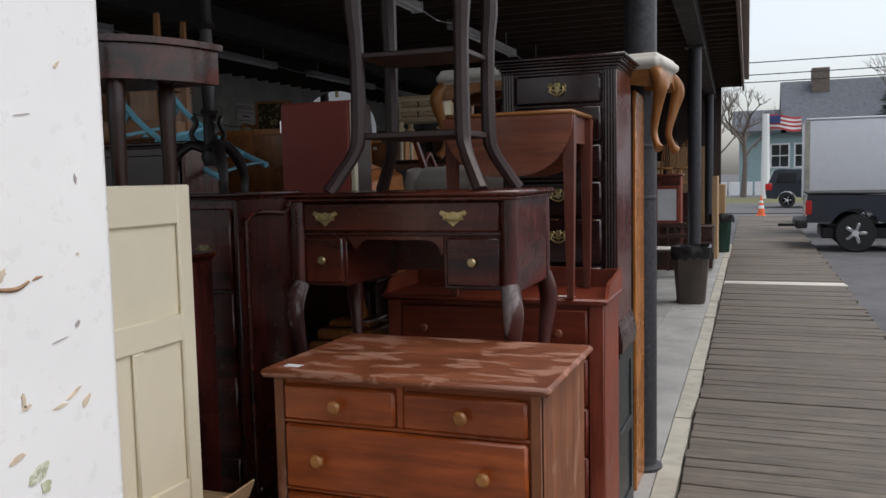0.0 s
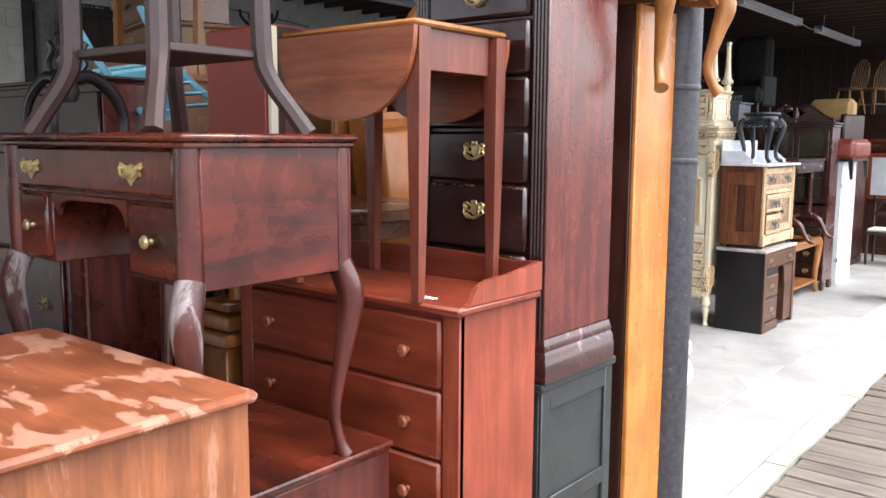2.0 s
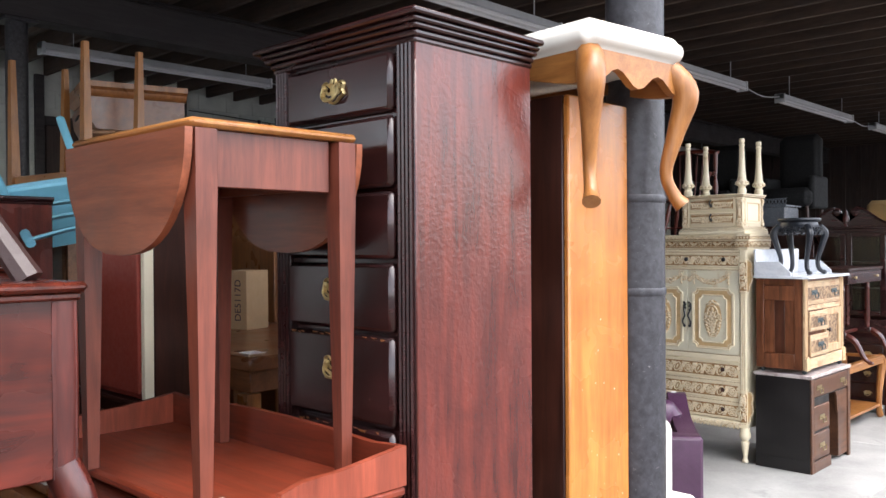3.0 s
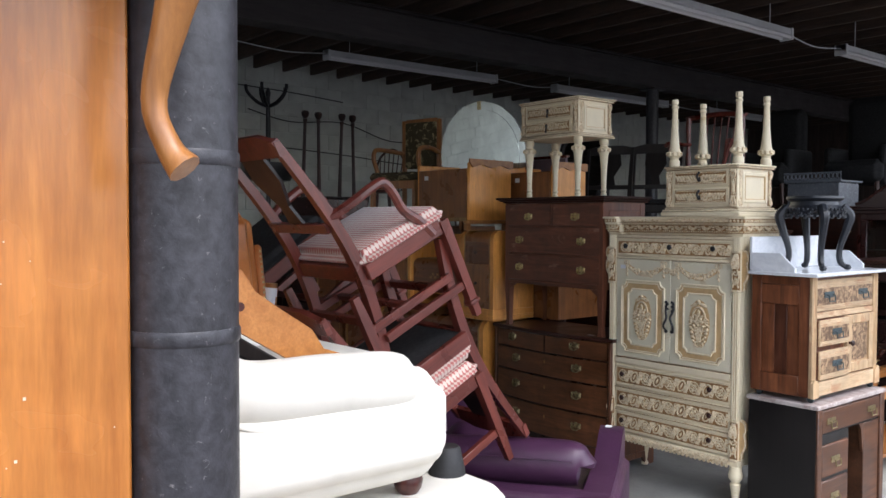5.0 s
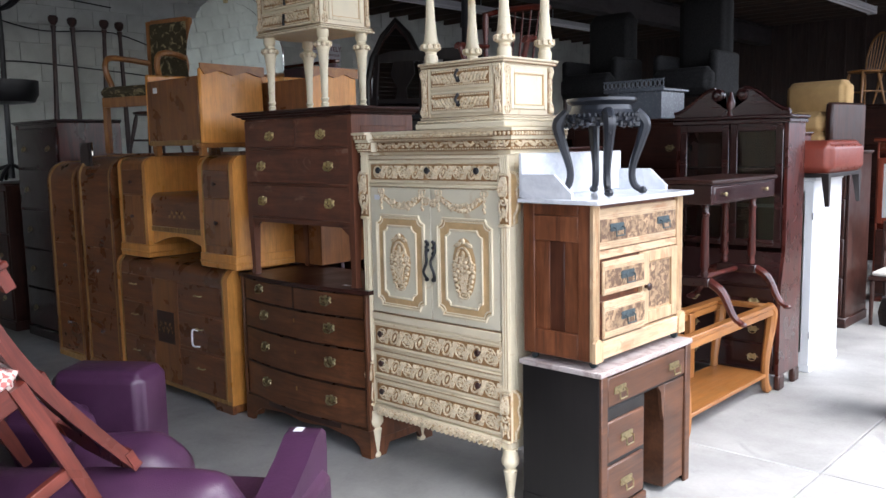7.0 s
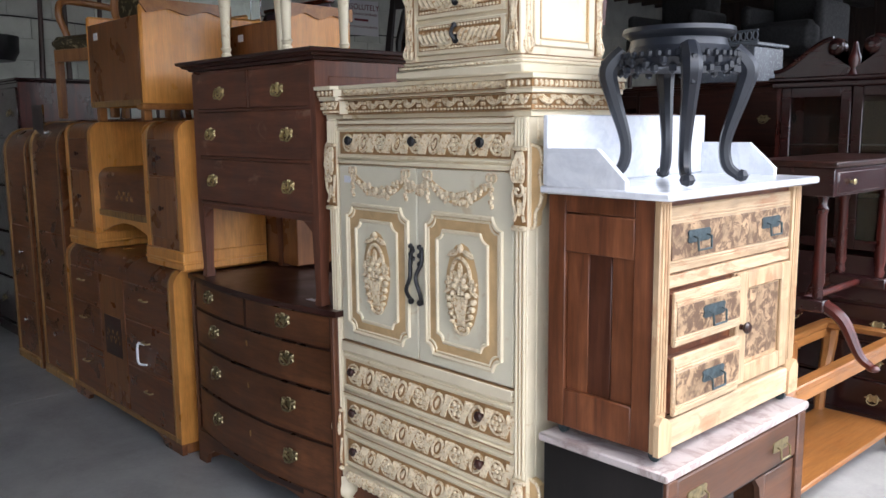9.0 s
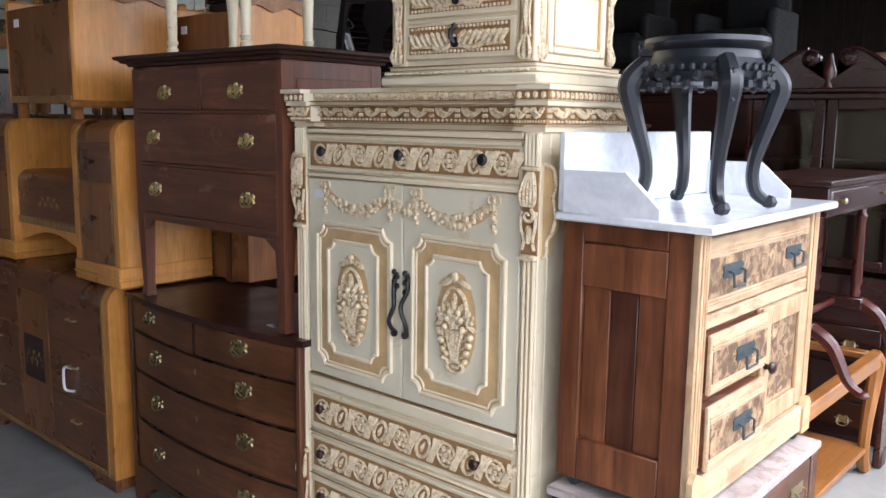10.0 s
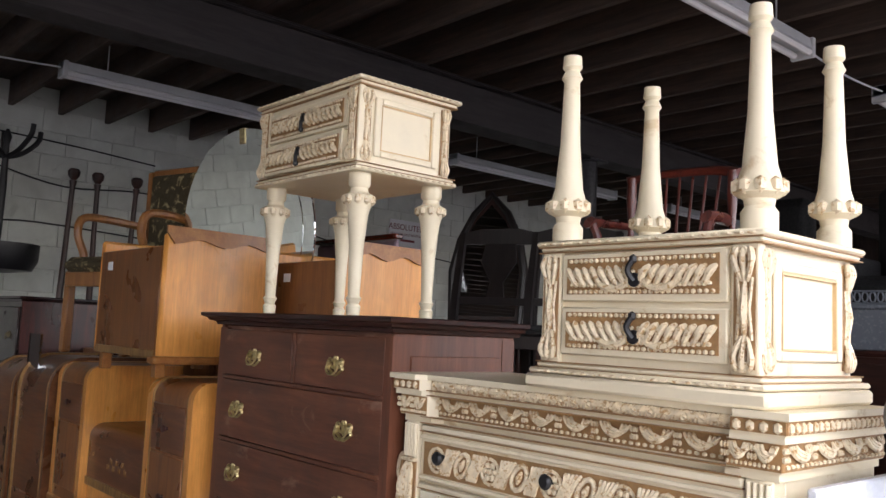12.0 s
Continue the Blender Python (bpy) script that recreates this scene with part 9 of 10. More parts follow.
def slat_bench(x, y, z, label):
    t = thing("dark_settee", label, "settee", pose(x, y, z))
    part("seat", Geo().box(-0.45, 0.45, -0.22, 0.22, 0.40, 0.44, 0.006), M["dark_x"], t)
    part("pad", Geo().cushion(-0.43, 0.43, -0.2, 0.2, 0.441, 0.48, 0.018, 3), M["white_cloth"], t, "pale seat pad")
    for s in (-0.42, 0.42):
        for q in (-0.2, 0.2):
            part("leg", Geo().tube([(s, q, 0.40), (s, q, 0.0)], [0.022, 0.016], 8), M["dark_z"], t)
    for z2 in (0.62, 0.80):
        part("back_rail", Geo().box(-0.45, 0.45, 0.19, 0.215, z2, z2 + 0.06, 0.004), M["dark_x"], t)
    for k in range(7):
        part("lattice", Geo().tube([(-0.42 + 0.14 * k, 0.203, 0.68), (-0.36 + 0.12 * k, 0.203, 0.80)], 0.010, 6), M["dark_z"], t)
    for s in (-0.44, 0.44):
        part("back_post", Geo().tube([(s, 0.2, 0.44), (s, 0.22, 0.9)], 0.02, 8), M["dark_z"], t)


slat_bench(-1.45, 13.9, 0.0, "dark fretwork settee with a pale pad")


def glazed_cupboard():
    t = thing("glazed_cupboard", "red-brown cupboard with pale blue glass doors", "cupboard", pose(-1.75, 14.9, 0))
    case(t, -0.45, 0.45, 0, 0.4, 0.0, 1.62, M["red_z"], M["mahog_x"])
    for x0, x1 in ((-0.43, -0.01), (0.01, 0.43)):
        part("pale_door", Geo().box(x0 + 0.05, x1 - 0.05, -0.012, -0.004, 0.86, 1.40, 0.002), M["lamp_metal"], t, "pale blue glass")
        for a, b, c, e in ((x0, x0 + 0.05, 0.8, 1.46), (x1 - 0.05, x1, 0.8, 1.46), (x0 + 0.05, x1 - 0.05, 0.8, 0.86), (x0 + 0.05, x1 - 0.05, 1.40, 1.46)):
            part("door_frame", Geo().box(a, b, -0.02, 0.0, c, e, 0.003), M["red_z"], t)
    part("lower_door", Geo().box(-0.43, 0.43, -0.018, 0, 0.08, 0.74, 0.004), M["dark_x"], t)
    part("top", Geo().box(-0.48, 0.48, -0.03, 0.42, 1.62, 1.66, 0.008), M["red_x"], t)


glazed_cupboard()


def carton(x, y, z, w, d, h, rz=0):
    t = thing("carton", "brown cardboard carton stacked at the shed's end", "box", pose(x, y, z, 0, 0, rz), "stacked cartons")
    part("body", Geo().box(-w / 2, w / 2, -d / 2, d / 2, 0, h, 0.004), M["carton"], t)
    part("tape", Geo().box(-0.03, 0.03, -d / 2 - 0.001, d / 2 + 0.001, h, h + 0.001, 0), M["oak_x"], t)


for b in ((-1.55, 19.7, 0, 0.9, 0.6, 1.75), (-1.55, 19.7, 1.751, 0.8, 0.55, 0.5, 4), (-0.95, 20.1, 0, 0.35, 0.5, 1.4), (-2.5, 19.6, 0, 0.8, 0.6, 1.2), (-2.5, 19.6, 1.201, 0.7, 0.6, 0.75, -5), (-0.85, 17.3, 0, 0.1, 0.6, 1.6)):
    carton(*b)
carton(-1.85, 17.3, 0, 0.7, 0.6, 0.7)
carton(-1.9, 17.3, 0.701, 0.5, 0.5, 0.5, 8)


def open_desk(x, y):
    t = thing("small_desk", "dark open desk with drawers, under boxes", "desk", pose(x, y, 0))
    part("top", Geo().box(-0.4, 0.4, -0.25, 0.25, 0.74, 0.77, 0.005), M["dark_x"], t)
    part("pedestal", Geo().box(0.0, 0.38, -0.23, 0.23, 0.05, 0.739, 0.004), M["dark_z"], t)
    k = mesh_of("knob", knob_geo(0.014, 0.022), M["brass"])
    for i in range(3):
        drawer(t, 0.02, 0.36, 0.08 + 0.22 * i, 0.28 + 0.22 * i, -0.23, M["dark_x"], k, hname="knob")
    for q in (-0.22, 0.22):
        part("leg", Geo().box(-0.38, -0.34, q - 0.02, q + 0.02, 0, 0.739, 0.003), M["dark_z"], t)


open_desk(-1.15, 15.0)


def gallery_trunk():
    t = thing("gallery_trunk", "glossy black trunk with sky sheen in its colour, pierced gallery rail", "trunk", pose(-3.22, 11.95, 1.85))
    part("body", Geo().box(-0.30, 0.20, 0, 0.4, 0, 0.22, 0.005), M["black_sky_sheen"], t)
    part("lid", Geo().box(-0.33, 0.23, -0.02, 0.42, 0.221, 0.245, 0.006), M["black_sky_sheen"], t)
    g = Geo()
    for z in (0.25, 0.315):
        g.tube([(-0.33, -0.015, z), (0.23, -0.015, z)], 0.006, 6)
    for k in range(14):
        x = -0.31 + 0.04 * k
        g.tube([(x + 0.016 * math.cos(a), -0.015, 0.283 + 0.028 * math.sin(a)) for a in [2 * math.pi * j / 8 for j in range(9)]], 0.005, 5)
    part("gallery", g, M["black_sky_sheen"], t, "pierced gallery rail")


gallery_trunk()
dark_chest(-3.25, 11.9, 1.2, 0.55, 1.845, "tall dark dresser carrying a dark trunk", pull_small, rows=5)
dark_chest(-4.6, 11.9, 1.2, 0.55, 1.7, "dark dresser deep in the shed", pull_small, rows=4)
dark_chest(-2.55, 12.5, 0.7, 0.5, 1.72, "mahogany chest behind a hutch", pull_small, "mahog_x", "mahog_z", rows=4)


def wing_chair(x, y, z, h, label, rz=0):
    t = thing("wing_chair", label, "armchair", pose(x, y, z, 0, 0, rz))
    B = M["black_cloth"]
    part("back", Geo().cushion(-0.26, 0.26, 0.18, 0.34, 0.30, h, 0.075, 5, 0.02), B, t)
    part("seat", Geo().cushion(-0.30, 0.30, -0.30, 0.20, 0.22, 0.45, 0.06, 4, 0.02), B, t)
    for s in (-1, 1):
        part("wing", Geo().cushion(min(s * 0.25, s * 0.34), max(s * 0.25, s * 0.34), -0.22, 0.30, 0.20, 0.62, 0.04, 4), B, t)
        for q in (-0.25, 0.25):
            part("leg", Geo().tube([(s * 0.26, q, 0.23), (s * 0.27, q, 0.0)], [0.025, 0.018], 8), M["dark_z"], t)


wing_chair(-3.55, 13.6, 1.90, 1.18, "black upholstered high-back chair on a dresser")
wing_chair(-4.5, 13.4, 1.90, 1.10, "black upholstered high-back chair on a dresser")
dark_chest(-4.0, 13.2, 2.0, 0.8, 1.895, "long dark cabinet carrying black armchairs", pull_small, rows=4)


# ---- along the block wall ----
def sign(name, label, x, y0, y1, z0, z1, lines, back="paper"):
    t = thing(name, label, "sign", pose(x, (y0 + y1) / 2, (z0 + z1) / 2))
    w, h = y1 - y0, z1 - z0
    part("board", Geo().box(0, 0.012, -w / 2, w / 2, -h / 2, h / 2, 0.002), M[back], t)
    for txt, z, size, ink in lines:
        if txt:
            cu = bpy.data.curves.new("lettering", "FONT")
            cu.body, cu.size, cu.extrude, cu.align_x, cu.align_y = txt, size, 0.0006, "CENTER", "CENTER"
            cu.materials.append(M[ink])
            ob = new("lettering", cu)
            ob.parent = t
            ob.matrix_basis = pose(0.0128, 0, z, 90, 0, 90)
        else:
            part("lettering", Geo().box(0.012, 0.0128, -w * 0.2, w * 0.2, z - size / 3, z + size / 3, 0), M[ink], t)


sign("notice_sign", "white notice sign with maroon lettering on the wall", WALL_X + 0.024, 7.18, 7.74, 3.05, 3.48, [("ABSOLUTELY", 0.13, 0.098, "ink_red"), ("NO ALCOHOLIC BEVERAGES", 0.045, 0.040, "ink_red"), ("", -0.025, 0.04, "ink_red"), ("VIOLATORS WILL BE PROSECUTED", -0.11, 0.033, "ink_red")])
M["blue_sign"] = paint("navy_sign", (0.02, 0.03, 0.07), 0.5)
sign("street_sign", "dark blue street sign with white lettering", WALL_X + 0.02, 6.70, 7.17, 3.08, 3.20, [("ALLEY", 0, 0.10, "paper")], "blue_sign")
sign("notice_sign", "white notice sign with maroon lettering on the wall", WALL_X + 0.02, 13.25, 13.8, 2.72, 3.15, [("ABSOLUTELY", 0.13, 0.098, "ink_red"), ("NO ALCOHOLIC BEVERAGES", 0.045, 0.040, "ink_red"), ("", -0.025, 0.04, "ink_red"), ("VIOLATORS WILL BE PROSECUTED", -0.11, 0.033, "ink_red")])

door = tagged(part("door_1", Geo().box(WALL_X + 0.003, WALL_X + 0.012, 6.2, 7.92, 0, 3.14, 0), M["plank_wall"]), "dark boarded doorway in the block wall", "door", "", "structure")
for k in range(8):
    part("board", Geo().box(WALL_X + 0.013, WALL_X + 0.03, 6.22 + 0.2 * k, 6.415 + 0.2 * k, 0.02, 3.05, 0.003), M["plank_wall"], door)
for a, b, c, e in ((7.84, 7.96, 0, 3.62), (6.1, 6.2, 0, 3.62), (6.2, 7.84, 3.06, 3.16)):
    part("frame", Geo().box(WALL_X + 0.004, WALL_X + 0.05, a, b, c, e, 0.004), M["joist_y"], door)


def wall_box():
    t = thing("electric_box", "grey metal box on the block wall", "electric box", pose(WALL_X + 0.003, 8.12, 2.95))
    part("housing", Geo().box(0, 0.12, -0.17, 0.17, 0, 0.26, 0.01), M["bin"], t)
    part("cover", Geo().box(0.12, 0.13, -0.15, 0.15, 0.02, 0.24, 0.004), M["lamp_metal"], t)


wall_box()
rr = random.Random(21)
for pts in ([(8.3, 3.0), (8.5, 2.75), (8.9, 2.62), (9.4, 2.64), (10.5, 2.58), (11.6, 2.50), (13.2, 2.56)], [(8.0, 3.42), (8.6, 3.40), (9.6, 3.36), (10.4, 3.30)], [(9.0, 3.1), (9.6, 2.98), (10.4, 3.02), (11.2, 2.82), (12.0, 2.86), (13.0, 2.7), (14.0, 2.74), (15.0, 2.6)]):
    tagged(part("wall_cable", Geo().tube(lerp_path([(WALL_X + 0.02, a, b) for a, b in pts]), 0.007, 6), M["rubber"]), "thin black cable sagging along the wall", "cable")


def coat_rack(x, y, z, h):
    t = thing("coat_rack", "black coat rack with curled hooks against the wall", "coat rack", pose(x, y, z))
    K = M["black_metal"]
    part("pole", Geo().lathe([(0.03, 0.03), (0.024, h * 0.5), (0.03, h * 0.75), (0.022, h - 0.12), (0.035, h - 0.06), (0.012, h)], n=12), K, t)
    part("umbrella_ring", Geo().lathe([(0.10, h * 0.40), (0.26, h * 0.41), (0.30, h * 0.45), (0.305, h * 0.52), (0.29, h * 0.52), (0.27, h * 0.46)], n=24), K, t)
    for k in range(5):
        a = 2 * math.pi * k / 5 + 0.5
        c, s = math.cos(a), math.sin(a)
        part("hook", Geo().tube(lerp_path([(0.02 * c, 0.02 * s, h - 0.22), (0.13 * c, 0.13 * s, h - 0.17), (0.24 * c, 0.24 * s, h - 0.06), (0.26 * c, 0.26 * s, h + 0.03)]), 0.02, 8), K, t)
        part("foot", Geo().tube(lerp_path([(0.02 * c, 0.02 * s, 0.16), (0.16 * c, 0.16 * s, 0.10), (0.25 * c, 0.25 * s, 0.018)]), 0.018, 8), K, t)


coat_rack(-8.45, 8.95, 1.4, 1.88)
dark_chest(-8.4, 8.7, 0.9, 0.55, 1.395, "dark chest carrying a coat rack", pull_small, rows=3)
for k, y in enumerate((9.45, 9.72, 9.98, 10.25)):
    t = thing("bed_post", "slender dark turned bed post against the wall", "bed post", pose(-8.55, y, 1.2, rr.uniform(-2, 2), rr.uniform(-3, 3), 0), "bed posts")
    part("shaft", Geo().lathe([(0.03, 0), (0.028, 0.6), (0.022, 1.2), (0.02, 1.7), (0.03, 1.76)], n=10), M["dark_z"], t)
    part("finial", Geo().lathe([(0.02, 1.765), (0.045, 1.80), (0.05, 1.84), (0.036, 1.86)], n=10), M["dark_z"], t)
dark_chest(-8.5, 9.4, 1.0, 1.2, 1.195, "dark chest carrying bed posts", pull_small, rows=3)
windsor(pose(-7.7, 10.1, 1.601, 0, 0, 30), "dark spindle chair on furniture by the wall", "dark_z")
windsor(pose(-7.2, 10.7, 1.601, 0, 0, -20), "dark spindle chair on furniture by the wall", "dark_z")
dark_chest(-7.4, 10.0, 1.3, 1.0, 1.60, "dark cabinet by the block wall", pull_small, rows=3)


def tapestry_chair():
    t = thing("tapestry_armchair", "oak armchair with a floral tapestry back", "chair", pose(-5.70, 8.98, 1.655, 0, 0, 15))
    W = M["oak_z"]
    part("seat", Geo().cushion(-0.27, 0.27, -0.24, 0.22, 0.42, 0.48, 0.025, 4, 0.015), M["tapestry"], t)
    part("back_panel", Geo().cushion(-0.19, 0.19, 0.20, 0.25, 0.56, 1.0, 0.02, 4, 0.012), M["tapestry"], t, "floral tapestry back")
    for s in (-1, 1):
        part("back_post", Geo().box(s * 0.21 - 0.02, s * 0.21 + 0.02, 0.2, 0.24, 0, 1.02, 0.006), W, t)
        part("front_leg", Geo().box(s * 0.25 - 0.022, s * 0.25 + 0.022, -0.23, -0.186, 0, 0.42, 0.006), W, t)
        part("arm", Geo().tube(lerp_path([(s * 0.21, 0.2, 0.70), (s * 0.27, 0.0, 0.72), (s * 0.27, -0.15, 0.71), (s * 0.265, -0.18, 0.62), (s * 0.255, -0.14, 0.5), (s * 0.25, -0.18, 0.43)]), 0.022, 8), W, t)
    part("seat_rail", Geo().box(-0.26, 0.26, -0.235, -0.21, 0.34, 0.415, 0.004), W, t)
    part("top_rail", Geo().box(-0.19, 0.19, 0.205, 0.235, 0.99, 1.03, 0.008), W, t)


tapestry_chair()
tagged(part("dark_cabinet", Geo().box(-6.7, -5.25, 9.08, 9.7, 0, 1.652, 0.006), M["deco_z"]), "plain walnut cabinet behind waterfall furniture", "cabinet")
dark_chest(-7.3, 8.75, 0.9, 0.55, 1.95, "red-brown chest beside the wall", pull_small, "tall_x", "mahog_z", rows=5)
dark_chest(-7.6, 7.6, 0.7, 0.5, 1.2, "dark chest in the shed's gloom", pull_small, rows=3)
lilac = tagged(part("lilac_headboard", Geo().box(-4.80, -4.18, 9.52, 9.55, 0.0, 2.24, 0.01), M["lilac"]), "lilac painted panel with a dark edge", "headboard")
part("cap", Geo().box(-4.81, -4.17, 9.51, 9.56, 2.242, 2.265, 0.006), M["mahog_x"], lilac, "dark red edge strip")


def gothic_mirror():
    t = thing("arched_mirror", "grey-framed pointed arch mirror on a dresser", "mirror", pose(-6.42, 12.27, 1.935, -4, 0, 22))
    o = [(-0.32, 0.0), (0.32, 0.0), (0.34, 0.45), (0.28, 0.72), (0.16, 0.95), (0.0, 1.12), (-0.16, 0.95), (-0.28, 0.72), (-0.34, 0.45)]
    part("glass", Geo().slab([(a * 0.86, 0.06 + b * 0.87) for a, b in o], 0.0, 0.006), M["mirror"], t)
    g = Geo()
    moulding_loop(g, o, 0.0, 0.032)
    part("frame", g, M["black_wood"], t)
    part("backing", Geo().slab(o, 0.008, 0.02), M["dark_z"], t)


gothic_mirror()
dark_chest(-6.4, 12.1, 1.2, 0.55, 1.925, "dark dresser carrying an arched mirror", pull_small, rows=4)
for x, y in ((-4.35, 10.2), (-3.95, 10.35)):
    side_chair(pose(x, y, 1.40, 0, 0, 25), "black ladder-back chair behind a chest", False, "black_wood", "black_wood", "black_cloth")
dark_chest(-4.2, 10.0, 1.1, 0.6, 1.395, "dark chest hidden behind taller furniture", pull_small, rows=3)
# furniture behind the near stack
def tan_armoire():
    t = thing("tan_armoire", "tan oak armoire with a bowed cornice drawer", "armoire", pose(-4.22, 4.60, 0, 0, 0, -15))
    case(t, -0.30, 0.30, 0, 0.50, 0, 2.30, M["tan_oak"])
    for a, b in ((-0.28, -0.004), (0.004, 0.28)):
        dr = part("door", Geo().box(a, b, -0.018, 0, 0.1, 2.26, 0.005), M["tan_oak"], t)
        part("door_panel", Geo().box(a + 0.05, b - 0.05, -0.024, -0.0185, 0.2, 2.16, 0.005), M["tan_oak"], dr)
    part("waist_moulding", Geo().stepped(-0.30, 0.30, 0, 0.5, [(0.0, 2.301), (0.02, 2.312), (0.024, 2.325), (0.008, 2.338)]), M["tan_oak"], t)
    o = [(0.02, 2.339), (0.49, 2.339), (0.49, 2.52), (-0.025, 2.52), (-0.04, 2.48), (-0.03, 2.40), (0.0, 2.345)]
    dr = part("cornice_drawer", Geo().slab(o, -0.315, 0.315, "yz"), M["deco_x"], t, "bowed brown drawer")
    part("drop_pull", Geo().tube(lerp_path([(-0.02, -0.045, 2.45), (-0.02, -0.06, 2.42), (0.02, -0.06, 2.42), (0.02, -0.045, 2.45)], 4), 0.005, 6), M["black_metal"], dr)
    part("top", Geo().stepped(-0.315, 0.315, -0.03, 0.5, [(0.0, 2.521), (0.02, 2.54), (0.022, 2.555), (0.042, 2.57), (0.044, 2.60)]), M["deco_z"], t)


tan_armoire()


def light_chair(m, label, seat=0.43, back=0.95):
    t = thing("birch_chair", label, "chair", m)
    W = M["oak_z"]
    part("seat", Geo().box(-0.2, 0.2, -0.2, 0.2, seat, seat + 0.03, 0.008), W, t)
    for s in (-1, 1):
        part("front_leg", Geo().tube([(s * 0.18, -0.18, seat), (s * 0.18, -0.19, 0)], [0.02, 0.014], 8), W, t)
        part("rear_post", Geo().tube([(s * 0.18, 0.21, 0), (s * 0.18, 0.18, seat + 0.02), (s * 0.18, 0.24, back)], [0.015, 0.02, 0.016], 8), W, t)
        part("side_rail", Geo().box(s * 0.18 - 0.01, s * 0.18 + 0.01, -0.17, 0.17, seat - 0.07, seat, 0.003), W, t)
    part("front_rail", Geo().box(-0.17, 0.17, -0.195, -0.175, seat - 0.07, seat - 0.0003, 0.003), W, t)
    for z in (back - 0.30, back - 0.10):
        q = 0.18 + 0.06 * (z - seat) / (back - seat)
        part("back_slat", Geo().box(-0.17, 0.17, q, q + 0.02, z, z + 0.06, 0.004), W, t)




def upturned_table():
    t = thing("upturned_table", "light oak table lying on its top with legs up", "table", pose(-3.86, 4.38, 1.951, 0, 0, 8))
    part("top", Geo().box(-0.40, 0.40, -0.19, 0.19, 0.0, 0.025, 0.006), M["oak_x"], t)
    for s in (-1, 1):
        part("apron", Geo().box(-0.35, 0.35, s * 0.15 - 0.009, s * 0.15 + 0.009, 0.0255, 0.115, 0.003), M["oak_x"], t)
        part("apron_end", Geo().box(s * 0.36 - 0.009, s * 0.36 + 0.009, -0.135, 0.135, 0.0255, 0.115, 0.003), M["oak_x"], t)
        for q in (-1, 1):
            part("leg", Geo().tube([(s * 0.355, q * 0.15, 0.026), (s * 0.355, q * 0.15, 0.12), (s * 0.36, q * 0.155, 0.76)], [0.034, 0.034, 0.020], 4), M["oak_z"], t)


upturned_table()
dark_chest(-3.86, 4.16, 0.86, 0.42, 1.95, "brown oak cabinet holding an upturned table", pull_small, "oak_brown", "oak_brown", rows=4)
light_chair(pose(-1.90, 1.66, 2.12, 180, 0, 15), "light oak chair turned upside down on an ivory cabinet")


# ---- outdoors ----
def waste_bin(x, y, mat, bag, label, h=0.72):
    t = thing("waste_bin", label, "waste bin", pose(x, y, 0), "waste bins")
    def ring(r, z):
        return [(a * r, b * r, z) for a, b in ((-1, -0.7), (-0.7, -1), (0.7, -1), (1, -0.7), (1, 0.7), (0.7, 1), (-0.7, 1), (-1, 0.7))]
    def loft(rs):
        g, n = Geo(), 8
        vs = [p for r, z in rs for p in ring(r, z)]
        return g.add(vs, [(i * n + k, i * n + (k + 1) % n, (i + 1) * n + (k + 1) % n, (i + 1) * n + k) for i in range(len(rs) - 1) for k in range(n)] + [tuple(range(n))])
    part("body", loft([(0.165, 0), (0.17, 0.01), (0.225, h), (0.215, h), (0.16, 0.03)]), M[mat], t)
    part("rim", loft([(0.228, h - 0.05), (0.238, h - 0.045), (0.238, h), (0.226, h + 0.004)]), M[mat], t)
    if bag:
        r = random.Random(5)
        g, n = Geo(), 32
        vs = []
        for rad, z, j in ((0.20, h - 0.10, 0), (0.225, h + 0.015, 0.008), (0.25, h + 0.01, 0.01), (0.255, h - 0.06, 0.016), (0.258, h - 0.14, 0.02)):
            for k in range(n):
                a = 2 * math.pi * k / n
                q = rad * (1 + 0.10 * abs(math.cos(2 * a)) ** 2 * 0 + r.uniform(-j, j) * 3)
                sq = 1 / max(abs(math.cos(a)), abs(math.sin(a))) ** 0.75
                vs.append((q * sq * math.cos(a), q * sq * math.sin(a), z + r.uniform(-j, j) * (2.5 if z < h - 0.1 else 1)))
        g.add(vs, [(i * n + k, i * n + (k + 1) % n, (i + 1) * n + (k + 1) % n, (i + 1) * n + k) for i in range(4) for k in range(n)])
        part("liner", g, M["bag"], t, "black plastic liner folded over the rim")


waste_bin(-0.84, 11.15, "bin", True, "brown plastic bin with a black liner by a post")
waste_bin(-0.80, 18.5, "bin_green", True, "dark green plastic bin with a liner by a post", 0.78)

M["truck_blue"] = paint("dark_blue_car_paint", (0.012, 0.017, 0.030), 0.25, vary=0.05, coat=0.6)
M["suv_paint"] = paint("dark_grey_car_paint", (0.02, 0.025, 0.035), 0.25, vary=0.05, coat=0.6)
M["white_box"] = paint("white_box_panel", (0.72, 0.73, 0.76), 0.4, vary=0.04)
M["dark_glass"] = paint("car_glass", (0.01, 0.012, 0.014), 0.05, vary=0.0)
M["tail"] = paint("red_lens", (0.50, 0.02, 0.02), 0.2)
M["cone"] = paint("orange_cone", (0.80, 0.14, 0.03), 0.5)
M["teal"] = paint("pale_teal_siding", (0.30, 0.42, 0.43), 0.7)
M["roof"] = paint("grey_shingle", (0.10, 0.11, 0.13), 0.85, vary=0.25, scale=3)
M["bark"] = paint("grey_bark", (0.16, 0.13, 0.11), 0.9, vary=0.3)
M["needles"] = paint("dark_needles", (0.022, 0.040, 0.022), 0.8, vary=0.4)
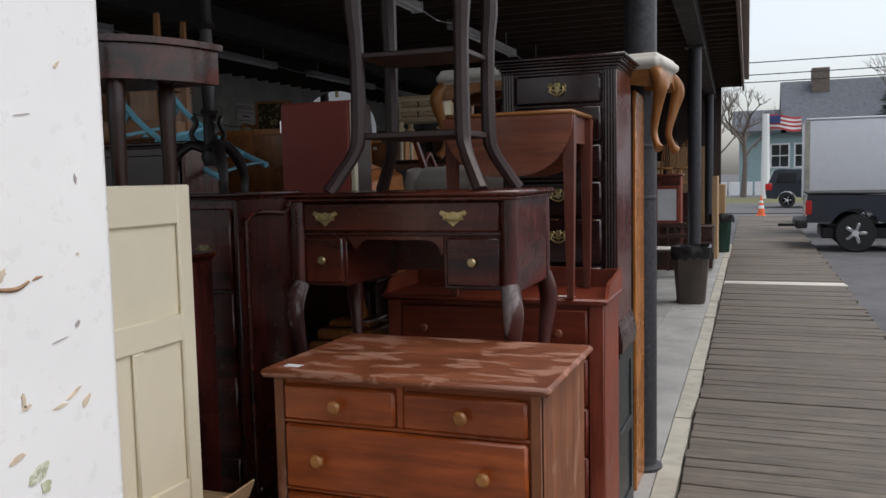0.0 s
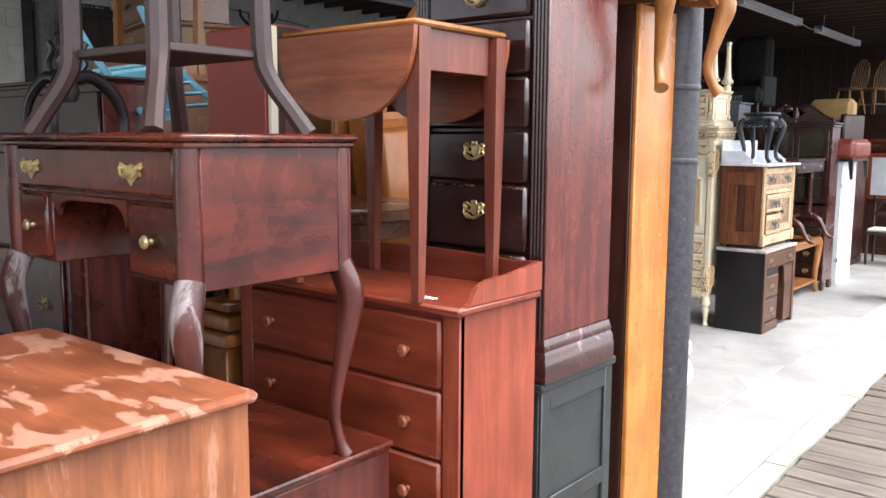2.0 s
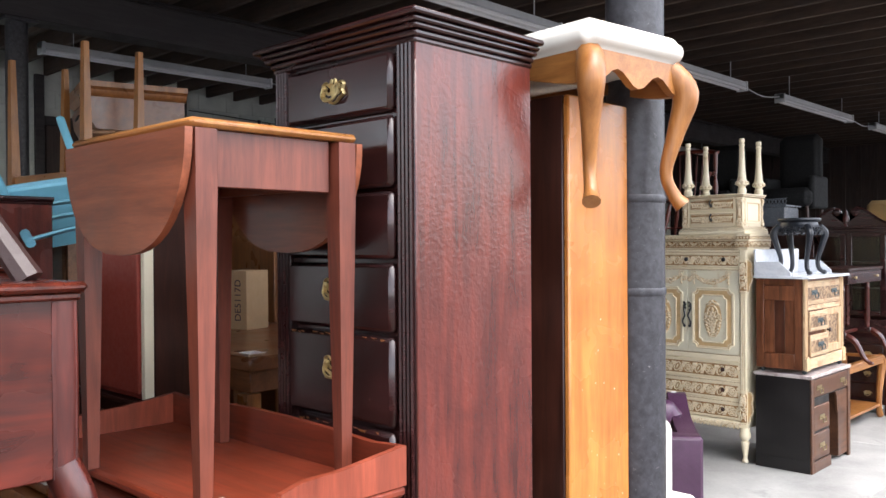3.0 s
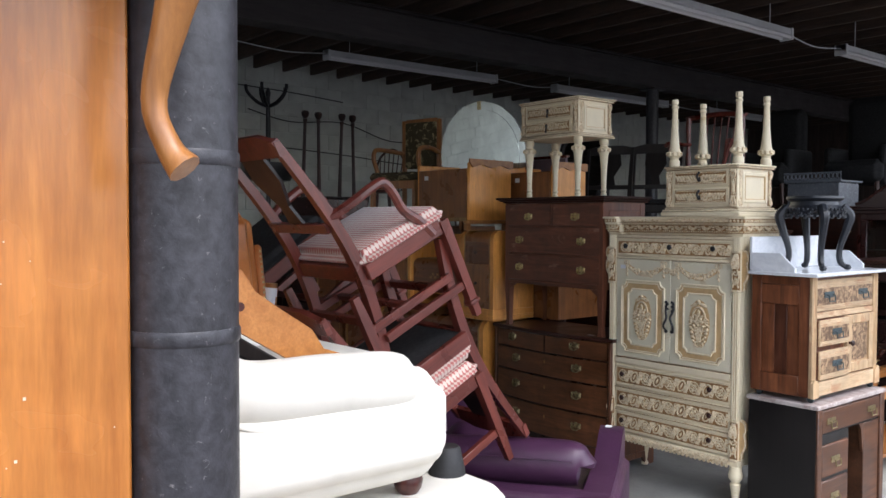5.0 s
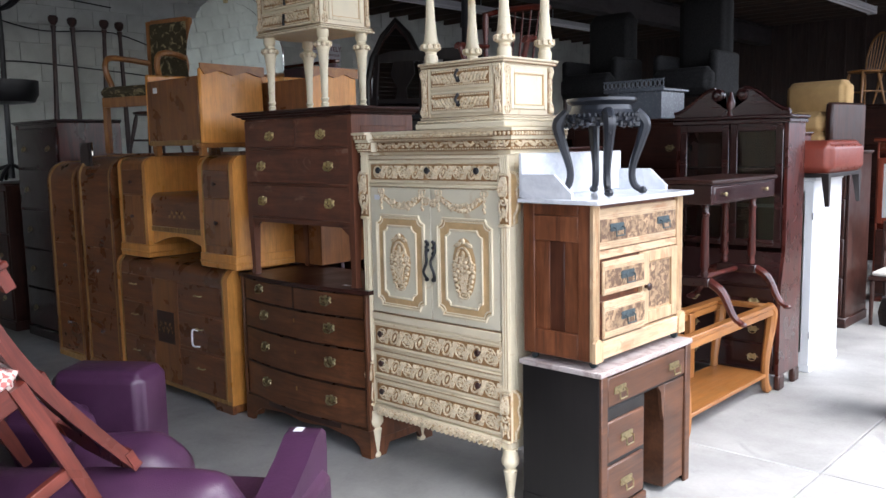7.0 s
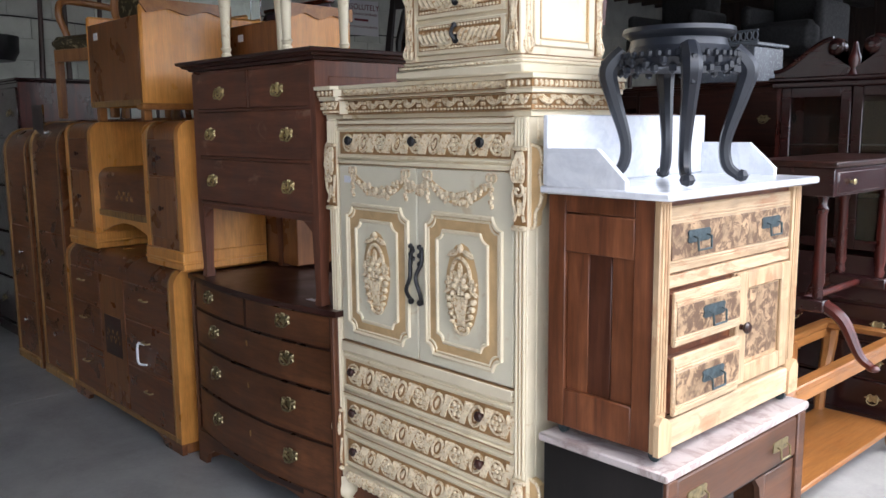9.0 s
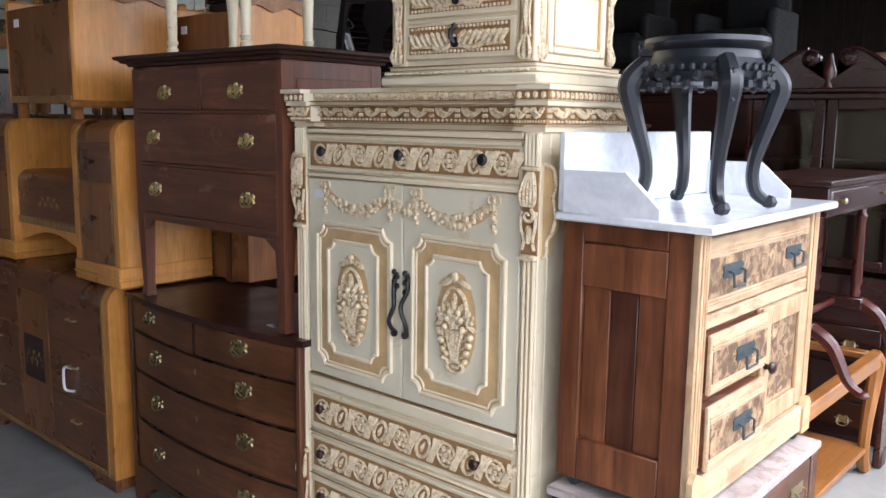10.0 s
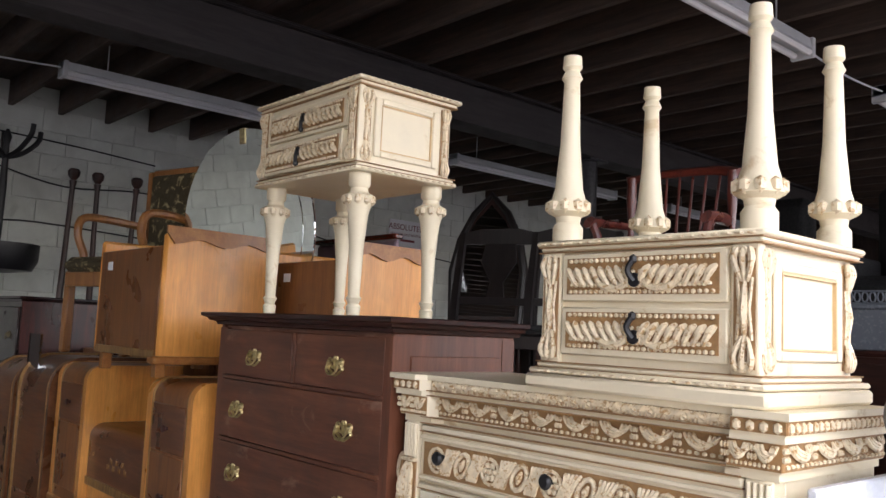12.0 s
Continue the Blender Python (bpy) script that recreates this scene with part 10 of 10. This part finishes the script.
M["flag_red"] = paint("flag_red", (0.55, 0.06, 0.07), 0.8)
M["flag_blue"] = paint("flag_blue", (0.05, 0.07, 0.20), 0.8)


def wheel(parent, x, y, r=0.40, w=0.24):
    a = part("wheel", Geo().lathe([(r * 0.62, -w / 2), (r * 0.94, -w / 2), (r, -w * 0.3), (r, w * 0.3), (r * 0.94, w / 2), (r * 0.62, w / 2)], n=28, m=Matrix.Translation((x, y, r)) @ pose(0, 0, 0, 90)), M["rubber"], parent)
    s = -1
    part("rim", Geo().lathe([(r * 0.6, -0.1), (r * 0.62, 0.1)], n=24, m=Matrix.Translation((x, y, r)) @ pose(0, 0, 0, 90)), M["chrome"], a)
    for k in range(5):
        t = 2 * math.pi * k / 5 + 0.3
        part("spoke", Geo().box(-r * 0.09, r * 0.09, -w / 2 - 0.015, -w / 2 + 0.02, r * 0.12, r * 0.56, 0.01, Matrix.Translation((x, y, r)) @ Matrix.Rotation(t, 4, "Y")), M["chrome"], a)
    part("hub", Geo().lathe([(r * 0.16, 0.10), (r * 0.16, w / 2 + 0.02)], n=12, m=Matrix.Translation((x, y, r)) @ pose(0, 0, 0, 90)), M["lamp_metal"], a)


def pickup():
    t = thing("pickup_truck", "dark blue pickup truck parked beside the boardwalk", "truck", pose(0.90, 19.5, -0.07))
    P = M["truck_blue"]
    side = [(0, 0.62), (0.30, 0.62), (0.42, 0.62)] + arc(0.95, 0.42, 0.50, 155, 25, 10) + [(2.3, 0.50), (3.2, 0.48)] + arc(4.0, 0.42, 0.50, 165, 15, 10) + [(5.1, 0.55), (5.15, 0.95), (4.9, 1.08), (3.9, 1.15), (0.02, 1.22), (0, 1.18)]
    part("body", Geo().slab(side, -0.0, 1.85, "xz"), P, t)
    part("bed_rail", Geo().box(0.0, 2.0, -0.02, 1.87, 1.22, 1.27, 0.02), M["rubber"], t)
    cab = [(2.05, 1.16), (3.85, 1.15), (3.35, 1.78), (2.15, 1.80)]
    part("cab", Geo().slab(cab, 0.06, 1.79, "xz"), P, t)
    part("side_window", Geo().slab([(2.2, 1.22), (3.62, 1.22), (3.28, 1.70), (2.25, 1.72)], 0.05, 0.058, "xz"), M["dark_glass"], t)
    part("bumper", Geo().box(-0.22, 0.02, 0.0, 1.85, 0.50, 0.68, 0.03), M["rubber"], t)
    part("hitch", Geo().box(-0.55, -0.18, 0.85, 1.0, 0.50, 0.56, 0.01), M["rubber"], t)
    part("tail_light", Geo().box(-0.02, 0.10, -0.012, 0.02, 0.80, 1.10, 0.01), M["tail"], t, "red tail light")
    part("underbody", Geo().box(0.3, 4.9, 0.15, 1.7, 0.28, 0.52, 0.02), M["rubber"], t)
    for x in (0.95, 4.0):
        for y in (0.10, 1.74):
            wheel(t, x, y)
    t = thing("box_truck", "white box truck parked behind a pickup", "truck", pose(1.05, 23.6, -0.07))
    part("cargo_box", Geo().cushion(0, 6.0, 0, 2.3, 0.98, 3.02, 0.05, 3), M["white_box"], t)
    part("corner_post", Geo().box(-0.03, 0.10, -0.03, 0.08, 0.9, 3.0, 0.01), M["curb"], t)
    part("roof_rail", Geo().box(0.0, 6.0, -0.02, 2.32, 3.02, 3.07, 0.02), M["white_box"], t)
    part("chassis", Geo().box(0.1, 7.5, 0.3, 2.0, 0.55, 0.96, 0.02), M["rubber"], t)
    part("cab", Geo().cushion(6.1, 7.9, 0.1, 2.2, 0.6, 2.3, 0.15, 4), M["white_box"], t)
    for x in (1.3, 6.6):
        for y in (0.15, 2.1):
            wheel(t, x, y, 0.42)


pickup()
structure("road", Geo().slab([(-60, 37), (60, 37), (60, 49), (-60, 49)], -0.2, -0.03, "xy"), M["asphalt"], "grey road beyond the boardwalk", "road")


def suv():
    t = thing("suv", "dark grey estate car parked across the road", "car", pose(0.15, 42.0, -0.03))
    P = M["suv_paint"]
    side = [(0.05, 0.45), (0.5, 0.42)] + arc(0.95, 0.36, 0.42, 160, 20, 8) + [(2.8, 0.36)] + arc(3.7, 0.36, 0.42, 165, 15, 8) + [(4.6, 0.45), (4.65, 0.85), (3.6, 1.05), (0.08, 1.10), (0.0, 0.8)]
    part("body", Geo().slab(side, 0, 1.85, "xz"), P, t)
    part("cabin", Geo().slab([(0.10, 1.08), (3.6, 1.05), (2.7, 1.74), (0.55, 1.80), (0.35, 1.72)], 0.10, 1.75, "xz"), P, t)
    for a, b in ((0.45, 1.35), (1.42, 2.2)):
        part("side_window", Geo().slab([(a, 1.15), (b, 1.15), (b - 0.02, 1.62), (a + 0.15, 1.62)], 0.085, 0.098, "xz"), M["dark_glass"], t)
    part("tail_light", Geo().box(-0.01, 0.30, -0.012, 0.05, 0.82, 1.14, 0.02), M["tail"], t, "red tail light")
    part("roof_rack", Geo().box(0.7, 2.5, 0.12, 0.16, 1.80, 1.84, 0.01), M["chrome"], t)
    for x in (0.95, 3.7):
        for y in (0.10, 1.75):
            wheel(t, x, y, 0.35, 0.2)


suv()


def cone():
    t = thing("traffic_cone", "orange traffic cone with white bands", "traffic cone", pose(-0.02, 35.2, -0.07))
    part("base", Geo().box(-0.2, 0.2, -0.2, 0.2, 0, 0.04, 0.01), M["cone"], t)
    part("body", Geo().lathe([(0.15, 0.04), (0.028, 0.78), (0.02, 0.80)], n=20), M["cone"], t)
    for a, b in ((0.30, 0.42), (0.52, 0.62)):
        f = lambda z: 0.15 - (z - 0.04) * 0.122 / 0.74 + 0.003
        part("white_band", Geo().lathe([(f(a), a), (f(b), b)], n=20), M["white_paint"], t)


cone()


def teal_house():
    t = thing("house", "pale teal house with a grey shingle roof", "house", pose(-1.8, 74, -0.05))
    W, D, H = 22.0, 10.0, 4.9
    part("wall", Geo().box(0, W, 0, D, 0, H, 0), M["teal"], t)
    g = Geo()
    g.slab([(-0.8, H - 0.1), (D / 2, H + 4.2), (D + 0.8, H - 0.1), (D + 0.8, H + 0.15), (D / 2, H + 4.5), (-0.8, H + 0.15)], 3.2, W + 0.6, "yz")
    g.slab([(-0.8, H - 0.1), (2.4, H + 1.8), (2.4, H + 2.0), (-0.8, H + 0.15)], -0.6, 3.6, "yz")
    r = part("roof", g, M["roof"], t)
    part("chimney", Geo().box(5.6, 7.0, 3.4, 4.6, H + 2, H + 5.4, 0.05), M["bark"], r)
    part("gable", Geo().slab([(0.1, H - 0.05), (D / 2, H + 4.1), (D - 0.1, H - 0.05)], 3.3, 3.45, "yz"), M["teal"], t)
    for x in (2.4, 4.2, 6.0, 9.5, 12.0):
        w = part("window", Geo().box(x, x + 1.5, -0.08, 0.02, 2.0, 4.0, 0.02), M["white_paint"], t)
        for i in range(2):
            for j in range(2):
                part("pane", Geo().box(x + 0.12 + 0.66 * i, x + 0.72 + 0.66 * i, -0.10, -0.085, 2.12 + 0.92 * j, 2.96 + 0.92 * j, 0), M["dark_glass"], w)
    f = thing("fence", "low pale picket fence before a house", "fence", pose(-14, 66, -0.05))
    for k in range(40):
        part("picket", Geo().box(k * 0.9, k * 0.9 + 0.75, 0, 0.06, 0, 1.0, 0.01), M["white_paint"], f)


teal_house()


def flag():
    t = thing("flagpole", "white flagpole with a striped flag", "flagpole", pose(0.2, 58, -0.05))
    part("pole", Geo().tube([(0, 0, 0), (0, 0, 5.4)], [0.32, 0.22], 8), M["white_paint"], t)
    n = 16
    for k in range(7):
        vs, fs = [], []
        for i in range(n + 1):
            x = 0.2 + 1.9 * i / n
            for z in (4.45 + 0.13 * k, 4.45 + 0.13 * k + 0.125):
                for dy in (0.0, 0.02):
                    vs.append((x, 0.12 * math.sin(4.2 * x) + dy, z - 0.10 * x + 0.06 * math.sin(3 * x)))
        for i in range(n):
            a, b = i * 4, i * 4 + 4
            fs += [(a, b, b + 2, a + 2), (a + 1, a + 3, b + 3, b + 1), (a, a + 1, b + 1, b), (a + 2, b + 2, b + 3, a + 3)]
        part("stripe", Geo().add(vs, fs), M["flag_red"] if k % 2 == 0 else M["white_paint"], t)
    part("canton", Geo().box(0.2, 0.95, -0.06, 0.10, 4.80, 5.28, 0.01), M["flag_blue"], t)


flag()


def bare_tree(x, y, h, seed):
    t = thing("bare_tree", "leafless grey tree beyond the road", "tree", pose(x, y, -0.06))
    r = random.Random(seed)
    part("trunk", Geo().tube([(0, 0, 0), (0.1, 0, h * 0.25), (0.0, 0.1, h * 0.5)], [0.22, 0.17, 0.12], 8), M["bark"], t)
    g = Geo()
    def grow(p, d, L, rad, depth):
        q = p + d * L
        mid = p + d * L * 0.5 + Vector((r.uniform(-1, 1), r.uniform(-1, 1), r.uniform(-1, 1))) * L * 0.07
        g.tube([p, mid, q], [rad, rad * 0.8, rad * 0.6], 5)
        if depth:
            for _ in range(3):
                e = (d + Vector((r.uniform(-0.8, 0.8), r.uniform(-0.8, 0.8), r.uniform(-0.2, 0.6)))).normalized()
                grow(p + d * L * r.uniform(0.55, 1.0), e, L * r.uniform(0.55, 0.8), rad * 0.6, depth - 1)
    for k in range(5):
        a = 2 * math.pi * k / 5 + r.uniform(-0.4, 0.4)
        grow(Vector((0, 0, h * (0.28 + 0.05 * k))), Vector((math.cos(a), math.sin(a), r.uniform(0.7, 1.3))).normalized(), h * 0.22, 0.08, 4)
    part("branches", g, M["bark"], t)


bare_tree(-1.2, 62, 9, 2)
bare_tree(-3.5, 70, 10, 5)
bare_tree(11.5, 78, 14, 7)


def conifer():
    t = thing("conifer", "dark green conifer beside a house", "tree", pose(8.2, 62, -0.06))
    part("trunk", Geo().tube([(0, 0, 0), (0, 0, 7.6)], [0.25, 0.04], 8), M["bark"], t)
    g = Geo()
    r = random.Random(9)
    for k in range(900):
        z = r.uniform(0.8, 7.6)
        R = (7.9 - z) * 0.42 * r.uniform(0.5, 1.1)
        a = r.uniform(0, 6.283)
        L, w = r.uniform(0.35, 0.8), r.uniform(0.05, 0.12)
        c, s = math.cos(a), math.sin(a)
        p = Vector((R * c, R * s, z))
        d = Vector((c, s, r.uniform(-0.5, 0.2))) * L
        e = Vector((-s, c, r.uniform(-0.3, 0.3))) * w
        g.add([p - d * 0.4 - e, p - d * 0.4 + e, p + d * 0.6 + e * 0.3, p + d * 0.6 - e * 0.3, p + Vector((0, 0, 0.08))], [(0, 1, 4), (1, 2, 4), (2, 3, 4), (3, 0, 4), (0, 3, 2, 1)])
    part("crown", g, M["needles"], t)


conifer()
for x in (-60, 60):
    p = thing("utility_pole", "grey wooden utility pole beside the road", "utility pole", pose(x, 54.3, -0.3))
    part("shaft", Geo().tube([(0, 0, 0), (0, 0, 9.6)], [0.16, 0.11], 10), M["bark"], p)
    part("crossarm", Geo().box(-0.06, 0.06, -0.9, 0.9, 8.3, 8.42, 0.01), M["bark"], p)
for z, dy in ((7.0, 0), (7.5, 0.6), (8.2, 0.3)):
    tagged(part("power_line", Geo().tube(lerp_path([(-60, 54 + dy, z + 0.6), (0, 54 + dy, z), (60, 54 + dy, z + 0.5)], 8), 0.03, 5), M["rubber"]), "black power line across the road", "power line")
